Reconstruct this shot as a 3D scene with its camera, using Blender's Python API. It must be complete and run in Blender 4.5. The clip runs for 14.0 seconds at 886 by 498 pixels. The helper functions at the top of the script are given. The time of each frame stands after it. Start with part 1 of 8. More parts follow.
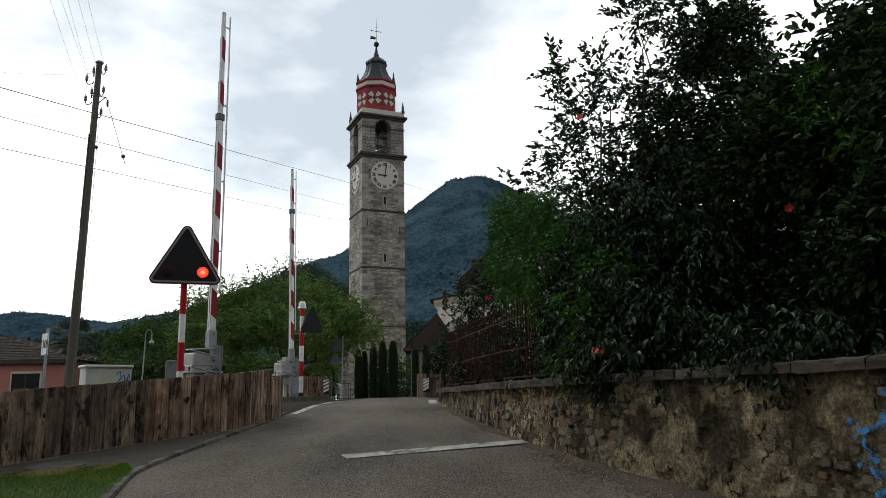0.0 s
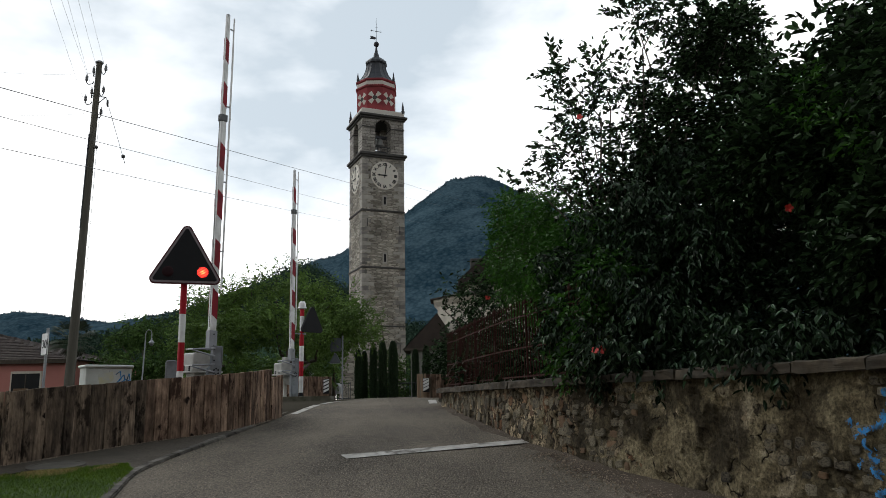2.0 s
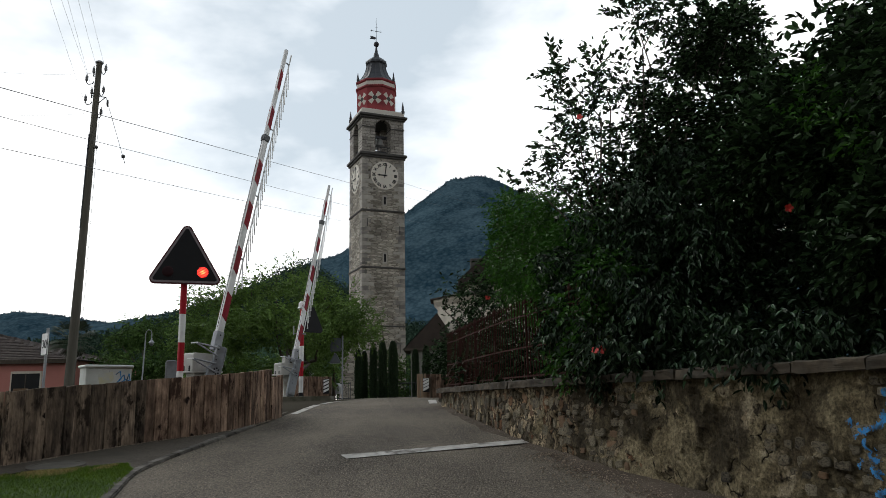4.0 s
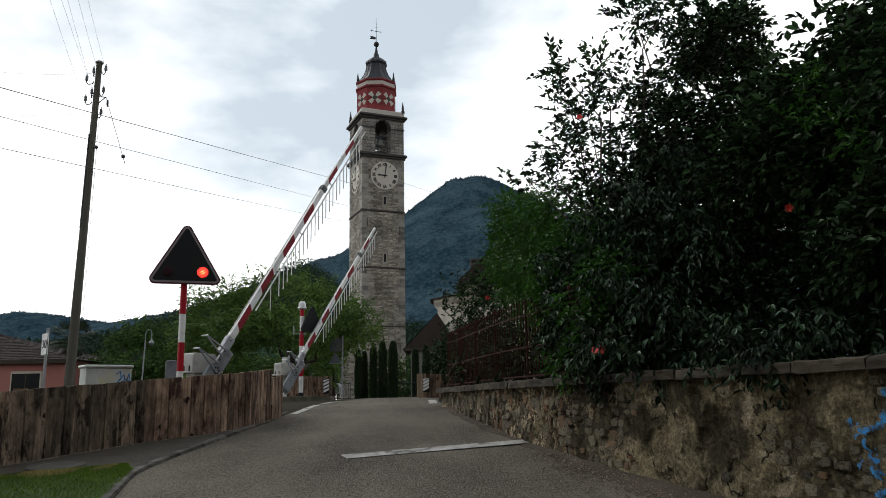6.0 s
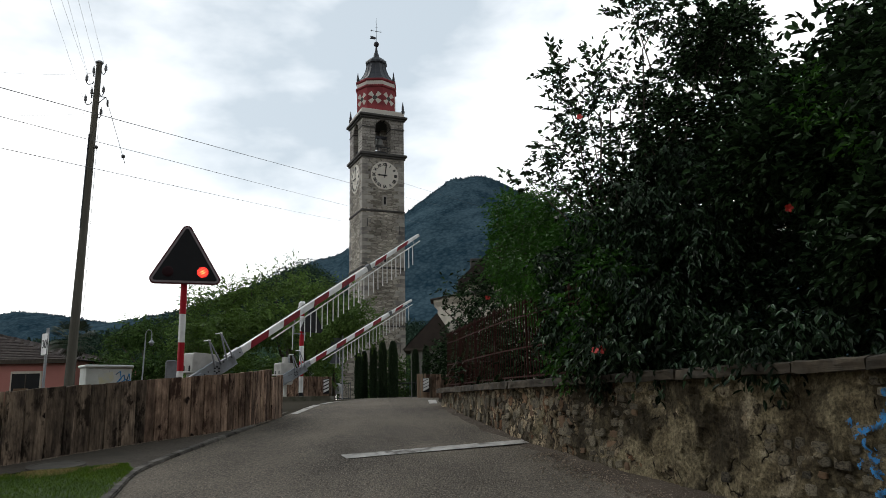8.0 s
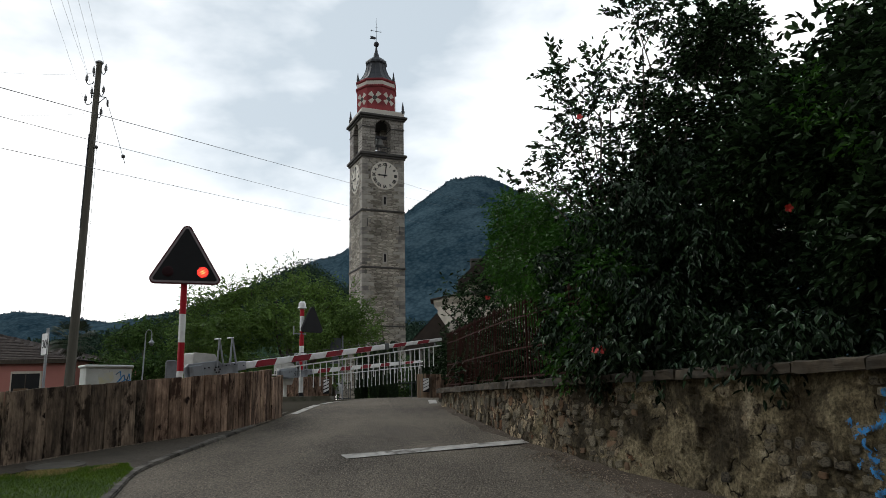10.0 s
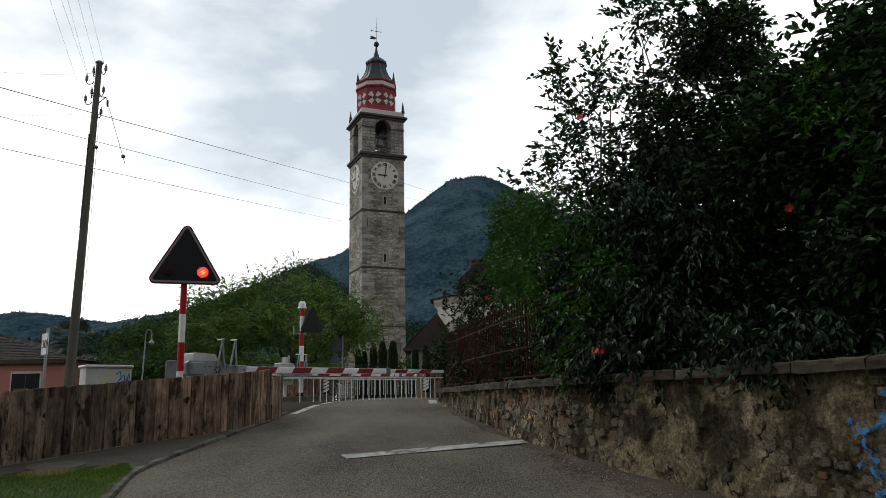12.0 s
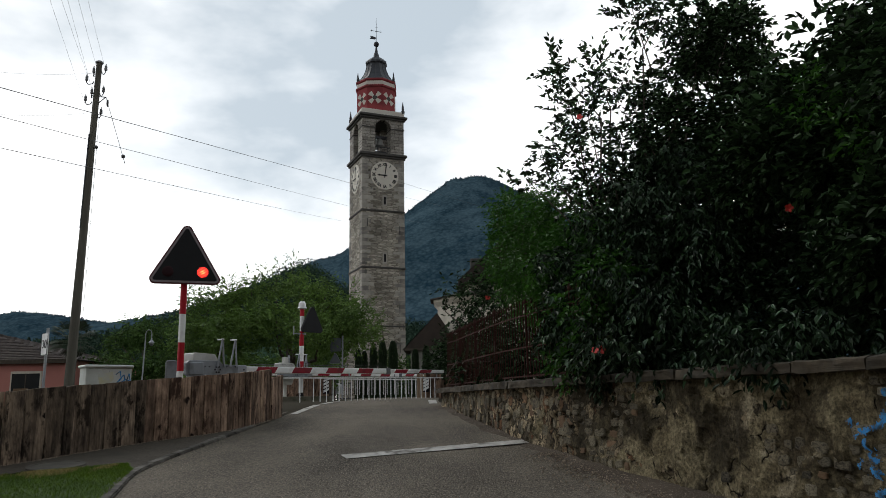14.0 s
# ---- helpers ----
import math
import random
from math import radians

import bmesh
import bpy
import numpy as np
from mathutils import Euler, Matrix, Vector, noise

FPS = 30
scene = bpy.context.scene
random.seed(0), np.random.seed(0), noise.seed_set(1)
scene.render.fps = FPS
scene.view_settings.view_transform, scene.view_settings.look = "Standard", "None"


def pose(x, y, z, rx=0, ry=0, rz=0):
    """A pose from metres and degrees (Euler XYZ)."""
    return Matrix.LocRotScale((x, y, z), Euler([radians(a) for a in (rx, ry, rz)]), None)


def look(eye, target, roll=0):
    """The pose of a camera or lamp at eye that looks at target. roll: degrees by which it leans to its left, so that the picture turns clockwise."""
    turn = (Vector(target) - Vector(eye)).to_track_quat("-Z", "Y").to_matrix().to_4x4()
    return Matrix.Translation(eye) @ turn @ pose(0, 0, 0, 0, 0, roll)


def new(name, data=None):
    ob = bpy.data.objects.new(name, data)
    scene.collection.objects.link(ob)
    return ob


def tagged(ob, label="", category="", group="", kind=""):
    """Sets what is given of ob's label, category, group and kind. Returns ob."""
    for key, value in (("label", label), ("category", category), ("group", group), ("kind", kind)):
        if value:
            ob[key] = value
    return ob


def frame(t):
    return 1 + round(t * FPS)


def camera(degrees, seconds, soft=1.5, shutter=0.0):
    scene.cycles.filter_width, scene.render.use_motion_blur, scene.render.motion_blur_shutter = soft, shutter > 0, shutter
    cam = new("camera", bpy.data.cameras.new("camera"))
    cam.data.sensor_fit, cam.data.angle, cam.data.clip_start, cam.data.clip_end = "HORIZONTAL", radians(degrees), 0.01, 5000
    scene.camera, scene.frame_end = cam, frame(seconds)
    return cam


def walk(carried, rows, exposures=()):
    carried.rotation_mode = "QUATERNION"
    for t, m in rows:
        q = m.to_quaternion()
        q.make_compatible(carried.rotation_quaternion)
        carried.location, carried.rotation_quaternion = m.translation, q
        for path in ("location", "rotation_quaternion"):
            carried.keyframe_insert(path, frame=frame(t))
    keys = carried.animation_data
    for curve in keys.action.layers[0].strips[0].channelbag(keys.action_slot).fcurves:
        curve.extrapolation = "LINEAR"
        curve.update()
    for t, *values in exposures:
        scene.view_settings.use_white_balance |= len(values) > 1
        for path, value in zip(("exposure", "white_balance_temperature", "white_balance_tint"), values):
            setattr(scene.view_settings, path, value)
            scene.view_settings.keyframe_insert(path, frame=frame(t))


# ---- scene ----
cam = camera(60.29, 14.0, soft=0.65)
walk(cam, [(0.0, pose(0, 0, 1.3) @ look((0, 0, 0), (0, math.cos(radians(11.26)), math.sin(radians(11.26))), -1.09)),
           (14.0, pose(0, 0, 1.3) @ look((0, 0, 0), (0, math.cos(radians(11.26)), math.sin(radians(11.26))), -1.09))],
     [(0.0, 0.4), (8.0, 0.4), (11.0, 0.33), (14.0, 0.28)])

# ------------------------------------------------------------------ sky and light
SUN_EL, SUN_ROT = radians(36), radians(-43)
world = bpy.data.worlds.new("world")
scene.world = world
world.use_nodes = True
wn, wl = world.node_tree.nodes, world.node_tree.links
wn.clear()
w_out = wn.new("ShaderNodeOutputWorld")
w_bg = wn.new("ShaderNodeBackground")
w_sky = wn.new("ShaderNodeTexSky")
w_sky.sky_type, w_sky.sun_disc = "NISHITA", False
w_sky.sun_elevation, w_sky.sun_rotation = SUN_EL, SUN_ROT
w_co = wn.new("ShaderNodeTexCoord")
w_map = wn.new("ShaderNodeMapping")
w_map.inputs["Scale"].default_value = (1.0, 1.0, 2.2)
w_map.inputs["Location"].default_value = (0.35, 0.1, 0.42)
w_noise = wn.new("ShaderNodeTexNoise")
w_noise.inputs["Scale"].default_value = 2.6
w_noise.inputs["Detail"].default_value = 6
w_noise.inputs["Roughness"].default_value = 0.52
w_noise.inputs["Distortion"].default_value = 0.1
w_ramp = wn.new("ShaderNodeValToRGB")
w_ramp.color_ramp.elements[0].position = 0.33
w_ramp.color_ramp.elements[0].color = (0.40, 0.455, 0.495, 1)
w_ramp.color_ramp.elements[1].position = 0.62
w_ramp.color_ramp.elements[1].color = (1.02, 1.02, 1.01, 1)
w_dim = wn.new("ShaderNodeVectorMath")
w_dim.operation = "SCALE"
w_dim.inputs["Scale"].default_value = 0.1
w_mix = wn.new("ShaderNodeMix")
w_mix.data_type = "RGBA"
w_mix.inputs["Factor"].default_value = 0.9
wl.new(w_co.outputs["Generated"], w_map.inputs["Vector"])
wl.new(w_map.outputs["Vector"], w_noise.inputs["Vector"])
w_sep = wn.new("ShaderNodeSeparateXYZ")
w_lift = wn.new("ShaderNodeMath")
w_lift.operation = "MULTIPLY_ADD"
w_lift.inputs[1].default_value, w_lift.inputs[2].default_value = -0.6, 0.31
w_sum = wn.new("ShaderNodeMath")
wl.new(w_co.outputs["Generated"], w_sep.inputs[0])
wl.new(w_sep.outputs["Z"], w_lift.inputs[0])
wl.new(w_lift.outputs[0], w_sum.inputs[0])
wl.new(w_noise.outputs["Fac"], w_sum.inputs[1])
w_bank = wn.new("ShaderNodeVectorMath")
w_bank.operation = "DOT_PRODUCT"
w_bank.inputs[1].default_value = (-0.134, 0.903, 0.409)
w_thick = wn.new("ShaderNodeMapRange")
w_thick.interpolation_type = "SMOOTHSTEP"
w_thick.inputs["From Min"].default_value, w_thick.inputs["From Max"].default_value = 0.972, 1.0
w_thick.inputs["To Min"].default_value, w_thick.inputs["To Max"].default_value = 0.0, -0.17
w_deck = wn.new("ShaderNodeMath")
wl.new(w_co.outputs["Generated"], w_bank.inputs[0])
wl.new(w_bank.outputs["Value"], w_thick.inputs["Value"])
wl.new(w_thick.outputs["Result"], w_deck.inputs[0])
wl.new(w_sum.outputs[0], w_deck.inputs[1])
w_bank2 = wn.new("ShaderNodeVectorMath")
w_bank2.operation = "DOT_PRODUCT"
w_bank2.inputs[1].default_value = (0.023, 0.923, 0.384)
w_thick2 = wn.new("ShaderNodeMapRange")
w_thick2.interpolation_type = "SMOOTHSTEP"
w_thick2.inputs["From Min"].default_value, w_thick2.inputs["From Max"].default_value = 0.978, 1.0
w_thick2.inputs["To Min"].default_value, w_thick2.inputs["To Max"].default_value = 0.0, -0.15
w_deck2 = wn.new("ShaderNodeMath")
wl.new(w_co.outputs["Generated"], w_bank2.inputs[0])
wl.new(w_bank2.outputs["Value"], w_thick2.inputs["Value"])
wl.new(w_thick2.outputs["Result"], w_deck2.inputs[0])
wl.new(w_deck.outputs[0], w_deck2.inputs[1])
wl.new(w_deck2.outputs[0], w_ramp.inputs["Fac"])
wl.new(w_sky.outputs["Color"], w_dim.inputs[0])
wl.new(w_dim.outputs["Vector"], w_mix.inputs["A"])
wl.new(w_ramp.outputs["Color"], w_mix.inputs["B"])
wl.new(w_mix.outputs["Result"], w_bg.inputs["Color"])
# sky bright towards the sun; its unseen rear made dimmer to darken camera-facing sides
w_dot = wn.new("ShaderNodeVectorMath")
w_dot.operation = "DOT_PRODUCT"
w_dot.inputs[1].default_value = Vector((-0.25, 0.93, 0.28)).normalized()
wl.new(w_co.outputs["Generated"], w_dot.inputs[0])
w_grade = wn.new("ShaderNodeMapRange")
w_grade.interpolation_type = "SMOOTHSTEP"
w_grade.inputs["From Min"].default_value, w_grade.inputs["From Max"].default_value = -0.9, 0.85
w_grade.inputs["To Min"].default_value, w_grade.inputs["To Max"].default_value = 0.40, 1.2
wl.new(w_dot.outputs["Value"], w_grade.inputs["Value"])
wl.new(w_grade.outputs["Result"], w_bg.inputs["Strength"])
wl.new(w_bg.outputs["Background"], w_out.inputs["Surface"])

sun = new("sun", bpy.data.lights.new("sun", "SUN"))
sun.data.energy, sun.data.angle, sun.data.color = 0.5, radians(25), (1.0, 0.96, 0.9)
sun.matrix_world = look((-60, 85, 65), (0, 20, 0))


# ------------------------------------------------------------------ materials
def mat(name, a, b, rough=0.8, scale=6.0, fine=60.0, bump=0.3, metal=0.0, stain=None, stain_scale=1.2, gloss=0.5,
        stretch=(1, 1, 1), per_object=0.0, depth=0.01, translucent=0.0, per_island=0.0, speck=None, grain=0.45, skew=False):
    """Two tones a and b by coarse and fine noise, an optional stain, bump from the fine noise."""
    m = bpy.data.materials.new(name)
    m.use_nodes = True
    n, l = m.node_tree.nodes, m.node_tree.links
    p = n["Principled BSDF"]
    co = n.new("ShaderNodeTexCoord")
    mp = n.new("ShaderNodeMapping")
    mp.inputs["Scale"].default_value = stretch
    l.new(co.outputs["Object"], mp.inputs["Vector"])
    if per_object:
        shift = n.new("ShaderNodeMath")
        shift.operation = "MULTIPLY"
        shift.inputs[1].default_value = 60
        l.new(n.new("ShaderNodeObjectInfo").outputs["Random"], shift.inputs[0])
        l.new(shift.outputs[0], mp.inputs["Location"])
    n1, n2 = n.new("ShaderNodeTexNoise"), n.new("ShaderNodeTexNoise")
    for k, s, d in ((n1, scale, 5), (n2, fine, 4)):
        k.inputs["Scale"].default_value, k.inputs["Detail"].default_value = s, d
        l.new(mp.outputs["Vector"], k.inputs["Vector"])
    add = n.new("ShaderNodeMath")
    add.operation = "MULTIPLY_ADD"
    l.new(n2.outputs["Fac"], add.inputs[0])
    add.inputs[1].default_value = grain
    half = n.new("ShaderNodeMath")
    half.operation = "MULTIPLY_ADD"
    l.new(n1.outputs["Fac"], half.inputs[0])
    half.inputs[1].default_value, half.inputs[2].default_value = 1.3, -0.155 - grain / 2
    l.new(half.outputs[0], add.inputs[2])
    mix = n.new("ShaderNodeMix")
    mix.data_type = "RGBA"
    mix.inputs["A"].default_value, mix.inputs["B"].default_value = (*a, 1), (*b, 1)
    mix.clamp_factor = True
    l.new(add.outputs[0], mix.inputs["Factor"])
    col = mix.outputs["Result"]
    if stain:
        n3 = n.new("ShaderNodeTexNoise")
        n3.inputs["Scale"].default_value, n3.inputs["Detail"].default_value = stain_scale, 6
        l.new(mp.outputs["Vector"], n3.inputs["Vector"])
        r3 = n.new("ShaderNodeValToRGB")
        r3.color_ramp.elements[0].position, r3.color_ramp.elements[1].position = 0.48, 0.66
        l.new(n3.outputs["Fac"], r3.inputs["Fac"])
        mx = n.new("ShaderNodeMix")
        mx.data_type = "RGBA"
        mx.inputs["B"].default_value = (*stain, 1)
        l.new(r3.outputs["Color"], mx.inputs["Factor"])
        l.new(col, mx.inputs["A"])
        col = mx.outputs["Result"]
    if speck:
        vo = n.new("ShaderNodeTexVoronoi")
        vo.inputs["Scale"].default_value = 58
        l.new(mp.outputs["Vector"], vo.inputs["Vector"])
        th = n.new("ShaderNodeValToRGB")
        th.color_ramp.elements[0].position, th.color_ramp.elements[0].color = 0.2, (1, 1, 1, 1)
        th.color_ramp.elements[1].position, th.color_ramp.elements[1].color = 0.42, (0, 0, 0, 1)
        l.new(vo.outputs["Distance"], th.inputs["Fac"])
        sel = n.new("ShaderNodeMath")
        sel.operation = "MULTIPLY"
        sp = n.new("ShaderNodeSeparateColor")
        l.new(vo.outputs["Color"], sp.inputs["Color"])
        pick = n.new("ShaderNodeMath")
        pick.operation = "POWER"
        pick.inputs[1].default_value = 1.5
        l.new(sp.outputs["Red"], pick.inputs[0])
        l.new(pick.outputs[0], sel.inputs[0])
        l.new(th.outputs["Color"], sel.inputs[1])
        ms2 = n.new("ShaderNodeMix")
        ms2.data_type = "RGBA"
        ms2.inputs["B"].default_value = (*speck, 1)
        l.new(sel.outputs[0], ms2.inputs["Factor"])
        l.new(col, ms2.inputs["A"])
        col = ms2.outputs["Result"]
    if per_object or per_island:
        hs = n.new("ShaderNodeHueSaturation")
        if per_object:
            src = n.new("ShaderNodeObjectInfo").outputs["Random"]
        else:
            src = n.new("ShaderNodeNewGeometry").outputs["Random Per Island"]
        mr = n.new("ShaderNodeMapRange")
        amount = per_object or per_island
        mr.inputs["To Min"].default_value, mr.inputs["To Max"].default_value = 1 - amount, 1 + amount
        if skew:
            pw = n.new("ShaderNodeMath")
            pw.operation = "POWER"
            pw.inputs[1].default_value = 3.0
            l.new(src, pw.inputs[0])
            src = pw.outputs[0]
            mr.inputs["To Min"].default_value, mr.inputs["To Max"].default_value = 0.3, 2.8
            sh = n.new("ShaderNodeMath")
            sh.operation = "MULTIPLY"
            sh.inputs[1].default_value = gloss
            l.new(mr.outputs["Result"], sh.inputs[0])
            l.new(sh.outputs[0], p.inputs["Specular IOR Level"])
        l.new(src, mr.inputs["Value"])
        l.new(mr.outputs["Result"], hs.inputs["Value"])
        l.new(col, hs.inputs["Color"])
        col = hs.outputs["Color"]
    l.new(col, p.inputs["Base Color"])
    p.inputs["Roughness"].default_value, p.inputs["Metallic"].default_value = rough, metal
    p.inputs["Specular IOR Level"].default_value = gloss
    if bump:
        bp = n.new("ShaderNodeBump")
        bp.inputs["Strength"].default_value, bp.inputs["Distance"].default_value = bump, depth
        l.new(add.outputs[0], bp.inputs["Height"])
        l.new(bp.outputs["Normal"], p.inputs["Normal"])
    if translucent:
        tr = n.new("ShaderNodeBsdfTranslucent")
        l.new(col, tr.inputs["Color"])
        ms = n.new("ShaderNodeMixShader")
        ms.inputs["Fac"].default_value = translucent
        l.new(p.outputs[0], ms.inputs[1])
        l.new(tr.outputs[0], ms.inputs[2])
        l.new(ms.outputs[0], n["Material Output"].inputs["Surface"])
    return m


def rubble_courses(m, n, l, p, co, va, a, b, joint, size):
    """Flat irregular stones in rough courses, each with a tone of its own."""
    sc = n.new("ShaderNodeMapping")
    sc.inputs["Scale"].default_value = (size[0], size[1], 1)
    l.new(va.outputs["Vector"], sc.inputs["Vector"])
    cells, edges = n.new("ShaderNodeTexVoronoi"), n.new("ShaderNodeTexVoronoi")
    edges.feature = "DISTANCE_TO_EDGE"
    for k in (cells, edges):
        k.voronoi_dimensions = "2D"
        k.inputs["Scale"].default_value, k.inputs["Randomness"].default_value = 1.0, 0.85
        l.new(sc.outputs["Vector"], k.inputs["Vector"])
    sep = n.new("ShaderNodeSeparateColor")
    l.new(cells.outputs["Color"], sep.inputs["Color"])
    tone = n.new("ShaderNodeMix")
    tone.data_type = "RGBA"
    tone.inputs["A"].default_value, tone.inputs["B"].default_value = (*b, 1), (*a, 1)
    l.new(sep.outputs["Red"], tone.inputs["Factor"])
    edge = n.new("ShaderNodeMapRange")
    edge.inputs["From Min"].default_value, edge.inputs["From Max"].default_value = 0.0, 0.09
    l.new(edges.outputs["Distance"], edge.inputs["Value"])
    jn = n.new("ShaderNodeMix")
    jn.data_type = "RGBA"
    jn.inputs["A"].default_value = (*joint, 1)
    l.new(edge.outputs["Result"], jn.inputs["Factor"])
    l.new(tone.outputs["Result"], jn.inputs["B"])
    weather = n.new("ShaderNodeTexNoise")
    weather.inputs["Scale"].default_value, weather.inputs["Detail"].default_value = 0.5, 8
    l.new(co.outputs["UV"], weather.inputs["Vector"])
    wr = n.new("ShaderNodeMapRange")
    wr.inputs["From Min"].default_value, wr.inputs["From Max"].default_value = 0.32, 0.68
    wr.inputs["To Min"].default_value, wr.inputs["To Max"].default_value = 0.6, 1.25
    l.new(weather.outputs["Fac"], wr.inputs["Value"])
    out = n.new("ShaderNodeVectorMath")
    out.operation = "SCALE"
    l.new(jn.outputs["Result"], out.inputs[0])
    l.new(wr.outputs["Result"], out.inputs["Scale"])
    l.new(out.outputs["Vector"], p.inputs["Base Color"])
    p.inputs["Roughness"].default_value, p.inputs["Specular IOR Level"].default_value = 0.9, 0.2
    bp = n.new("ShaderNodeBump")
    bp.inputs["Strength"].default_value, bp.inputs["Distance"].default_value = 0.9, 0.06
    l.new(edge.outputs["Result"], bp.inputs["Height"])
    l.new(bp.outputs["Normal"], p.inputs["Normal"])
    return m


def masonry(name, a, b, joint, width, height, rough=0.9, warp=0.12, rubble_cells=None):
    """Coursed stone: brick courses, warped, with two tones and dark joints, and stain at a larger size."""
    m = bpy.data.materials.new(name)
    m.use_nodes = True
    n, l = m.node_tree.nodes, m.node_tree.links
    p = n["Principled BSDF"]
    co = n.new("ShaderNodeUVMap")
    co.uv_map = "UVMap"
    nz = n.new("ShaderNodeTexNoise")
    nz.inputs["Scale"].default_value, nz.inputs["Detail"].default_value = 1.6, 3
    l.new(co.outputs["UV"], nz.inputs["Vector"])
    va = n.new("ShaderNodeVectorMath")
    va.operation = "MULTIPLY_ADD"
    va.inputs[1].default_value = (warp * 3, warp, 0)
    l.new(nz.outputs["Color"], va.inputs[0])
    l.new(co.outputs["UV"], va.inputs[2])
    if rubble_cells:
        return rubble_courses(m, n, l, p, co, va, a, b, joint, rubble_cells)
    br = n.new("ShaderNodeTexBrick")
    br.inputs["Color1"].default_value, br.inputs["Color2"].default_value = (*a, 1), (*b, 1)
    br.inputs["Mortar"].default_value = (*joint, 1)
    br.inputs["Scale"].default_value, br.inputs["Mortar Size"].default_value = 1.0, 0.022
    br.inputs["Brick Width"].default_value, br.inputs["Row Height"].default_value = width, height
    br.inputs["Mortar Smooth"].default_value = 0.4
    br.squash, br.squash_frequency, br.offset_frequency = 1.5, 3, 2
    l.new(va.outputs["Vector"], br.inputs["Vector"])
    n2 = n.new("ShaderNodeTexNoise")
    n2.inputs["Scale"].default_value, n2.inputs["Detail"].default_value = 0.45, 8
    l.new(co.outputs["UV"], n2.inputs["Vector"])
    n3 = n.new("ShaderNodeTexNoise")
    n3.inputs["Scale"].default_value, n3.inputs["Detail"].default_value = 5.5, 5
    l.new(co.outputs["UV"], n3.inputs["Vector"])
    r = n.new("ShaderNodeMapRange")
    r.inputs["From Min"].default_value, r.inputs["From Max"].default_value = 0.3, 0.7
    r.inputs["To Min"].default_value, r.inputs["To Max"].default_value = 0.6, 1.25
    l.new(n2.outputs["Fac"], r.inputs["Value"])
    r2 = n.new("ShaderNodeMapRange")
    r2.inputs["From Min"].default_value, r2.inputs["From Max"].default_value = 0.3, 0.7
    r2.inputs["To Min"].default_value, r2.inputs["To Max"].default_value = 0.65, 1.3
    l.new(n3.outputs["Fac"], r2.inputs["Value"])
    mu = n.new("ShaderNodeMath")
    mu.operation = "MULTIPLY"
    l.new(r.outputs["Result"], mu.inputs[0])
    l.new(r2.outputs["Result"], mu.inputs[1])
    sc = n.new("ShaderNodeVectorMath")
    sc.operation = "SCALE"
    l.new(br.outputs["Color"], sc.inputs[0])
    l.new(mu.outputs[0], sc.inputs["Scale"])
    l.new(sc.outputs["Vector"], p.inputs["Base Color"])
    p.inputs["Roughness"].default_value = rough
    p.inputs["Specular IOR Level"].default_value = 0.25
    bp = n.new("ShaderNodeBump")
    bp.inputs["Strength"].default_value, bp.inputs["Distance"].default_value = 0.7, 0.04
    inv = n.new("ShaderNodeMath")
    inv.operation = "SUBTRACT"
    l.new(n3.outputs["Fac"], inv.inputs[0])
    l.new(br.outputs["Fac"], inv.inputs[1])
    l.new(inv.outputs[0], bp.inputs["Height"])
    l.new(bp.outputs["Normal"], p.inputs["Normal"])
    return m


M = {}
M["asphalt"] = mat("asphalt", (0.03, 0.0245, 0.018), (0.215, 0.18, 0.138), 0.9, 0.8, 40, 1.0, stretch=(1, 0.55, 1), depth=0.02, speck=(0.38, 0.325, 0.255), gloss=0.25, grain=1.9)
M["pavement"] = mat("pavement_asphalt", (0.03, 0.024, 0.018), (0.13, 0.108, 0.083), 0.9, 1.2, 30, 0.7, stain=(0.06, 0.052, 0.04), depth=0.01, gloss=0.25, grain=1.4)
M["soil"] = mat("soil", (0.018, 0.016, 0.01), (0.05, 0.042, 0.028), 1.0, 0.3, 8, 0.5, gloss=0.05)
M["gravel"] = mat("gravel", (0.03, 0.022, 0.016), (0.125, 0.098, 0.074), 0.95, 1.6, 26, 1.0, depth=0.02, speck=(0.3, 0.25, 0.2), gloss=0.2)
M["grit"] = mat("grit", (0.13, 0.10, 0.074), (0.36, 0.29, 0.22), 0.95, 8, 40, 0.3, per_island=0.5)
M["white_line"] = mat("road_paint", (0.24, 0.225, 0.2), (0.62, 0.59, 0.54), 0.8, 6, 30, 0.4, stain=(0.12, 0.105, 0.088), stain_scale=5, stretch=(1, 0.5, 1))
M["kerb"] = mat("kerb_stone", (0.045, 0.04, 0.034), (0.2, 0.182, 0.16), 0.9, 7, 34, 0.9, stain=(0.035, 0.03, 0.024), stain_scale=5, per_object=0.3, gloss=0.2)
M["grass"] = mat("grass", (0.044, 0.095, 0.004), (0.13, 0.215, 0.012), 0.8, 3, 40, 0.0, per_island=0.35, translucent=0.25)
M["dry_grass"] = mat("dry_grass", (0.28, 0.22, 0.09), (0.48, 0.38, 0.17), 0.9, 3, 40, 0.0, per_island=0.3, translucent=0.2)
M["lawn"] = mat("lawn_soil", (0.025, 0.05, 0.010), (0.055, 0.10, 0.02), 0.95, 2, 40, 0.5)
M["plank_pale"] = mat("pale_plank", (0.30, 0.2, 0.13), (0.45, 0.33, 0.22), 0.8, 3.5, 35, 0.5, stretch=(5, 5, 0.5), per_object=0.2)
M["cap"] = mat("cap_stone", (0.014, 0.011, 0.0075), (0.09, 0.07, 0.046), 0.95, 6, 26, 1.0, stain=(0.018, 0.015, 0.009), stain_scale=4, per_object=0.2)
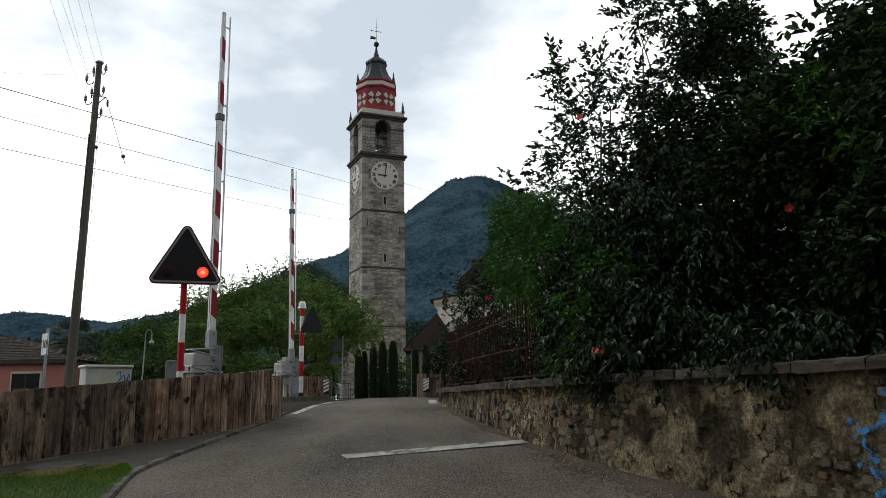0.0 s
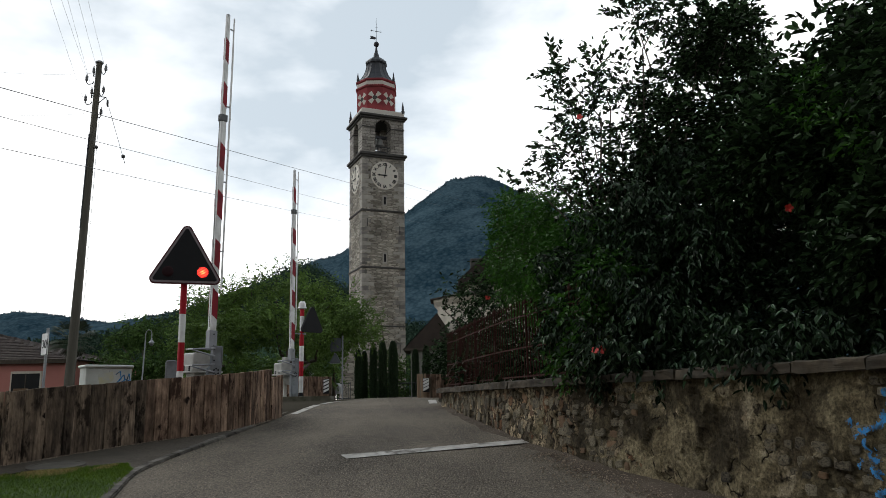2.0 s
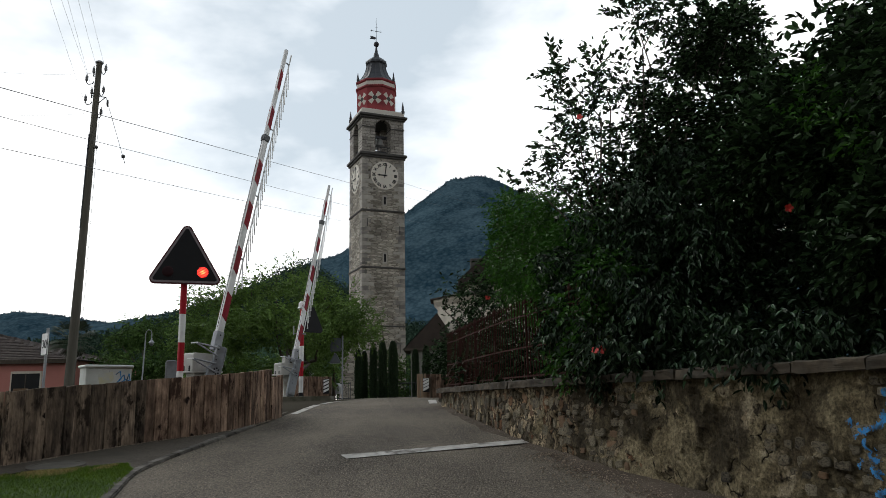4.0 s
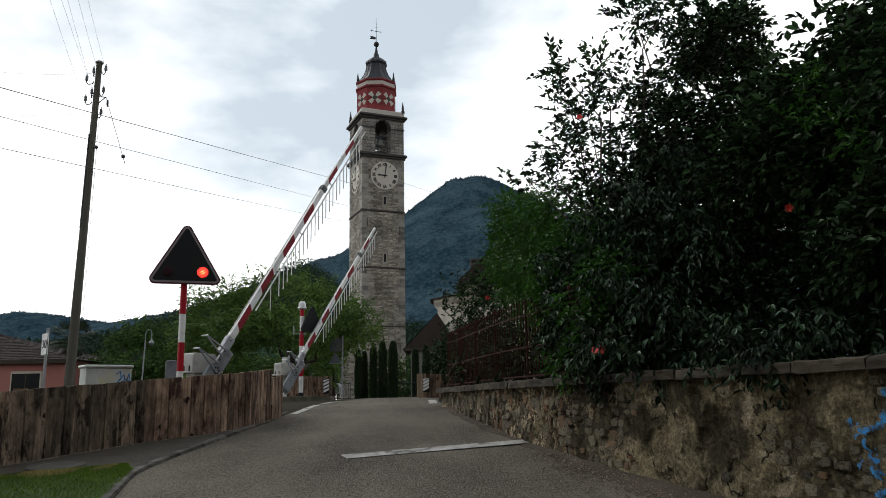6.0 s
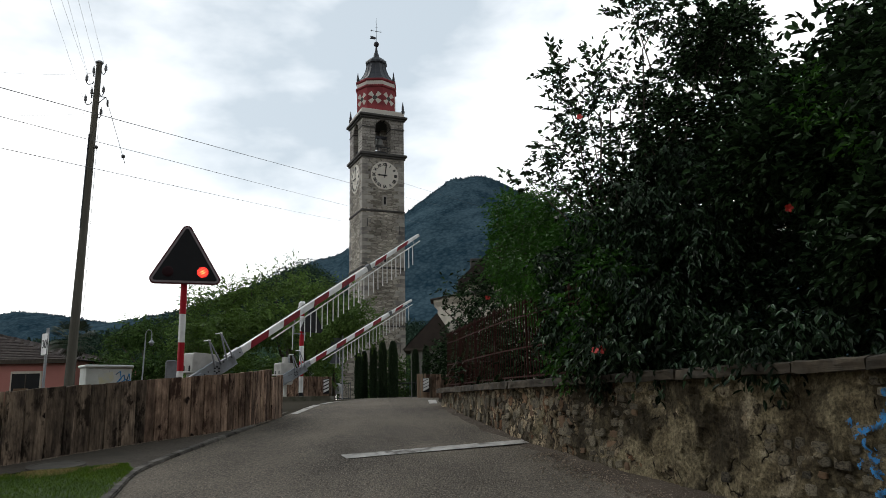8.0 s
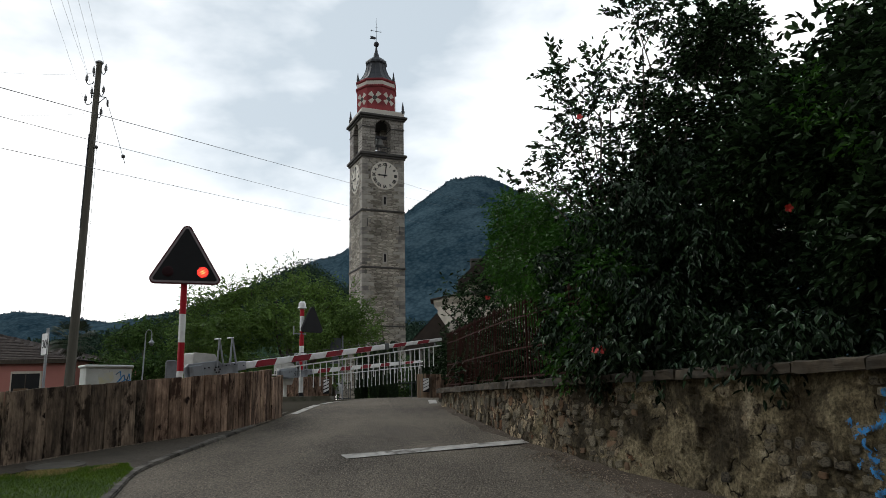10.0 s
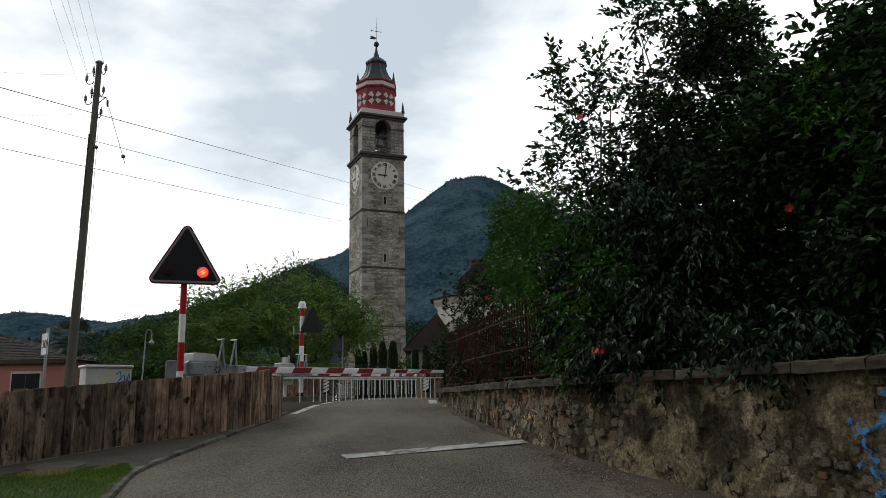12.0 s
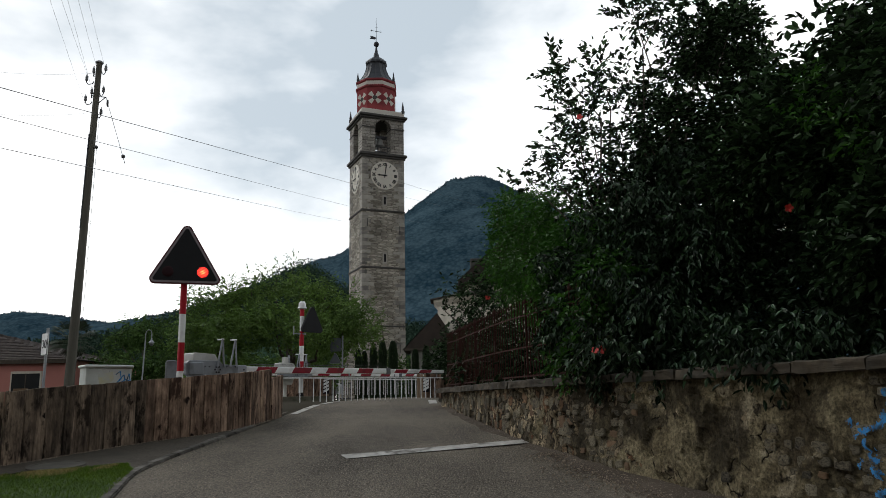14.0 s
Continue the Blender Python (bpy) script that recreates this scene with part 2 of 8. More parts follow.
M["plain"] = mat("plain_render", (0.12, 0.105, 0.085), (0.2, 0.18, 0.15), 0.95, 1, 20, 0.3)
M["stone"] = mat("rubble_stone", (0.03, 0.026, 0.018), (0.27, 0.228, 0.15), 0.95, 6, 30, 1.0, stain=(0.04, 0.032, 0.024), stain_scale=2.5, per_object=0.45, depth=0.02)
M["stone_pale"] = mat("pale_rubble_stone", (0.12, 0.105, 0.07), (0.36, 0.31, 0.215), 0.95, 7, 36, 1.0, stain=(0.09, 0.075, 0.05), stain_scale=4, per_object=0.35, depth=0.02)
M["stone_red"] = mat("rusty_stone", (0.13, 0.075, 0.04), (0.25, 0.155, 0.085), 0.9, 5, 30, 0.9, per_object=0.3, depth=0.02)


def timber(name, dark, light, wet, per=0.3):
    """Old sawn plank: fine upright grain, sparse dark knots, hard-edged wet stains running down."""
    m = bpy.data.materials.new(name)
    m.use_nodes = True
    n, l = m.node_tree.nodes, m.node_tree.links
    p = n["Principled BSDF"]
    co = n.new("ShaderNodeTexCoord")
    rnd = n.new("ShaderNodeObjectInfo").outputs["Random"]
    shift = n.new("ShaderNodeMath")
    shift.operation = "MULTIPLY"
    shift.inputs[1].default_value = 80
    l.new(rnd, shift.inputs[0])

    def field(scale, size, detail, rough=0.6):
        mp = n.new("ShaderNodeMapping")
        mp.inputs["Scale"].default_value = scale
        l.new(co.outputs["Object"], mp.inputs["Vector"])
        l.new(shift.outputs[0], mp.inputs["Location"])
        t = n.new("ShaderNodeTexNoise")
        t.inputs["Scale"].default_value, t.inputs["Detail"].default_value, t.inputs["Roughness"].default_value = size, detail, rough
        l.new(mp.outputs["Vector"], t.inputs["Vector"])
        return t.outputs["Fac"], mp

    def ramp(src, p0, c0, p1, c1):
        r = n.new("ShaderNodeValToRGB")
        r.color_ramp.elements[0].position, r.color_ramp.elements[0].color = p0, (*c0, 1)
        r.color_ramp.elements[1].position, r.color_ramp.elements[1].color = p1, (*c1, 1)
        l.new(src, r.inputs["Fac"])
        return r.outputs["Color"]

    def mix(f, a, b, kind="MIX"):
        x = n.new("ShaderNodeMix")
        x.data_type, x.blend_type = "RGBA", kind
        for key, v in (("Factor", f), ("A", a), ("B", b)):
            if isinstance(v, tuple):
                x.inputs[key].default_value = (*v, 1)
            elif isinstance(v, float):
                x.inputs[key].default_value = v
            else:
                l.new(v, x.inputs[key])
        return x.outputs["Result"]

    grain, _ = field((7, 7, 0.3), 5.0, 7, 0.7)
    broad, _ = field((2.5, 2.5, 1.0), 2.4, 7, 0.65)
    col = mix(ramp(broad, 0.35, (0, 0, 0), 0.68, (1, 1, 1)), dark, light)
    col = mix(1.0, col, ramp(grain, 0.32, (0.42, 0.4, 0.38), 0.64, (1.25, 1.24, 1.22)), "MULTIPLY")
    run, _ = field((2.6, 2.6, 1.0), 1.7, 8, 0.7)
    col = mix(ramp(run, 0.535, (0, 0, 0), 0.6, (0.9, 0.9, 0.9)), col, wet)
    _, km = field((1, 1, 0.75), 1.0, 1)
    vo = n.new("ShaderNodeTexVoronoi")
    vo.inputs["Scale"].default_value = 3.4
    wob = n.new("ShaderNodeVectorMath")
    wob.operation = "MULTIPLY_ADD"
    wob.inputs[1].default_value = (0.16, 0.16, 0.16)
    wn_ = n.new("ShaderNodeTexNoise")
    wn_.inputs["Scale"].default_value, wn_.inputs["Detail"].default_value = 9, 4
    l.new(km.outputs["Vector"], wn_.inputs["Vector"])
    l.new(wn_.outputs["Color"], wob.inputs[0])
    l.new(km.outputs["Vector"], wob.inputs[2])
    l.new(wob.outputs["Vector"], vo.inputs["Vector"])
    knot = ramp(vo.outputs["Distance"], 0.09, (1, 1, 1), 0.17, (0, 0, 0))
    sp = n.new("ShaderNodeSeparateColor")
    l.new(vo.outputs["Color"], sp.inputs["Color"])
    knot = mix(1.0, knot, ramp(sp.outputs["Red"], 0.55, (0, 0, 0), 0.6, (1, 1, 1)), "MULTIPLY")
    col = mix(knot, col, (0.014, 0.008, 0.006))
    hs = n.new("ShaderNodeHueSaturation")
    mr = n.new("ShaderNodeMapRange")
    mr.inputs["To Min"].default_value, mr.inputs["To Max"].default_value = 1 - per, 1 + per
    l.new(rnd, mr.inputs["Value"])
    l.new(mr.outputs["Result"], hs.inputs["Value"])
    l.new(col, hs.inputs["Color"])
    l.new(hs.outputs["Color"], p.inputs["Base Color"])
    p.inputs["Roughness"].default_value, p.inputs["Specular IOR Level"].default_value = 0.9, 0.2
    bp = n.new("ShaderNodeBump")
    bp.inputs["Strength"].default_value, bp.inputs["Distance"].default_value = 0.9, 0.008
    l.new(grain, bp.inputs["Height"])
    l.new(bp.outputs["Normal"], p.inputs["Normal"])
    return m


M["plank"] = timber("weathered_plank", (0.062, 0.046, 0.036), (0.36, 0.27, 0.198), (0.016, 0.01, 0.007), 0.42)
M["plank_new"] = timber("brown_plank", (0.085, 0.052, 0.037), (0.46, 0.315, 0.228), (0.04, 0.02, 0.014), 0.4)


def rubble(name):
    """Old rubble masonry: irregular stones with dark joints, in patches hidden by brown render with cracks and stains."""
    m = bpy.data.materials.new(name)
    m.use_nodes = True
    n, l = m.node_tree.nodes, m.node_tree.links
    p = n["Principled BSDF"]
    co = n.new("ShaderNodeTexCoord")

    def nz(scale, detail=5, rough=0.55, src=None):
        k = n.new("ShaderNodeTexNoise")
        k.inputs["Scale"].default_value, k.inputs["Detail"].default_value, k.inputs["Roughness"].default_value = scale, detail, rough
        l.new(src or co.outputs["Object"], k.inputs["Vector"])
        return k

    def ramp(src, a, ca, b, cb):
        k = n.new("ShaderNodeValToRGB")
        k.color_ramp.elements[0].position, k.color_ramp.elements[0].color = a, (*ca, 1)
        k.color_ramp.elements[1].position, k.color_ramp.elements[1].color = b, (*cb, 1)
        l.new(src, k.inputs["Fac"])
        return k.outputs["Color"]

    def mix(fac, a, b, mode="MIX"):
        k = n.new("ShaderNodeMix")
        k.data_type, k.blend_type = "RGBA", mode
        if isinstance(fac, float):
            k.inputs["Factor"].default_value = fac
        else:
            l.new(fac, k.inputs["Factor"])
        for sock, v in (("A", a), ("B", b)):
            if isinstance(v, tuple):
                k.inputs[sock].default_value = (*v, 1)
            else:
                l.new(v, k.inputs[sock])
        return k.outputs["Result"]

    warp = n.new("ShaderNodeVectorMath")
    warp.operation = "MULTIPLY_ADD"
    warp.inputs[1].default_value = (0.3, 0.3, 0.3)
    l.new(nz(3.0, 4).outputs["Color"], warp.inputs[0])
    l.new(co.outputs["Object"], warp.inputs[2])
    cells, edges = n.new("ShaderNodeTexVoronoi"), n.new("ShaderNodeTexVoronoi")
    edges.feature = "DISTANCE_TO_EDGE"
    tall = n.new("ShaderNodeMapping")
    tall.inputs["Scale"].default_value = (1.5, 1.5, 0.85)
    l.new(warp.outputs["Vector"], tall.inputs["Vector"])
    for k in (cells, edges):
        k.inputs["Scale"].default_value = 6.0
        l.new(tall.outputs["Vector"], k.inputs["Vector"])
    sep = n.new("ShaderNodeSeparateColor")
    l.new(cells.outputs["Color"], sep.inputs["Color"])
    stone = ramp(sep.outputs["Red"], 0.0, (0.045, 0.036, 0.025), 1.0, (0.46, 0.37, 0.24))
    stone = mix(ramp(sep.outputs["Green"], 0.82, (0, 0, 0), 0.9, (0.7, 0.7, 0.7)), stone, (0.17, 0.075, 0.035))
    joint = ramp(edges.outputs["Distance"], 0.0, (1, 1, 1), 0.09, (0, 0, 0))
    stone = mix(joint, stone, (0.035, 0.029, 0.022))
    coat = ramp(nz(7.0, 10, 0.82).outputs["Fac"], 0.34, (0.07, 0.056, 0.034), 0.66, (0.385, 0.325, 0.2))
    cracks = n.new("ShaderNodeTexVoronoi")
    cracks.feature = "DISTANCE_TO_EDGE"
    cracks.inputs["Scale"].default_value = 3.2
    l.new(warp.outputs["Vector"], cracks.inputs["Vector"])
    crack = ramp(cracks.outputs["Distance"], 0.008, (1, 1, 1), 0.034, (0, 0, 0))
    where = ramp(nz(1.8, 4).outputs["Fac"], 0.55, (0, 0, 0), 0.58, (1, 1, 1))
    crack = mix(1.0, crack, where, "MULTIPLY")
    pale = ramp(nz(1.7, 9, 0.66).outputs["Fac"], 0.56, (0, 0, 0), 0.6, (0.8, 0.8, 0.8))
    coat = mix(pale, coat, (0.48, 0.415, 0.29))
    murk = ramp(nz(1.25, 9, 0.62).outputs["Fac"], 0.45, (0, 0, 0), 0.55, (0.9, 0.9, 0.9))
    coat = mix(murk, coat, (0.04, 0.032, 0.019))
    coat = mix(crack, coat, (0.016, 0.012, 0.009))
    sy = n.new("ShaderNodeSeparateXYZ")
    l.new(co.outputs["Object"], sy.inputs[0])
    lane = n.new("ShaderNodeMapRange")
    lane.inputs["From Min"].default_value, lane.inputs["From Max"].default_value = 8.0, 12.5
    lane.inputs["To Min"].default_value, lane.inputs["To Max"].default_value = 0.13, -0.12
    l.new(sy.outputs["Y"], lane.inputs["Value"])
    add = n.new("ShaderNodeMath")
    l.new(nz(2.4, 9, 0.66).outputs["Fac"], add.inputs[0])
    l.new(lane.outputs["Result"], add.inputs[1])
    patch = ramp(add.outputs[0], 0.49, (0, 0, 0), 0.515, (1, 1, 1))
    col = mix(patch, stone, coat)
    dirt = ramp(nz(0.8, 7, 0.65).outputs["Fac"], 0.47, (1, 1, 1), 0.68, (0.36, 0.33, 0.29))
    col = mix(1.0, col, dirt, "MULTIPLY")
    # a large damp patch; its near-black also puts the overhang's shade into the colour
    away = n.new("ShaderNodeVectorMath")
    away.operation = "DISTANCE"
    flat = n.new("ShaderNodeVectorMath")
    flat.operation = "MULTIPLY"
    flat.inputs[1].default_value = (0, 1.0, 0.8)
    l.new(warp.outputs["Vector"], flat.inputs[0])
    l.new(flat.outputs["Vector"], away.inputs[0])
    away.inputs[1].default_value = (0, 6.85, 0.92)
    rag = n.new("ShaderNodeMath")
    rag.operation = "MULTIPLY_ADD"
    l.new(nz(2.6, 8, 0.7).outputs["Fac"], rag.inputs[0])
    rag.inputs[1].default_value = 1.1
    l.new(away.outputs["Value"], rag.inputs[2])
    damp_shade = ramp(rag.outputs[0], 0.72, (0.3, 0.28, 0.26), 1.02, (1, 1, 1))
    col = mix(1.0, col, damp_shade, "MULTIPLY")
    grain = ramp(nz(30, 7, 0.75).outputs["Fac"], 0.34, (0.3, 0.3, 0.3), 0.66, (1.6, 1.6, 1.6))
    col = mix(1.0, col, grain, "MULTIPLY")
    l.new(col, p.inputs["Base Color"])
    p.inputs["Roughness"].default_value, p.inputs["Specular IOR Level"].default_value = 0.95, 0.15
    hgt = mix(patch, mix(joint, sep.outputs["Blue"], (0, 0, 0)), mix(crack, (0.6, 0.6, 0.6), (0, 0, 0)))
    hgt = mix(0.35, hgt, nz(14, 6, 0.7).outputs["Fac"])
    bp = n.new("ShaderNodeBump")
    bp.inputs["Strength"].default_value, bp.inputs["Distance"].default_value = 1.0, 0.06
    l.new(hgt, bp.inputs["Height"])
    l.new(bp.outputs["Normal"], p.inputs["Normal"])
    return m


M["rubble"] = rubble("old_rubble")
M["iron"] = mat("rusty_iron", (0.03, 0.012, 0.0095), (0.062, 0.024, 0.018), 0.85, 8, 60, 0.3, gloss=0.15)
M["blue_paint"] = mat("blue_spray_paint", (0.02, 0.15, 0.40), (0.07, 0.40, 0.85), 0.8, 9, 40, 0.6, stain=(0.035, 0.06, 0.075), stain_scale=11)
M["white_paint"] = mat("white_enamel", (0.76, 0.77, 0.76), (0.86, 0.86, 0.85), 0.4, 3, 40, 0.05, stain=(0.62, 0.62, 0.6), stain_scale=4)
M["red_paint"] = mat("red_enamel", (0.36, 0.006, 0.016), (0.45, 0.009, 0.022), 0.5, 3, 40, 0.05, gloss=0.25)
M["band_red"] = mat("crimson_band", (0.22, 0.006, 0.016), (0.3, 0.009, 0.024), 0.5, 3, 40, 0.05, stain=(0.16, 0.01, 0.02), stain_scale=5, gloss=0.25)
M["black"] = mat("black_enamel", (0.010, 0.010, 0.012), (0.018, 0.018, 0.02), 0.7, 3, 40, 0.05, gloss=0.25)
M["edge_red"] = mat("dark_red_edge", (0.05, 0.006, 0.01), (0.08, 0.01, 0.014), 0.6, 3, 40, 0.0, gloss=0.2)
M["border"] = mat("reflective_border", (0.20, 0.165, 0.175), (0.26, 0.215, 0.225), 0.5, 3, 40, 0.0)
M["galv"] = mat("galvanised_steel", (0.22, 0.235, 0.25), (0.34, 0.35, 0.37), 0.5, 6, 50, 0.15, metal=0.4, per_object=0.1)
M["steel_paint"] = mat("grey_machine_paint", (0.19, 0.21, 0.235), (0.27, 0.29, 0.31), 0.5, 4, 40, 0.1, stain=(0.14, 0.15, 0.16), stain_scale=3)
M["beige_box"] = mat("pale_grey_box", (0.46, 0.45, 0.42), (0.58, 0.57, 0.53), 0.6, 4, 40, 0.1, stain=(0.36, 0.35, 0.32), stain_scale=3)
M["joint"] = mat("dark_cast_joint", (0.085, 0.09, 0.095), (0.15, 0.155, 0.16), 0.6, 6, 40, 0.2, gloss=0.3)
M["concrete"] = mat("concrete", (0.16, 0.16, 0.14), (0.28, 0.27, 0.24), 0.9, 3, 40, 0.5)
M["slab"] = mat("mossy_concrete", (0.075, 0.07, 0.05), (0.17, 0.155, 0.12), 0.95, 4, 30, 0.6, stain=(0.045, 0.05, 0.025), stain_scale=3)
M["cover"] = mat("worn_cover", (0.05, 0.043, 0.034), (0.12, 0.105, 0.085), 0.9, 5, 30, 0.6)
M["lamp_off"] = mat("unlit_lens", (0.016, 0.003, 0.005), (0.026, 0.004, 0.007), 0.5, 8, 60, 0.1, gloss=0.2)
M["pole"] = mat("tarred_pole", (0.06, 0.056, 0.045), (0.15, 0.14, 0.112), 0.9, 2, 30, 0.5, stretch=(4, 4, 0.4))
M["porcelain"] = mat("grey_porcelain", (0.12, 0.125, 0.13), (0.2, 0.2, 0.205), 0.3, 5, 40, 0.0)
M["wire"] = mat("black_wire", (0.03, 0.03, 0.032), (0.05, 0.05, 0.052), 0.6, 5, 40, 0.0)
M["cabinet"] = mat("cabinet_grey", (0.50, 0.53, 0.50), (0.60, 0.62, 0.58), 0.6, 2, 40, 0.1, stain=(0.42, 0.44, 0.40), stain_scale=2)
M["yellow_paint"] = mat("yellow_spray", (0.50, 0.49, 0.30), (0.58, 0.57, 0.42), 0.7, 5, 40, 0.0, stain=(0.5, 0.52, 0.48), stain_scale=6)
M["pink"] = mat("pink_render", (0.42, 0.17, 0.14), (0.5, 0.21, 0.175), 0.9, 1.5, 40, 0.3)
M["roof"] = mat("brown_roof_tile", (0.022, 0.015, 0.013), (0.06, 0.04, 0.033), 0.95, 3, 20, 0.6, per_island=0.3)
M["glass"] = mat("dark_pane", (0.008, 0.01, 0.011), (0.016, 0.018, 0.019), 0.12, 2, 10, 0.0, gloss=0.12)
M["cream"] = mat("cream_render", (0.55, 0.50, 0.42), (0.66, 0.62, 0.54), 0.9, 1.2, 30, 0.2, stain=(0.46, 0.42, 0.35), stain_scale=0.8)
M["slate"] = mat("stone_slate", (0.02, 0.015, 0.012), (0.05, 0.036, 0.028), 0.95, 2, 20, 0.6, per_island=0.3)
M["tower"] = masonry("tower_masonry", (0.56, 0.515, 0.44), (0.25, 0.225, 0.185), (0.10, 0.09, 0.075), 0.52, 0.23, rubble_cells=(1.7, 6.0))
M["belfry"] = masonry("belfry_masonry", (0.46, 0.43, 0.385), (0.25, 0.23, 0.205), (0.085, 0.07, 0.06), 0.9, 0.34, warp=0.05)
M["quoin"] = mat("quoin_stone", (0.30, 0.28, 0.245), (0.48, 0.45, 0.40), 0.9, 1.5, 20, 0.6, stain=(0.16, 0.15, 0.14), stain_scale=0.6, per_object=0.2)
M["ledge"] = mat("dark_ledge", (0.05, 0.047, 0.043), (0.10, 0.095, 0.09), 0.9, 1.5, 20, 0.4)
M["red_wash"] = mat("red_render", (0.27, 0.038, 0.045), (0.35, 0.062, 0.068), 0.9, 1.5, 25, 0.2, stain=(0.2, 0.034, 0.04), stain_scale=0.7)
M["pale_trim"] = mat("pale_trim", (0.60, 0.56, 0.50), (0.74, 0.70, 0.63), 0.9, 2, 25, 0.2)
M["lead"] = mat("dark_metal_roof", (0.028, 0.03, 0.036), (0.066, 0.07, 0.08), 0.5, 2, 20, 0.2, metal=0.3)
M["bell"] = mat("pale_bronze", (0.26, 0.27, 0.26), (0.38, 0.38, 0.36), 0.45, 3, 20, 0.1, metal=0.5)
M["dial"] = mat("clock_dial", (0.66, 0.62, 0.54), (0.78, 0.74, 0.66), 0.8, 1.5, 20, 0.1)
M["bark"] = mat("bark", (0.035, 0.028, 0.02), (0.10, 0.08, 0.06), 0.95, 4, 30, 0.8, stretch=(3, 3, 0.6), depth=0.02)
M["vine_leaf"] = mat("vine_leaf", (0.006, 0.02, 0.006), (0.03, 0.064, 0.024), 0.46, 3, 30, 0.0, per_island=0.5, translucent=0.06, gloss=0.3, skew=True)
M["shrub_leaf"] = mat("shrub_leaf", (0.012, 0.03, 0.010), (0.032, 0.06, 0.022), 0.6, 3, 30, 0.0, per_island=0.45, translucent=0.26, gloss=0.16, skew=True)
M["light_leaf"] = mat("light_leaf", (0.014, 0.06, 0.005), (0.052, 0.145, 0.015), 0.5, 2, 20, 0.0, per_island=0.4, translucent=0.25, gloss=0.3)
# wide tone range puts lit and shaded clumps into the leaf colour
M["tree_leaf"] = mat("tree_leaf", (0.018, 0.042, 0.010), (0.19, 0.31, 0.065), 0.6, 1.0, 5, 0.0, per_island=0.2, translucent=0.15, gloss=0.15)
M["tree_leaf_dark"] = mat("dark_tree_leaf", (0.034, 0.075, 0.018), (0.10, 0.165, 0.045), 0.7, 1.2, 10, 0.0, per_island=0.45, translucent=0.2, gloss=0.1)
# bluish tone carries some distance haze in the leaf colour
M["wood_leaf"] = mat("woodland_leaf", (0.02, 0.042, 0.03), (0.055, 0.09, 0.062), 0.9, 0.08, 2, 0.0, per_island=0.35, gloss=0.05)
M["sign_back"] = mat("dull_sign_back", (0.085, 0.094, 0.108), (0.125, 0.135, 0.15), 0.6, 4, 40, 0.0, gloss=0.2)
M["cypress_leaf"] = mat("cypress_leaf", (0.018, 0.038, 0.014), (0.032, 0.06, 0.022), 0.7, 2, 20, 0.0, per_island=0.4)
M["palm_leaf"] = mat("palm_leaf", (0.016, 0.03, 0.012), (0.038, 0.058, 0.024), 0.8, 2, 20, 0.0, per_island=0.3)
M["flower"] = mat("red_flower", (0.55, 0.035, 0.03), (0.68, 0.07, 0.05), 0.5, 6, 40, 0.0, translucent=0.3)


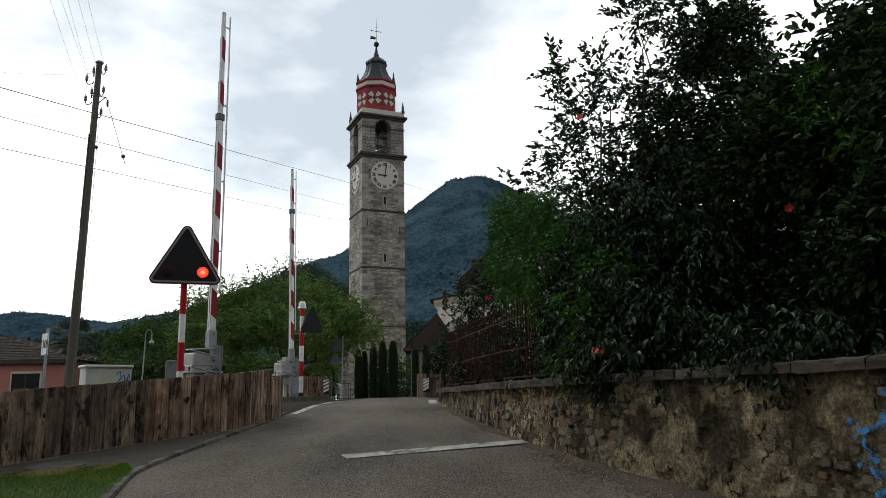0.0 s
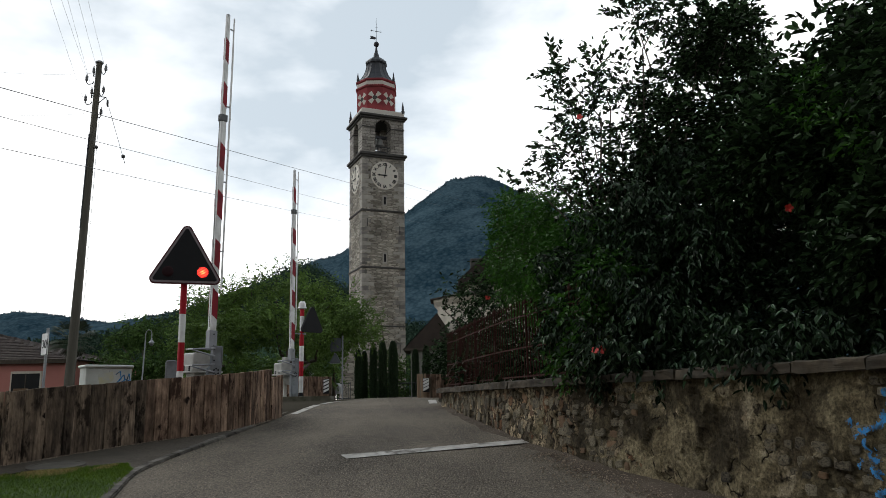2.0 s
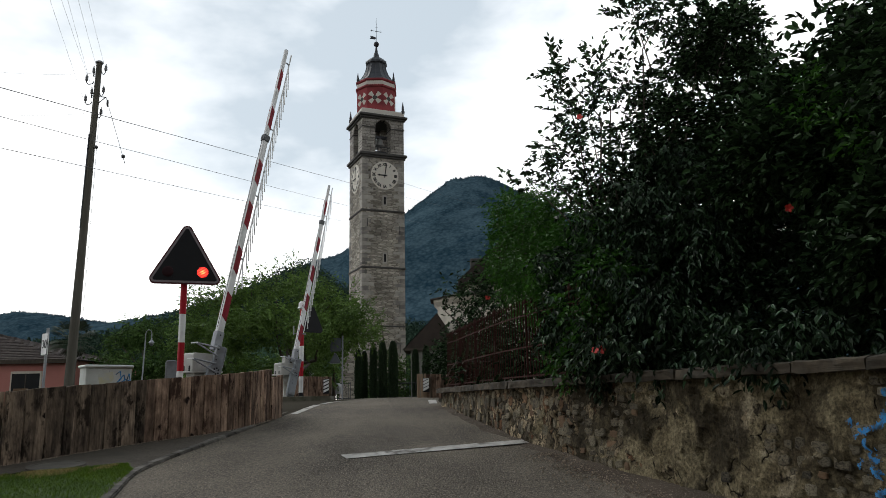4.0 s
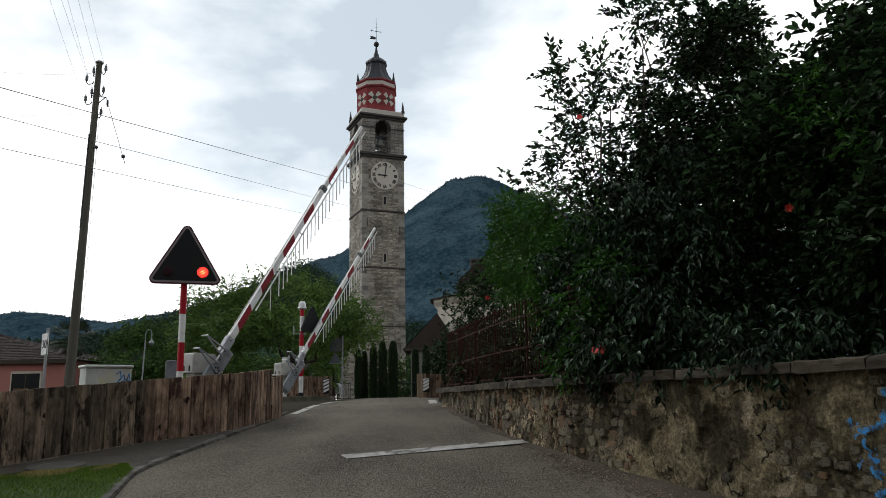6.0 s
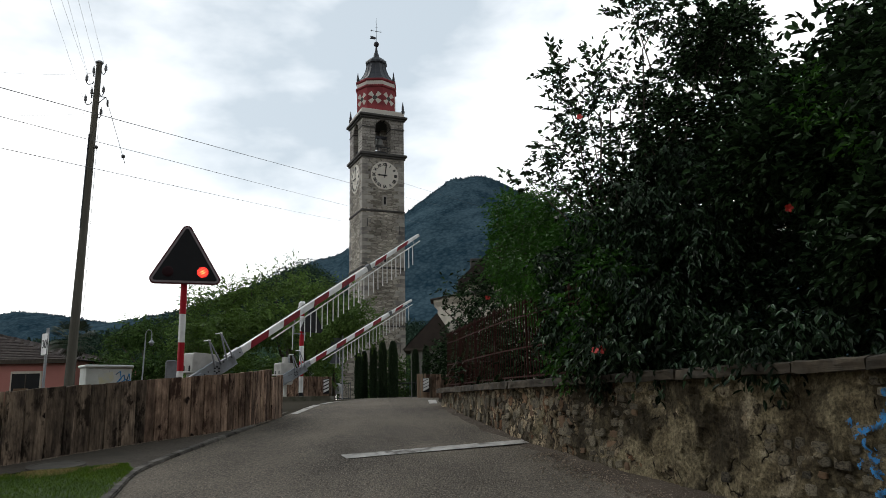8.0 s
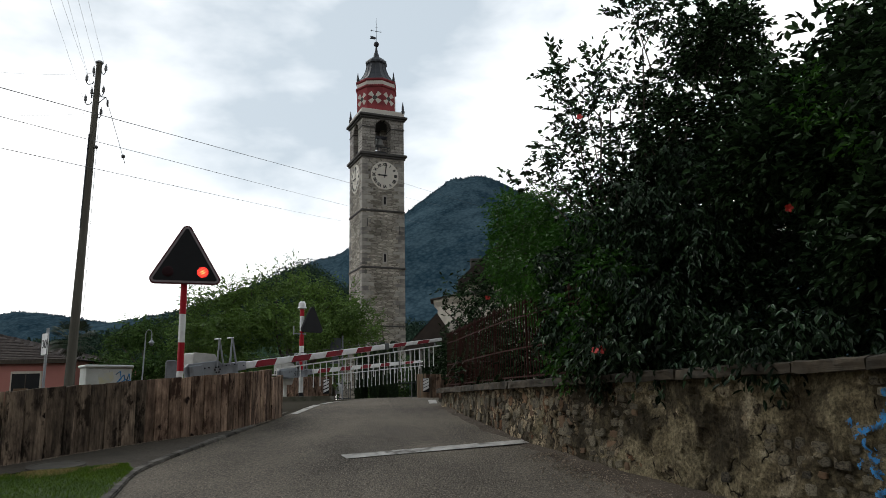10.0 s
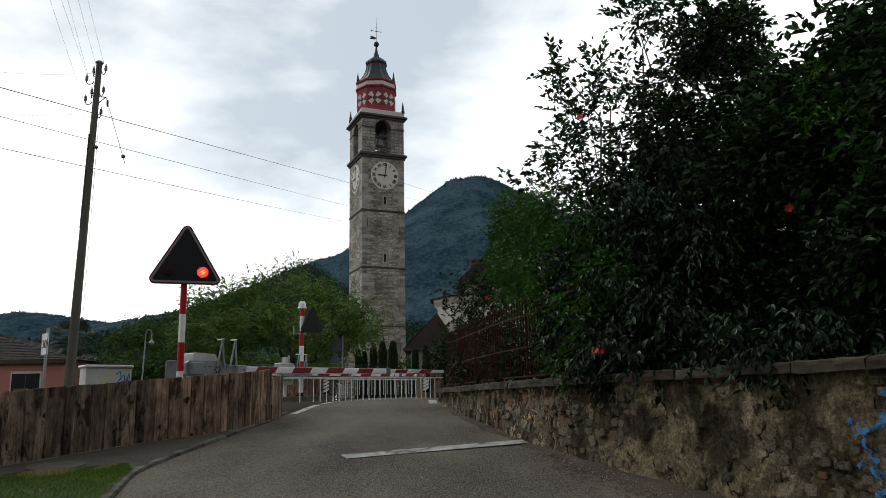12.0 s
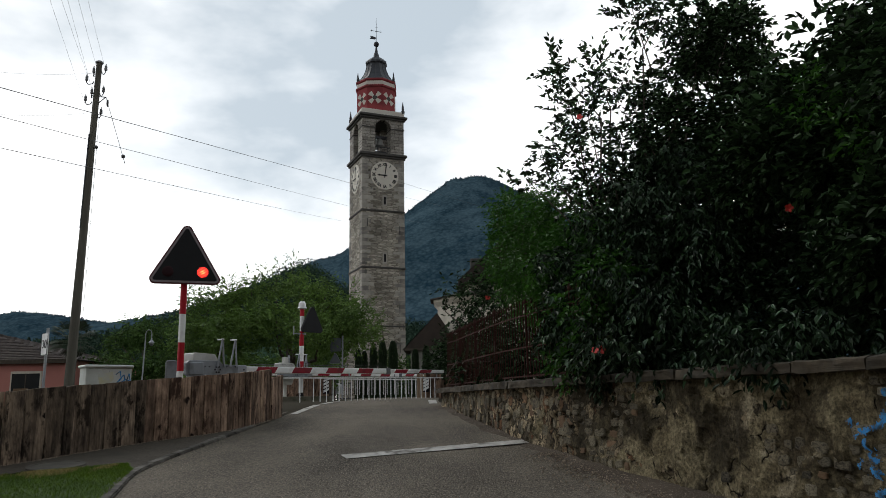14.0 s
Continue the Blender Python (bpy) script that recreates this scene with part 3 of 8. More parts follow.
def canopy(name, dark, light, crown, depth):
    """Tree canopy seen from afar: crowns of about the given size, in drifts of lighter wood; lit tops and shaded gaps
    are put into the colour.
    """
    m = bpy.data.materials.new(name)
    m.use_nodes = True
    n, l = m.node_tree.nodes, m.node_tree.links
    p = n["Principled BSDF"]
    co = n.new("ShaderNodeTexCoord")
    wob = n.new("ShaderNodeTexNoise")
    wob.inputs["Scale"].default_value, wob.inputs["Detail"].default_value = 0.7 / crown, 4
    deep = n.new("ShaderNodeMapping")
    deep.inputs["Scale"].default_value = (1, 0.12, 1.25)
    l.new(co.outputs["Object"], deep.inputs["Vector"])
    l.new(deep.outputs["Vector"], wob.inputs["Vector"])
    sh = n.new("ShaderNodeVectorMath")
    sh.operation = "MULTIPLY_ADD"
    sh.inputs[1].default_value = (crown * 0.5,) * 3
    l.new(wob.outputs["Color"], sh.inputs[0])
    l.new(deep.outputs["Vector"], sh.inputs[2])
    vo = n.new("ShaderNodeTexVoronoi")
    vo.inputs["Scale"].default_value = 1 / crown
    l.new(sh.outputs["Vector"], vo.inputs["Vector"])
    sep = n.new("ShaderNodeSeparateColor")
    l.new(vo.outputs["Color"], sep.inputs["Color"])
    drift = n.new("ShaderNodeTexNoise")
    drift.inputs["Scale"].default_value, drift.inputs["Detail"].default_value = 0.1 / crown, 8
    l.new(deep.outputs["Vector"], drift.inputs["Vector"])
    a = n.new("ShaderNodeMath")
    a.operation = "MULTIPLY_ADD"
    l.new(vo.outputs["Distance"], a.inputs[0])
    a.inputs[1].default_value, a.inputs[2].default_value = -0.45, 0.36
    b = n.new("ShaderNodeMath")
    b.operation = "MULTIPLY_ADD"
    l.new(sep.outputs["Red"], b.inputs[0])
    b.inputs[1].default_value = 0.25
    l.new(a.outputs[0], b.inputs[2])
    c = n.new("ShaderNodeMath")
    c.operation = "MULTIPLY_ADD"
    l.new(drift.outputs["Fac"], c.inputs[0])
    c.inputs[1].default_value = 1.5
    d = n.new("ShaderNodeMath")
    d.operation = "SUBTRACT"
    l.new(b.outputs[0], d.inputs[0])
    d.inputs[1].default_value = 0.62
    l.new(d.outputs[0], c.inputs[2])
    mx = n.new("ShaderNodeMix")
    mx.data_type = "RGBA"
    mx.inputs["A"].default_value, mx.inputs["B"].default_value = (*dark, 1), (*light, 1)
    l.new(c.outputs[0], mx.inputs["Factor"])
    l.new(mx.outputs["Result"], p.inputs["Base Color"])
    p.inputs["Roughness"].default_value, p.inputs["Specular IOR Level"].default_value = 1.0, 0.0
    bp = n.new("ShaderNodeBump")
    bp.inputs["Strength"].default_value, bp.inputs["Distance"].default_value = 0.35, depth
    l.new(a.outputs[0], bp.inputs["Height"])
    l.new(bp.outputs["Normal"], p.inputs["Normal"])
    return m


# blue tint puts the distance haze into the mountain's forest colour
M["forest_far"] = canopy("haze_tinted_forest", (0.014, 0.034, 0.05), (0.082, 0.13, 0.156), 5.0, 5.0)
# spur forest also tinted a little blue, as haze in its colour
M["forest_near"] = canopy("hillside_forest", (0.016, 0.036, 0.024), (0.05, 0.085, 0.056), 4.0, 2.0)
M["car_paint"] = mat("white_car_paint", (0.34, 0.345, 0.35), (0.42, 0.42, 0.43), 0.3, 2, 20, 0.0)
M["rubber"] = mat("rubber", (0.015, 0.015, 0.016), (0.03, 0.03, 0.03), 0.8, 8, 50, 0.2)


def glow(name, level):
    """A lens glowing at the given level: a hot core fading to deep red at the rim, broken by the slanting ribs of the glass."""
    m = bpy.data.materials.new(name)
    m.use_nodes = True
    n, l = m.node_tree.nodes, m.node_tree.links
    p = n["Principled BSDF"]
    p.inputs["Base Color"].default_value = (0.3, 0.01, 0.01, 1)
    co = n.new("ShaderNodeTexCoord")
    flat = n.new("ShaderNodeVectorMath")
    flat.operation = "MULTIPLY"
    flat.inputs[1].default_value = (1, 1, 0)
    l.new(co.outputs["Object"], flat.inputs[0])
    ln = n.new("ShaderNodeVectorMath")
    ln.operation = "LENGTH"
    l.new(flat.outputs["Vector"], ln.inputs[0])
    ramp = n.new("ShaderNodeValToRGB")
    ramp.color_ramp.elements[0].position, ramp.color_ramp.elements[0].color = 0.0, (1.0, 0.38, 0.11, 1)
    ramp.color_ramp.elements[1].position, ramp.color_ramp.elements[1].color = 1.0, (0.85, 0.02, 0.018, 1)
    e = ramp.color_ramp.elements.new(0.5)
    e.color = (1.0, 0.05, 0.025, 1)
    mr = n.new("ShaderNodeMapRange")
    mr.inputs["From Max"].default_value = 0.105
    l.new(ln.outputs["Value"], mr.inputs["Value"])
    l.new(mr.outputs["Result"], ramp.inputs["Fac"])
    wv = n.new("ShaderNodeTexWave")
    wv.inputs["Scale"].default_value, wv.inputs["Distortion"].default_value = 7.5, 0.8
    rot = n.new("ShaderNodeMapping")
    rot.inputs["Rotation"].default_value = (0, 0, radians(58))
    l.new(co.outputs["Object"], rot.inputs["Vector"])
    l.new(rot.outputs["Vector"], wv.inputs["Vector"])
    st = n.new("ShaderNodeMapRange")
    st.inputs["To Min"].default_value, st.inputs["To Max"].default_value = 0.3 * level, 2.7 * level
    l.new(wv.outputs["Fac"], st.inputs["Value"])
    l.new(ramp.outputs["Color"], p.inputs["Emission Color"])
    l.new(st.outputs["Result"], p.inputs["Emission Strength"])
    return m


M["lamp_full"] = glow("lit_red_lens", 1.0)
M["lamp_half"] = glow("fading_red_lens", 0.1)
M["lamp_low"] = glow("faint_red_lens", 0.014)


# ------------------------------------------------------------------ mesh helpers
def mesh_of(name, bm, *mats, smooth=False):
    me = bpy.data.meshes.new(name)
    bm.to_mesh(me)
    bm.free()
    for m in mats:
        me.materials.append(m)
    if smooth:
        me.polygons.foreach_set("use_smooth", [True] * len(me.polygons))
    return me


def part(name, bm, material, parent=None, label="", smooth=False, at=None):
    """Link a bmesh as one mesh object, under a thing or a part when a parent is given."""
    ob = new(name, mesh_of(name, bm, *(material if isinstance(material, tuple) else (material,)), smooth=smooth))
    if parent is not None:
        ob.parent = parent
    if at is not None:
        ob.matrix_basis = at
    return tagged(ob, label) if label else ob


def thing(name, m, label, category, group="", kind=""):
    ob = new(name)
    ob.matrix_world = m
    return tagged(ob, label, category, group, kind)


def box(bm, c, s, m=None, bevel=0.0):
    """A box with centre c and size s, turned by m."""
    r = bmesh.ops.create_cube(bm, size=1.0, matrix=(m or Matrix()) @ Matrix.Translation(c) @ Matrix.Diagonal((*s, 1)))
    if bevel:
        edges = list({e for v in r["verts"] for e in v.link_edges})
        bmesh.ops.bevel(bm, geom=edges, offset=bevel, segments=1, affect="EDGES", profile=0.5)
    return bm


def rod(bm, a, b, r1, r2=None, seg=10):
    a, b = Vector(a), Vector(b)
    d = b - a
    m = Matrix.Translation((a + b) / 2) @ d.to_track_quat("Z", "Y").to_matrix().to_4x4()
    bmesh.ops.create_cone(bm, cap_ends=True, segments=seg, radius1=r1, radius2=r1 if r2 is None else r2, depth=d.length, matrix=m)
    return bm


def tube(bm, pts, r, seg=6):
    for a, b in zip(pts, pts[1:]):
        rod(bm, a, b, r, r, seg)
    return bm


def prism(bm, outline, y0, y1, m=None):
    """A flat outline of (x, z) points, extruded from y0 to y1."""
    m = m or Matrix()
    va = [bm.verts.new(m @ Vector((x, y0, z))) for x, z in outline]
    vb = [bm.verts.new(m @ Vector((x, y1, z))) for x, z in outline]
    bm.faces.new(va)
    bm.faces.new(vb[::-1])
    k = len(outline)
    for i in range(k):
        bm.faces.new((va[i], vb[i], vb[(i + 1) % k], va[(i + 1) % k]))
    bmesh.ops.recalc_face_normals(bm, faces=bm.faces[:])
    return bm


def lathe(bm, profile, seg=16, m=None, phase=0.0):
    """Rings of (radius, z), closed at both ends."""
    m = m or Matrix()
    rings = []
    for r, z in profile:
        rings.append([bm.verts.new(m @ Vector((r * math.cos(phase + 2 * math.pi * i / seg), r * math.sin(phase + 2 * math.pi * i / seg), z))) for i in range(seg)])
    for a, b in zip(rings, rings[1:]):
        for i in range(seg):
            bm.faces.new((a[i], a[(i + 1) % seg], b[(i + 1) % seg], b[i]))
    bm.faces.new(rings[0][::-1])
    bm.faces.new(rings[-1])
    return bm


def uv_walls(me):
    """UVs in metres round a tower's upright faces."""
    uv = me.uv_layers.new(name="UVMap")
    for poly in me.polygons:
        t = Vector((-poly.normal.y, poly.normal.x, 0))
        t = t.normalized() if t.length > 0.1 else Vector((1, 0, 0))
        for li in poly.loop_indices:
            co = me.vertices[me.loops[li].vertex_index].co
            uv.data[li].uv = (co.dot(t) + 7.3 * round(poly.normal.x), co.z)


def smooth_path(pts, step):
    """Points along a path through pts (Catmull-Rom), about step apart."""
    pts = [Vector(p) for p in pts]
    ext = [2 * pts[0] - pts[1]] + pts + [2 * pts[-1] - pts[-2]]
    out = []
    for i in range(1, len(ext) - 2):
        a, b, c, d = ext[i - 1:i + 3]
        k = max(1, round((c - b).length / step))
        for j in range(k):
            t = j / k
            out.append(0.5 * (2 * b + (c - a) * t + (2 * a - 5 * b + 4 * c - d) * t * t + (3 * b - a - 3 * c + d) * t ** 3))
    return out + [pts[-1]]


GY = [-80, 0, 3, 6, 8, 10, 12, 14, 16, 18, 20, 23, 26, 60]
GZ = [0, 0, .05, .2, .34, .5, .70, .89, 1.06, 1.2, 1.3, 1.39, 1.43, 1.43]


def gz(y):
    """Height of the ground, which climbs a ramp to the level crossing."""
    return float(np.interp(y, GY, GZ))


# ------------------------------------------------------------------ ground, road, pavement
def build_ground():
    xs = [-6000, -2500, -800, -300, -120, -60, -40, -30, -20, -12, -8, -6, -4, -2, 0, 2, 4, 6, 10, 20, 40, 80, 300, 800, 2500, 6000]
    ys = [-3000, -800, -200, -80] + list(range(0, 28)) + [32, 40, 60, 120, 300, 800, 2000, 4800]
    bm = bmesh.new()
    g = [[bm.verts.new((x, y, gz(y) - 0.03)) for x in xs] for y in ys]
    for j in range(len(ys) - 1):
        for i in range(len(xs) - 1):
            bm.faces.new((g[j][i], g[j][i + 1], g[j + 1][i + 1], g[j + 1][i]))
    tagged(part("ground", bm, M["soil"]), "earth and rough grass ground reaching the hills", "ground", kind="structure")


ROAD_L = [(-2.6, 2), (-3.0, 6), (-3.5, 8.3), (-3.85, 9.8), (-3.80, 11), (-3.60, 12.8), (-3.36, 15.2), (-3.32, 16.7), (-3.2, 19.2), (-2.95, 21), (-2.7, 24), (-2.9, 30), (-3.8, 40)]
WALL = [(5.2, 1.5), (4.15, 4.2), (3.35, 6.0), (2.85, 7.2), (2.5, 8.1), (2.25, 8.83), (2.02, 9.5), (1.7, 10.38), (1.32, 11.5), (0.85, 13.07), (0.44, 15.1), (0.13, 16.8), (-0.08, 17.7)]


def build_road():
    left = smooth_path([(x, y, 0) for x, y in ROAD_L], 0.4)
    lx, ly = [p.x for p in left], [p.y for p in left]
    wy, wx = [q[1] for q in WALL] + [20, 24, 40], [q[0] for q in WALL] + [-0.3, -0.3, 1.0]
    bm = bmesh.new()
    rows = []
    for y in np.arange(-6, 40.1, 0.35):
        x0 = float(np.interp(y, ly, lx))
        x1 = float(np.interp(y, wy, wx)) + 0.1
        rows.append([bm.verts.new((x0 + (x1 - x0) * k / 12, y, gz(y) + 0.012 * math.sin(math.pi * k / 12) + 0.004 * noise.noise((x0 + k, y, 0)))) for k in range(13)])
    for a, b in zip(rows, rows[1:]):
        for k in range(12):
            bm.faces.new((a[k], a[k + 1], b[k + 1], b[k]))
    tagged(part("road", bm, M["asphalt"]), "worn grey asphalt road climbing to the crossing", "road", kind="structure")
    # gravel verge at the foot of the wall
    bm = bmesh.new()
    path = smooth_path([(x, y, 0) for x, y in WALL], 0.25)
    rows = []
    for i, p in enumerate(path):
        w = 0.3 + 0.2 * noise.noise((p.y * 1.1, 2, 0)) + max(0, (11.2 - p.y) * 0.2)
        rows.append([bm.verts.new((p.x + 0.05 - (w + 0.05) * k / 4, p.y - 0.35 * (w + .05) * k / 4, gz(p.y - 0.35 * (w + .05) * k / 4) + 0.045 - 0.055 * (k / 4) ** 0.7 + 0.012 * (noise.noise((p.x * 9, p.y * 9, k)) if k < 4 else 0))) for k in range(5)])
    for a, b in zip(rows, rows[1:]):
        for k in range(4):
            bm.faces.new((a[k], b[k], b[k + 1], a[k + 1]))
    tagged(part("verge", bm, M["gravel"]), "strip of dirt and gravel along the wall foot", "verge", kind="structure")
    # loose grit
    rng = random.Random(5)
    bm = bmesh.new()
    for _ in range(3600):
        i = rng.randrange(4, len(path) - 30)
        p = path[i].lerp(path[i + 1], rng.random())
        o = abs(rng.gauss(0, 0.2 + max(0, 11 - p.y) * 0.09)) + 0.04
        y = p.y - 0.35 * o
        s = rng.uniform(0.005, 0.015)
        bmesh.ops.create_cube(bm, size=1, matrix=pose(p.x - o, y, gz(y) + 0.012 + s * 0.3, rng.uniform(0, 90), rng.uniform(0, 90), rng.uniform(0, 90)) @ Matrix.Diagonal((s, s * 1.4, s * 0.8, 1)))
    tagged(part("grit", bm, M["grit"]), "loose stones and grit along the wall foot", "grit", kind="stuff")
    bm = bmesh.new()
    edge = smooth_path([(x, y, 0) for x, y in FENCE[1:]], 0.2)
    for _ in range(900):
        i = rng.randrange(len(edge) - 1)
        p = edge[i].lerp(edge[i + 1], rng.random())
        d = (edge[i + 1] - edge[i]).normalized()
        q = p + Vector((d.y, -d.x, 0)) * (0.04 + abs(rng.gauss(0, 0.03)))
        s = rng.uniform(0.005, 0.014)
        bmesh.ops.create_cube(bm, size=1, matrix=pose(q.x, q.y, gz(q.y) + 0.026 + s * 0.3, rng.uniform(0, 90), rng.uniform(0, 90), rng.uniform(0, 90)) @ Matrix.Diagonal((s, s * 1.4, s * 0.8, 1)))
    tagged(part("grit", bm, M["grit"]), "pale grit washed up along the fence foot", "grit", kind="stuff")
    # stop line and edge lines
    def stripe(name, a, b, w, label, dz=0.02):
        bm = bmesh.new()
        a, b = Vector((*a, 0)), Vector((*b, 0))
        n = max(2, int((b - a).length / 0.2))
        side = Vector((-(b - a).y, (b - a).x, 0)).normalized() * w / 2
        rs = []
        for i in range(n + 1):
            p = a.lerp(b, i / n)
            e = 0.012 * noise.noise((i * 1.7, w * 9, 3))
            rs.append([bm.verts.new((q.x, q.y, gz(q.y) + dz)) for q in (p - side * (1 + e * 4), p + side * (1 + e * 4))])
        for u, v in zip(rs, rs[1:]):
            bm.faces.new((u[0], v[0], v[1], u[1]))
        tagged(part(name, bm, M["white_line"]), label, "road marking", kind="structure")
    stripe("stop_line", (-1.40, 10.66), (1.19, 11.70), 0.33, "worn white stop line painted on the asphalt", 0.022)
    stripe("edge_line", (-3.16, 16.2), (-3.12, 19.0), 0.16, "white edge line beside the kerb before the crossing", 0.016)
    stripe("edge_line", (-3.08, 19.3), (-2.85, 20.9), 0.14, "white edge line beside the crossing", 0.016)
    stripe("edge_line", (-0.30, 18.6), (-0.38, 20.6), 0.2, "white patch of line at the end of the wall", 0.016)


FENCE = [(-9.5, 6.2), (-7.6, 8.4), (-5.91, 10.44), (-5.41, 11.24), (-4.76, 12.24), (-3.95, 13.2), (-3.56, 14.08), (-3.42, 15.0)]


def build_pavement():
    left = smooth_path([(x, y, 0) for x, y in ROAD_L if y <= 17], 0.3)
    fy, fx = [q[1] for q in FENCE] + [17], [q[0] for q in FENCE] + [-3.40]
    bm = bmesh.new()
    rows = []
    for p in left:
        if p.y < 9.55:
            continue
        x0 = float(np.interp(p.y, fy, fx)) - 0.05
        x1 = p.x - 0.06
        rows.append([bm.verts.new((x0 + (x1 - x0) * k / 4, p.y + (0.95 * (1 - k / 4) if p.y < 10.2 else 0.95 * (1 - k / 4) * max(0, (12 - p.y) / 1.8)), 0)) for k in range(5)])
    for r in rows:
        for v in r:
            v.co.x = max(v.co.x, float(np.interp(v.co.y, fy, fx)) - 0.05)
            v.co.z = gz(v.co.y) + 0.026
    for a, b in zip(rows, rows[1:]):
        for k in range(4):
            bm.faces.new((a[k], a[k + 1], b[k + 1], b[k]))
    # the strip that runs on along the fence
    r2 = []
    for y in np.arange(5.5, 10.9, 0.3):
        x = float(np.interp(y, fy, fx))
        r2.append([bm.verts.new((q, y - (q - x) * 0.2, gz(y - (q - x) * 0.2) + 0.022)) for q in (x - 0.1, x + 0.4, x + 0.8)])
    for a, b in zip(r2, r2[1:]):
        for k in range(2):
            bm.faces.new((a[k], a[k + 1], b[k + 1], b[k]))
    tagged(part("pavement", bm, M["pavement"]), "narrow dark asphalt pavement along the plank fence", "pavement", kind="structure")
    # lawn
    bm = bmesh.new()
    ly, lx = [q[1] for q in ROAD_L], [q[0] for q in ROAD_L]
    rows = []
    edge_x, edge_y = [-7.6, -5.6, -5.05, -4.5, -3.95], [8.0, 9.5, 9.9, 10.15, 10.36]
    for y in np.arange(2, 10.31, 0.2):
        x1 = float(np.interp(y, ly, lx)) - 0.06
        x0 = float(np.interp(y, edge_y, edge_x)) if y > 8 else -7.6
        if y > 9.9:
            x1 = min(x1, -3.9 - (y - 9.9) * 0.6)
        rows.append([bm.verts.new((x0 + (x1 - x0) * k / 8, y, gz(y) + 0.034)) for k in range(9)])
    for a, b in zip(rows, rows[1:]):
        for k in range(8):
            bm.faces.new((a[k], a[k + 1], b[k + 1], b[k]))
    lawn = tagged(part("lawn", bm, M["lawn"]), "small lawn patch with a dry yellow edge", "lawn", kind="structure")
    # blades
    rng = np.random.default_rng(11)
    for name, material, count, dry in (("grass", M["grass"], 26000, False), ("dry_grass", M["dry_grass"], 9000, True)):
        y = rng.uniform(7.4, 10.25, count)
        x0 = np.interp(y, edge_y, edge_x) + 0.03
        x1 = np.interp(y, ly, lx) - 0.07
        x1 = np.where(y > 9.9, np.minimum(x1, -3.95 - (y - 9.9) * 0.6), x1)
        x = x0 + (x1 - x0) * rng.uniform(0, 1, count)
        if dry:
            x = rng.uniform(-5.7, -4.25, count)
            y = np.interp(x, edge_x, edge_y) - 0.05 - np.abs(rng.normal(0, 0.1, count))
            y -= np.abs(rng.normal(0, 0.12, count)) * (np.sin(x * 5) > -0.2)
            keep = np.sin(x * 7.3) + np.sin(x * 17) * 0.6 + rng.normal(0, 0.5, count) > -0.2
        else:
            keep = x1 > x0
        x, y = x[keep], y[keep]
        z = np.interp(y, GY, GZ) + 0.03
        a = rng.uniform(0, 6.28, len(x))
        h = rng.uniform(0.02, 0.048, len(x)) if dry else rng.uniform(0.02, 0.05, len(x))
        w = 0.009 if dry else 0.004
        lean = rng.normal(0, 0.025, (len(x), 2))
        v = np.empty((len(x), 3, 3))
        v[:, 0] = np.stack([x - w * np.cos(a), y - w * np.sin(a), z], 1)
        v[:, 1] = np.stack([x + w * np.cos(a), y + w * np.sin(a), z], 1)
        v[:, 2] = np.stack([x + lean[:, 0], y + lean[:, 1], z + h], 1)
        me = bpy.data.meshes.new(name)
        me.from_pydata(v.reshape(-1, 3).tolist(), [], np.arange(len(x) * 3).reshape(-1, 3).tolist())
        me.materials.append(material)
        tagged(new(name, me), "short yellowed grass along the lawn's edge" if dry else "short green grass blades on the lawn", "grass", kind="stuff")
    # kerb stones
    path = smooth_path([(x, y, 0) for x, y in ROAD_L if y <= 16], 0.5)
    kerb = thing("kerb", Matrix(), "low grey stone kerb between road and pavement", "kerb", kind="structure")
    for i, (a, b) in enumerate(zip(path, path[1:])):
        if b.y < 5:
            continue
        d = b - a
        m = Matrix.Translation(((a.x + b.x) / 2 - 0.055, (a.y + b.y) / 2, gz((a.y + b.y) / 2))) @ Euler((0, 0, math.atan2(d.y, d.x))).to_matrix().to_4x4()
        m = m @ Euler((0, -math.atan2(gz(b.y) - gz(a.y), d.length), 0)).to_matrix().to_4x4()
        bm = box(bmesh.new(), (0, 0, -0.045), (d.length - 0.006, 0.13, 0.166 + 0.008 * noise.noise((i * 1.7, 0, 0))))
        bmesh.ops.subdivide_edges(bm, edges=[e for e in bm.edges if abs((e.verts[0].co - e.verts[1].co).x) > 0.1], cuts=7)
        bmesh.ops.bevel(bm, geom=[e for e in bm.edges if min(v.co.z for v in e.verts) > 0 and abs(e.verts[0].co.y - e.verts[1].co.y) < 0.01], offset=0.014, segments=2, affect="EDGES")
        for v in bm.verts:
            q = Vector((v.co.x * 5 + i * 5.3, v.co.y * 5, v.co.z * 5))
            v.co += Vector((0, noise.noise(q) * 0.014, noise.noise(q + Vector((3, 8, 2))) * 0.007))
        part("kerb_stone", bm, M["kerb"], kerb, at=m)
    bm = lathe(bmesh.new(), [(0.36, -0.03), (0.36, 0.012), (0.34, 0.016), (0.30, 0.016), (0.30, 0.012), (0.02, 0.012)], 28)
    t = thing("manhole_cover", pose(-5.12, 10.33, gz(10.33) + 0.027, 5.2), "round grey concrete manhole cover set in the pavement", "manhole cover")
    part("cover", bm, M["cover"], t)


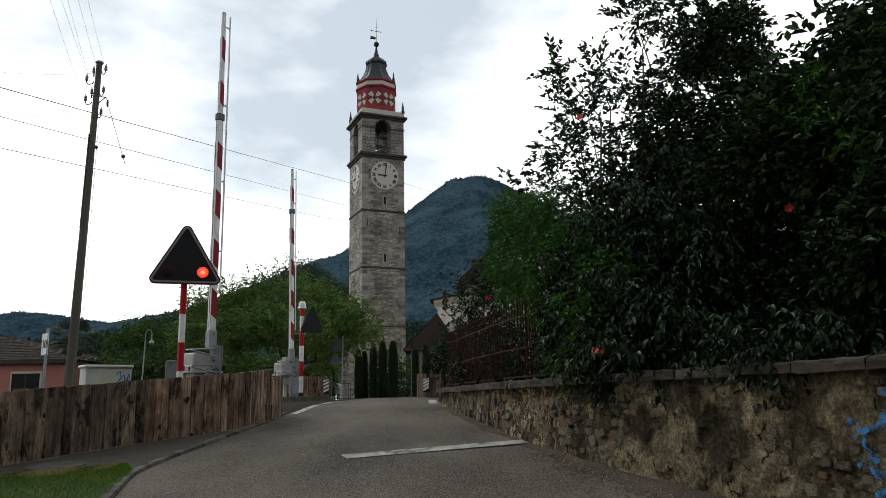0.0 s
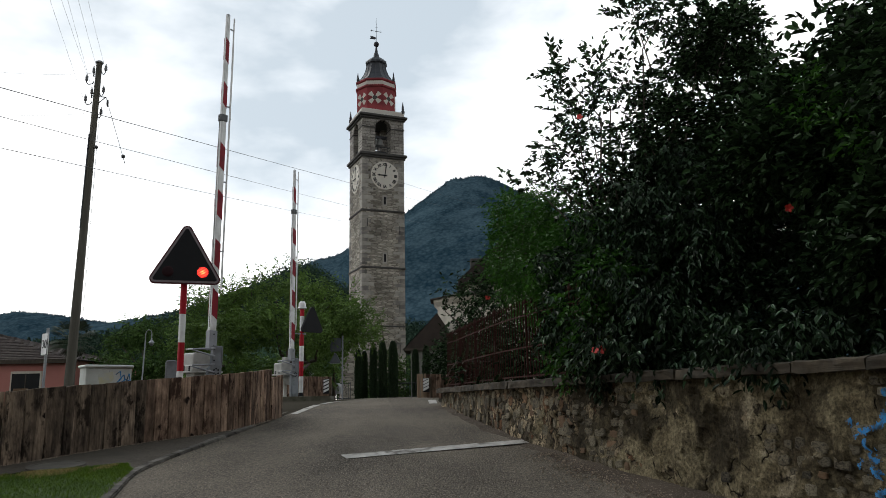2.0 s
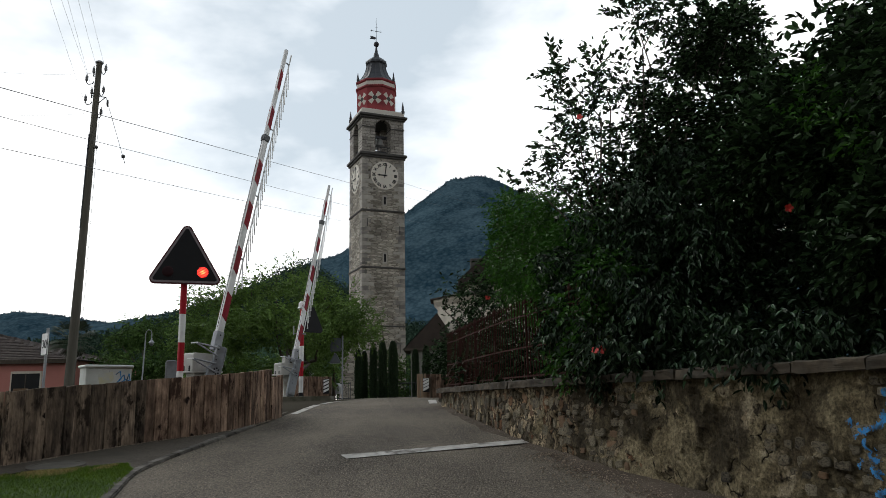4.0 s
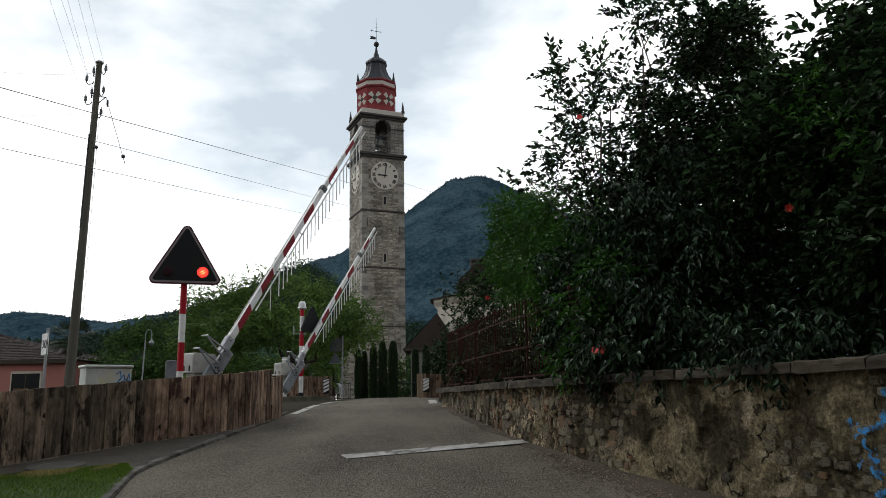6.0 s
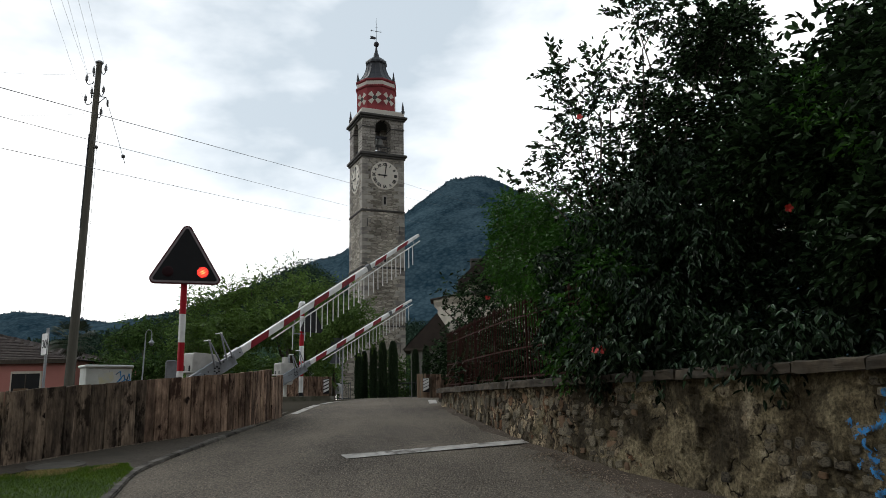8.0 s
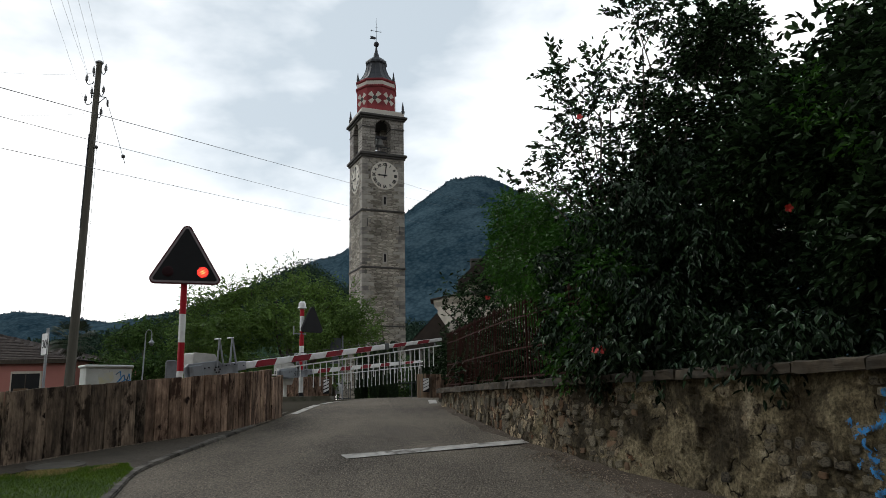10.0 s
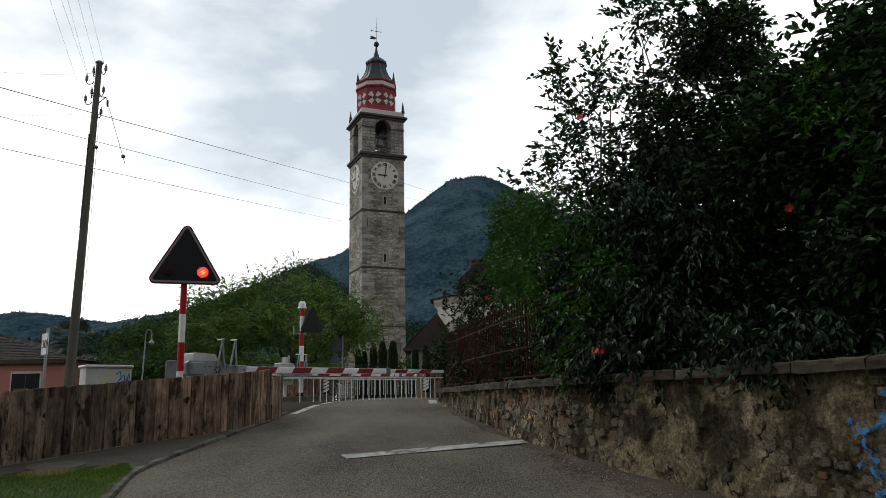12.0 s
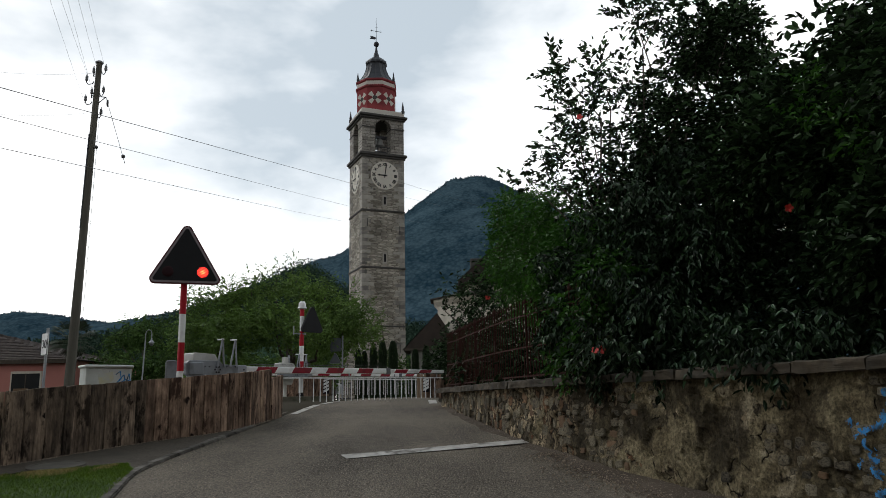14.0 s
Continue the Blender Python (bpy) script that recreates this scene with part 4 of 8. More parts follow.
# ------------------------------------------------------------------ plank fences
def plank_row(fence, a, b, h, rng, material, wide=(0.2, 0.28), thick=0.07, lean=1.0):
    """Upright planks butted from a to b."""
    a, b = Vector((*a, 0)), Vector((*b, 0))
    d = (b - a).normalized()
    ang = math.atan2(d.y, d.x)
    s, total = 0.0, (b - a).length + 0.02
    while s < total - 0.02:
        w = min(rng.uniform(*wide), total - s)
        p = a + d * (s + w / 2)
        z0 = gz(p.y)
        hh = h + rng.uniform(-0.008, 0.008)
        sl = (gz(p.y + 0.3 * d.y) - gz(p.y - 0.3 * d.y)) / 0.6
        bm = bmesh.new()
        k = rng.uniform(-0.006, 0.006)
        prism(bm, [(-w / 2 + 0.003, -0.12), (w / 2 - 0.003, -0.12), (w / 2 - 0.004 + rng.uniform(-.006, .004), hh - 0.01 + sl * w / 2), (w / 2 - 0.014, hh + k + sl * w / 2), (-w / 2 + 0.014, hh - k - sl * w / 2), (-w / 2 + 0.004, hh - 0.012 - sl * w / 2)], -thick / 2, thick / 2)
        part("plank", bm, material, fence, at=Matrix.Translation((p.x, p.y, z0)) @ Euler((radians(rng.uniform(-.8, .8)), radians(rng.uniform(-lean, lean)) * 0.6, ang + radians(rng.uniform(-1.5, 1.5)))).to_matrix().to_4x4() @ Matrix.Translation((0, rng.uniform(-0.006, 0.006), 0)))
        s += w + rng.uniform(0.009, 0.018)


def build_fences():
    rng = random.Random(3)
    f = thing("plank_fence", Matrix(), "weathered upright dark timber plank fence beside the pavement", "fence")
    for i, (a, b) in enumerate(zip(FENCE, FENCE[1:])):
        wide = (0.22, 0.30) if i < 4 else (0.15, 0.24) if i < 5 else (0.11, 0.17)
        plank_row(f, a, b, 0.99, rng, M["plank"] if i < 4 else M["plank_new"], wide)
    for a, b in zip(FENCE[1:], FENCE[2:]):
        for h in (0.25, 0.75):
            d = Vector((b[0] - a[0], b[1] - a[1], 0)).normalized()
            n = Vector((-d.y, d.x, 0)) * 0.075
            bm = bmesh.new()
            q = [Vector((a[0], a[1], gz(a[1]) + h)) + n, Vector((b[0], b[1], gz(b[1]) + h)) + n]
            rod(bm, q[0], q[1], 0.04, 0.04, 4)
            part("rail", bm, M["plank"], f)
    f = thing("plank_fence", Matrix(), "lower brown plank fence end at the crossing", "fence")
    plank_row(f, (-3.40, 15.05), (-3.42, 16.1), 0.82, rng, M["plank_new"], (0.11, 0.16))
    f = thing("plank_fence", Matrix(), "brown plank fence beyond the railway track", "fence")
    plank_row(f, (-5.6, 26.2), (-4.0, 27.0), 0.78, rng, M["plank_new"], (0.12, 0.17))
    f = thing("plank_fence", Matrix(), "pale and brown plank fence at the far end of the wall", "fence")
    plank_row(f, (-0.88, 24.0), (-0.62, 24.05), 0.74, rng, M["plank_pale"], (0.09, 0.12))
    plank_row(f, (-0.6, 24.05), (0.25, 24.3), 0.72, rng, M["plank_new"], (0.13, 0.17))
    for x, y, w, h, z in ((-4.12, 26.75, 0.2, 0.5, 1.62), (-0.60, 23.92, 0.19, 0.42, 1.58)):
        t = thing("hazard_board", pose(x, y, z), "black and white striped hazard board on the fence", "hazard board", "hazard boards")
        part("board", box(bmesh.new(), (0, 0, h / 2), (w, 0.03, h), bevel=0.004), M["black"], t)
        for k in range(4):
            zc = h * (0.06 + 0.24 * k)
            part("stripe", prism(bmesh.new(), [(-w / 2 + .006, zc), (w / 2 - .006, zc + 0.09), (w / 2 - .006, min(h - .006, zc + 0.17)), (-w / 2 + .006, zc + 0.08)], -0.019, -0.0151), M["white_paint"], t, "white stripe")
        part("post", box(bmesh.new(), (0.13, 0.03, h / 2 - 0.1), (0.07, 0.07, h + 0.3), bevel=0.005), M["plank"], t)


# ------------------------------------------------------------------ retaining wall and iron fence
WALL_TOP = 1.585
GRAFFITI = [[(6.238, 1.107), (6.185, 1.029), (6.075, 1.011), (5.985, 1.085), (5.922, 1.178), (5.860, 1.278)],
            [(6.168, 0.986), (6.107, 0.869), (6.050, 0.772)],
            [(6.197, 0.757), (6.115, 0.712), (6.022, 0.674)],
            [(6.088, 0.519), (6.002, 0.569), (5.925, 0.610)],
            [(5.962, 1.292), (5.905, 1.312), (5.853, 1.320)]]


def wall_path(step):
    return smooth_path([(x, y, 0) for x, y in WALL], step)


def wall_relief(p, z, up):
    """How far the old face stands out: swells, crusts of render with broken edges, a batter towards the foot."""
    s = 0.05 * noise.fractal((p.x * 1.7, p.y * 1.7, z * 1.9), 1.0, 2.0, 5) + 0.012 * abs(noise.noise((p.x * 6, p.y * 6, z * 5)))
    f = noise.fractal((p.x * 2.3 + 7, p.y * 2.3, z * 3.0), 0.9, 2.1, 6)
    crust = max(0.0, min(1.0, (f - 0.02) / 0.03))
    g = noise.fractal((p.x * 7 + 2, p.y * 7, z * 8), 0.8, 2.1, 4)
    return s + 0.028 * crust - 0.014 + 0.012 * g * (1 - crust) + 0.05 * (1 - up)


def build_wall():
    path = wall_path(0.035)
    nz = 40
    bm = bmesh.new()
    rows = []
    n = len(path)
    for i, p in enumerate(path):
        d = (path[min(i + 1, n - 1)] - path[max(i - 1, 0)]).normalized()
        out = Vector((-d.y, d.x, 0))
        r = []
        for k in range(nz + 1):
            z = gz(p.y) - 0.15 + (WALL_TOP - 0.1 - gz(p.y) + 0.15) * k / nz
            q = p + out * wall_relief(p, z, k / nz) if p.y > 3 else p
            r.append(bm.verts.new((q.x, q.y, z)))
        back = p - out * 0.4
        r.append(bm.verts.new((back.x, back.y, WALL_TOP - 0.1)))
        r.append(bm.verts.new((back.x, back.y, gz(p.y) - 0.15)))
        rows.append(r)
    for a, b in zip(rows, rows[1:]):
        for k in range(len(a) - 1):
            bm.faces.new((a[k], b[k], b[k + 1], a[k + 1]))
    bm.faces.new(rows[-1])
    bm.faces.new(rows[0][::-1])
    bmesh.ops.recalc_face_normals(bm, faces=bm.faces[:])
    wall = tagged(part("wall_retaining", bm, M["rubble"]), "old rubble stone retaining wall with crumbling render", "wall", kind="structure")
    # stones that show through the render: rough blocks in broken courses
    rng = random.Random(8)
    kinds = [M["stone"]] * 8 + [M["stone_pale"]] * 3 + [M["stone_red"]]
    stones = []
    for material in kinds:
        b = bmesh.new()
        k = 10
        rim = []
        for q in range(k):
            g = 2 * math.pi * (q + rng.uniform(-0.25, 0.25)) / k
            c, d = math.cos(g), math.sin(g)
            e = rng.uniform(0.86, 1.06)
            rim.append((e * math.copysign(abs(c) ** 0.55, c), e * math.copysign(abs(d) ** 0.55, d)))
        back = [b.verts.new((x, -2.0, z)) for x, z in rim]
        edge = [b.verts.new((x, rng.uniform(0.1, 0.6), z)) for x, z in rim]
        top = [b.verts.new((x * rng.uniform(0.8, 0.92), rng.uniform(0.6, 1.0), z * rng.uniform(0.76, 0.9))) for x, z in rim]
        mid = b.verts.new((rng.uniform(-.3, .3), rng.uniform(0.8, 1.1), rng.uniform(-.3, .3)))
        for q in range(k):
            w = (q + 1) % k
            b.faces.new((back[q], back[w], edge[w], edge[q]))
            b.faces.new((edge[q], edge[w], top[w], top[q]))
            b.faces.new((top[q], top[w], mid))
        bmesh.ops.recalc_face_normals(b, faces=b.faces[:])
        stones.append(mesh_of("stone", b, material))

    def lay(y, z, w, h, proud):
        k = min(range(n), key=lambda j: abs(path[j].y - y))
        p = path[k]
        d = (path[min(k + 1, n - 1)] - path[max(k - 1, 0)]).normalized()
        z0, z1 = gz(p.y) - 0.02, WALL_TOP - 0.13
        if z - h < z0 or z + h > z1:
            return
        ob = new("stone", stones[rng.randrange(12)])
        ob.parent = wall
        q = Vector((p.x, p.y, z)) + Vector((-d.y, d.x, 0)) * (wall_relief(p, z, (z - z0) / (z1 - z0)) - 0.006)
        ob.matrix_basis = Matrix.Translation(q) @ Euler((0, radians(rng.uniform(-9, 9)), math.atan2(d.y, d.x))).to_matrix().to_4x4() @ Matrix.Diagonal((w, proud, h, 1))
    # near stretch: courses of blocks, missing where the render still holds
    z = 0.2
    while z < 1.42:
        hh = rng.uniform(0.075, 0.125)
        y = 5.2 + rng.uniform(0, 0.2)
        while y < 10.6:
            ww = rng.uniform(0.1, 0.26)
            bare = noise.noise((y * 1.15 + 3, 0.4, z * 1.7 + 5)) + 0.5 * noise.noise((y * 3.1, 4.0, z * 3.4))
            if bare > 0.2:
                lay(y + ww / 2, z + hh / 2 + rng.uniform(-0.012, 0.012), ww / 2 * rng.uniform(0.8, 0.98), hh / 2 * rng.uniform(0.75, 0.98), rng.uniform(0.007, 0.017))
            y += ww + rng.uniform(0.004, 0.03)
        z += hh + 0.01
    # far stretch: small upright stones, close together
    for i in range(230):
        y = 10.4 + (17.6 - 10.4) * rng.random() ** 0.7
        lay(y, rng.uniform(gz(y) + 0.05, WALL_TOP - 0.16), rng.uniform(0.035, 0.1), rng.uniform(0.04, 0.11), rng.uniform(0.012, 0.022))
    # cap stones
    cap = thing("wall_cap", Matrix(), "grey stone coping slabs along the wall top", "coping", kind="structure")
    cp = wall_path(0.85)
    for i, (a, b) in enumerate(zip(cp, cp[1:])):
        d = b - a
        m = Matrix.Translation(((a.x + b.x) / 2, (a.y + b.y) / 2, WALL_TOP - 0.055 + 0.006 * noise.noise((i * 3, 0, 0)))) @ Euler((radians(rng.uniform(-1, 1)), 0, math.atan2(d.y, d.x))).to_matrix().to_4x4()
        bm = box(bmesh.new(), (0, -0.12, 0), (d.length - 0.01, 0.5, 0.11))
        bmesh.ops.subdivide_edges(bm, edges=bm.edges[:], cuts=6, use_grid_fill=True)
        for v in bm.verts:
            k = Vector((v.co.x * 7 + i * 7, v.co.y * 7, v.co.z * 12))
            v.co += Vector((0, noise.noise(k) * 0.03, noise.noise(k + Vector((5, 3, 1))) * 0.022))
            if v.co.z > 0.04 and v.co.y > 0.1:
                v.co.z -= 0.014
        part("cap_stone", bm, M["cap"], cap, at=m)
    # spray paint strokes
    def on_wall(y, z, off):
        k = next(j for j in range(n - 1) if path[j + 1].y >= y)
        d = (path[k + 1] - path[k]).normalized()
        p = path[k].lerp(path[k + 1], (y - path[k].y) / (path[k + 1].y - path[k].y))
        z0 = gz(p.y) - 0.15
        p = p + Vector((-d.y, d.x, 0)) * (wall_relief(p, z, (z - z0) / (WALL_TOP - 0.1 - z0)) + off)
        return Vector((p.x, p.y, z))
    # soft-edged sprayed strokes: fine flecks, dense along the middle
    t = thing("graffiti", Matrix(), "blue sprayed graffiti strokes on the old wall", "graffiti")
    for pts, half in zip(GRAFFITI, (0.034, 0.04, 0.042, 0.036, 0.03)):
        bm = bmesh.new()
        line = smooth_path([(0, *q) for q in pts], 0.004)
        for i, q in enumerate(line):
            dq = (line[min(i + 1, len(line) - 1)] - line[max(i - 1, 0)]).normalized()
            for _ in range(9):
                o = rng.gauss(0, 0.5) * half
                if noise.noise((q.y * 22, q.z * 22 + o * 30, half * 40)) < -0.28 + 0.3 * abs(o) / half:
                    continue
                c = on_wall(q.y - dq.z * o, q.z + dq.y * o, 0.013 + rng.uniform(0, 0.003))
                r = rng.uniform(0.003, 0.0075)
                g = rng.uniform(0, 3)
                u, v = Vector((0.42, -0.9, 0)) * r, Vector((0, 0, r))
                bm.faces.new([bm.verts.new(c + u * math.cos(g + 1.5708 * j) + v * math.sin(g + 1.5708 * j)) for j in range(4)])
        tagged(part("stroke", bm, M["blue_paint"], t), kind="stuff")


def build_iron_fence():
    fence = thing("iron_fence", Matrix(), "rusty red-brown iron railing with spear tops on the wall", "railing")
    path = [p for p in wall_path(0.115) if p.y > 9.9]
    off = []
    for i, p in enumerate(path):
        d = (path[min(i + 1, len(path) - 1)] - path[max(i - 1, 0)]).normalized()
        off.append(p + Vector((d.y, -d.x, 0)) * 0.14)
    top = 1.02
    bm = bmesh.new()
    rod(bm, (0, 0, 0), (0, 0, top + 0.13), 0.009, 0.009, 6)
    lathe(bm, [(0.009, top + 0.13), (0.016, top + 0.15), (0.003, top + 0.22)], 6)
    bar = mesh_of("bar", bm, M["iron"])
    for i, p in enumerate(off):
        if i % 13 == 6:
            bm = bmesh.new()
            box(bm, (0, 0, top / 2 + 0.08), (0.034, 0.034, top + 0.2), bevel=0.004)
            lathe(bm, [(0.03, top + 0.18), (0.035, top + 0.21), (0.004, top + 0.29)], 8)
            part("post", bm, M["iron"], fence, at=Matrix.Translation((p.x, p.y, WALL_TOP)))
        else:
            ob = new("bar", bar)
            ob.parent = fence
            ob.matrix_basis = Matrix.Translation((p.x, p.y, WALL_TOP + 0.03))
    for h in (0.07, 0.52, top):
        bm = bmesh.new()
        rr = []
        for p in off:
            rr.append([bm.verts.new((p.x + u, p.y, WALL_TOP + h + v)) for u, v in ((-0.006, -0.011), (0.006, -0.011), (0.006, 0.011), (-0.006, 0.011))])
        for a, b in zip(rr, rr[1:]):
            for k in range(4):
                bm.faces.new((a[k], b[k], b[(k + 1) % 4], a[(k + 1) % 4]))
        bm.faces.new(rr[0])
        bm.faces.new(rr[-1][::-1])
        part("rail", bm, M["iron"], fence)


# ------------------------------------------------------------------ level crossing barriers
def build_barrier(x, y, base, pivot, azimuth, length, joint, reds, bars, label, beacon=False):
    """A barrier at its pivot; the boom turns on the pivot and its hanging bars stay upright."""
    t = thing("level_crossing_barrier", pose(x, y, base, 0, 0, azimuth), label, "barrier", "crossing barriers")
    h = pivot - base
    part("pedestal", box(box(bmesh.new(), (-0.1, 0.24, h / 2 - 0.1), (0.11, 0.11, h - 0.2), bevel=0.01), (-0.1, 0.24, 0.02), (0.5, 0.45, 0.04)), M["beige_box"], t, "pale grey steel pedestal")
    part("foot", box(bmesh.new(), (-0.2, 0.13, -0.04), (1.6, 0.9, 0.16), bevel=0.015), M["concrete"], t, "concrete footing")
    # the boom, in its own space: x along it, z across it
    bm = bmesh.new()
    prof = [(0.8, 0.075, 0.058), (joint, 0.066, 0.05), (joint + 0.01, 0.056, 0.042), (length, 0.044, 0.034)]

    def ring(hz, hy, c=0.014):
        return [(hy - c, hz), (hy, hz - c), (hy, -hz + c), (hy - c, -hz), (-hy + c, -hz), (-hy, -hz + c), (-hy, hz - c), (-hy + c, hz)]
    rings = [[bm.verts.new((s, q[0], 0.045 + q[1])) for q in ring(hz, hy)] for s, hz, hy in prof]
    for a, b in zip(rings, rings[1:]):
        for k in range(8):
            bm.faces.new((a[k], a[(k + 1) % 8], b[(k + 1) % 8], b[k]))
    bm.faces.new(rings[0])
    bm.faces.new(rings[-1][::-1])
    bmesh.ops.recalc_face_normals(bm, faces=bm.faces[:])
    boom = part("boom", bm, M["white_paint"], t, "white boom with red bands")

    def half(s):
        return float(np.interp(s, [p[0] for p in prof], [p[1] for p in prof])), float(np.interp(s, [p[0] for p in prof], [p[2] for p in prof]))
    for a, b in reds:
        for sgn in (-1, 1):
            hz, hy = half((a + b) / 2)
            q = hz - 0.006
            bm = prism(bmesh.new(), [(a - 0.05, 0.045 - q), (b - 0.05, 0.045 - q), (b + 0.05, 0.045 + q), (a + 0.05, 0.045 + q)], sgn * (hy - 0.02), sgn * (hy + 0.005))
            part("red_band", bm, M["band_red"], boom, "red reflective band")
    hz, hy = half(joint)
    part("joint_sleeve", box(bmesh.new(), (joint, 0, 0.045), (0.16, 2 * hy + 0.03, 2 * hz + 0.035), bevel=0.012), M["joint"], boom, "dark grey clamped joint")
    part("end_cap", box(bmesh.new(), (length + 0.015, 0, 0.045), (0.04, 0.06, 0.08), bevel=0.012), M["galv"], boom)
    sleeve = part("sleeve", box(bmesh.new(), (0.64, 0, 0.045), (0.4, 0.14, 0.185), bevel=0.01), M["galv"], boom, "dark grey galvanised boom sleeve")
    for q in (0.52, 0.76):
        part("bolt", rod(bmesh.new(), (q, -0.068, 0.045), (q, -0.082, 0.045), 0.016, 0.016, 6), M["black"], sleeve)
    # stepped side plate with the counterweight, on the near side of the housing
    plate = prism(bmesh.new(), [(-0.74, -0.05), (-0.66, -0.1), (0.5, -0.1), (0.52, -0.08), (0.52, 0.13), (0.12, 0.15), (0.05, 0.22), (-0.66, 0.22), (-0.74, 0.16)], -0.19, -0.11)
    bmesh.ops.bevel(plate, geom=plate.edges[:], offset=0.008, segments=1, affect="EDGES")
    plate = part("side_plate", plate, M["steel_paint"], boom, "grey steel side plate with counterweight")
    part("counterweight", box(bmesh.new(), (-0.52, -0.205, 0.06), (0.32, 0.05, 0.24), bevel=0.012), M["steel_paint"], plate)
    part("stiffener", box(bmesh.new(), (0.3, -0.195, -0.085), (0.42, 0.03, 0.02), bevel=0.004), M["galv"], plate)
    for q in (-0.3, -0.2, 0.22, 0.44):
        part("bolt", rod(bmesh.new(), (q, -0.188, 0.1), (q, -0.204, 0.1), 0.014, 0.014, 6), M["black"], plate)
    # motor housing: chamfered hood on a flanged, tapering base
    hood = prism(bmesh.new(), [(-0.42, h + 0.02), (0.26, h + 0.02), (0.28, h + 0.14), (0.12, h + 0.37), (-0.37, h + 0.385), (-0.41, h + 0.35)], 0.06, 0.42)
    bmesh.ops.bevel(hood, geom=hood.edges[:], offset=0.012, segments=2, affect="EDGES")
    hood = part("housing", hood, M["beige_box"], t, "pale grey motor housing")
    part("flange", box(bmesh.new(), (-0.08, 0.24, h + 0.0), (0.76, 0.44, 0.035), bevel=0.008), M["beige_box"], hood)
    for yy in (0.15, 0.33):
        part("latch", box(bmesh.new(), (-0.428, yy, h + 0.07), (0.02, 0.03, 0.11), bevel=0.005), M["black"], hood)
    base_box = bmesh.new()
    prism(base_box, [(-0.24, h - 0.32), (0.1, h - 0.32), (0.22, h - 0.02), (-0.36, h - 0.02)], 0.1, 0.38)
    bmesh.ops.bevel(base_box, geom=base_box.edges[:], offset=0.012, segments=1, affect="EDGES")
    part("housing_base", base_box, M["beige_box"], t)
    if beacon:
        lamp = part("control_box", box(bmesh.new(), (-0.1, 0.24, h + 0.47), (0.16, 0.16, 0.2), bevel=0.012), M["beige_box"], t)
        part("fin", box(bmesh.new(), (0.06, 0.24, h + 0.5), (0.02, 0.1, 0.28)), M["galv"], lamp)
    for s in (0.0, 0.32):
        bm = bmesh.new()
        rod(bm, (s - 0.02, -0.21, 0.1), (s + 0.09, -0.21, 0.66), 0.022, 0.014, 8)
        rod(bm, (s + 0.14, -0.21, 0.1), (s + 0.1, -0.21, 0.66), 0.02, 0.014, 8)
        part("tension_arm", bm, M["galv"], boom)
        part("arm_tip", rod(bmesh.new(), (s + 0.1, -0.24, 0.655), (s + 0.1, -0.04, 0.655), 0.014, 0.014, 8), M["white_paint"], boom)
    for k in range(6):
        g = 2 * math.pi * k / 6
        part("bolt", rod(bmesh.new(), (0.06 * math.cos(g), -0.188, 0.04 + 0.06 * math.sin(g)), (0.06 * math.cos(g), -0.203, 0.04 + 0.06 * math.sin(g)), 0.018, 0.018, 6), M["black"], boom)
    part("hub", rod(bmesh.new(), (0, -0.195, 0.04), (0, 0.22, 0.04), 0.045, 0.045, 16), M["steel_paint"], boom)
    part("skirt_rail", box(bmesh.new(), ((bars[0] + length) / 2 - 0.35, 0, -0.125), (length - bars[0] + 0.7, 0.022, 0.03), bevel=0.004), M["white_paint"], boom, "thin white rail under the boom")
    for s in (bars[0], (bars[0] + joint) / 2, joint + 0.2, length - 0.4):
        part("rail_bracket", box(bmesh.new(), (s + 0.1, 0, -0.075), (0.03, 0.014, 0.1)), M["galv"], boom)
    bm = bmesh.new()
    tube(bm, [(0.9, -0.06, 0.16), (joint, -0.055, 0.17)], 0.006, 5)
    part("tension_wire", bm, M["wire"], boom)
    hang = []
    bm = bmesh.new()
    rod(bm, (0, 0, 0.0), (0, 0, -0.5), 0.011, 0.011, 8)
    rod(bm, (0, 0, -0.5), (0, 0, -0.54), 0.014, 0.012, 8)
    bar = mesh_of("skirt_bar", bm, M["white_paint"])
    for i, s in enumerate(bars):
        ob = new("skirt_bar", bar)
        ob.parent = boom
        hang.append((ob, s, 0.004 if i % 2 else -0.004))
    return boom, hang, h


NEAR_REDS = [(1.11, 1.66), (2.16, 2.71), (3.23, 3.78), (4.30, 4.84), (5.74, 6.25), (6.78, 7.30)]
FAR_REDS = [(1.12, 1.66), (2.20, 2.72), (3.23, 3.75), (4.30, 4.81), (5.74, 6.24)]
NEAR_ANGLES = [(0, 90), (1.5, 90), (2, 89.2), (2.5, 87.2), (3, 84.5), (3.2, 83.1), (4.3, 73.8), (5.5, 61.0), (6, 55.3), (6.5, 49.3), (7, 42.9), (7.5, 36.4), (8.2, 27.2),
               (9.2, 15.3), (10.3, 5.4), (10.5, 4.3), (10.7, 3.1), (11, 2.1), (11.5, 1.2), (12, 0.8), (14, 0.8)]
FAR_ANGLES = [(0, 91.1), (1.5, 91.1), (2, 90.2), (2.5, 88.2), (3, 85.0), (3.2, 83.5), (4.3, 73.3), (5.5, 60.0), (6, 53.7), (6.5, 47.1), (7, 40.5), (7.5, 33.4), (8.2, 22.6),
              (9.2, 11.2), (10.3, 3.4), (10.7, 2.0), (11, 1.1), (11.5, 0.5), (12, 0.3), (14, 0.3)]


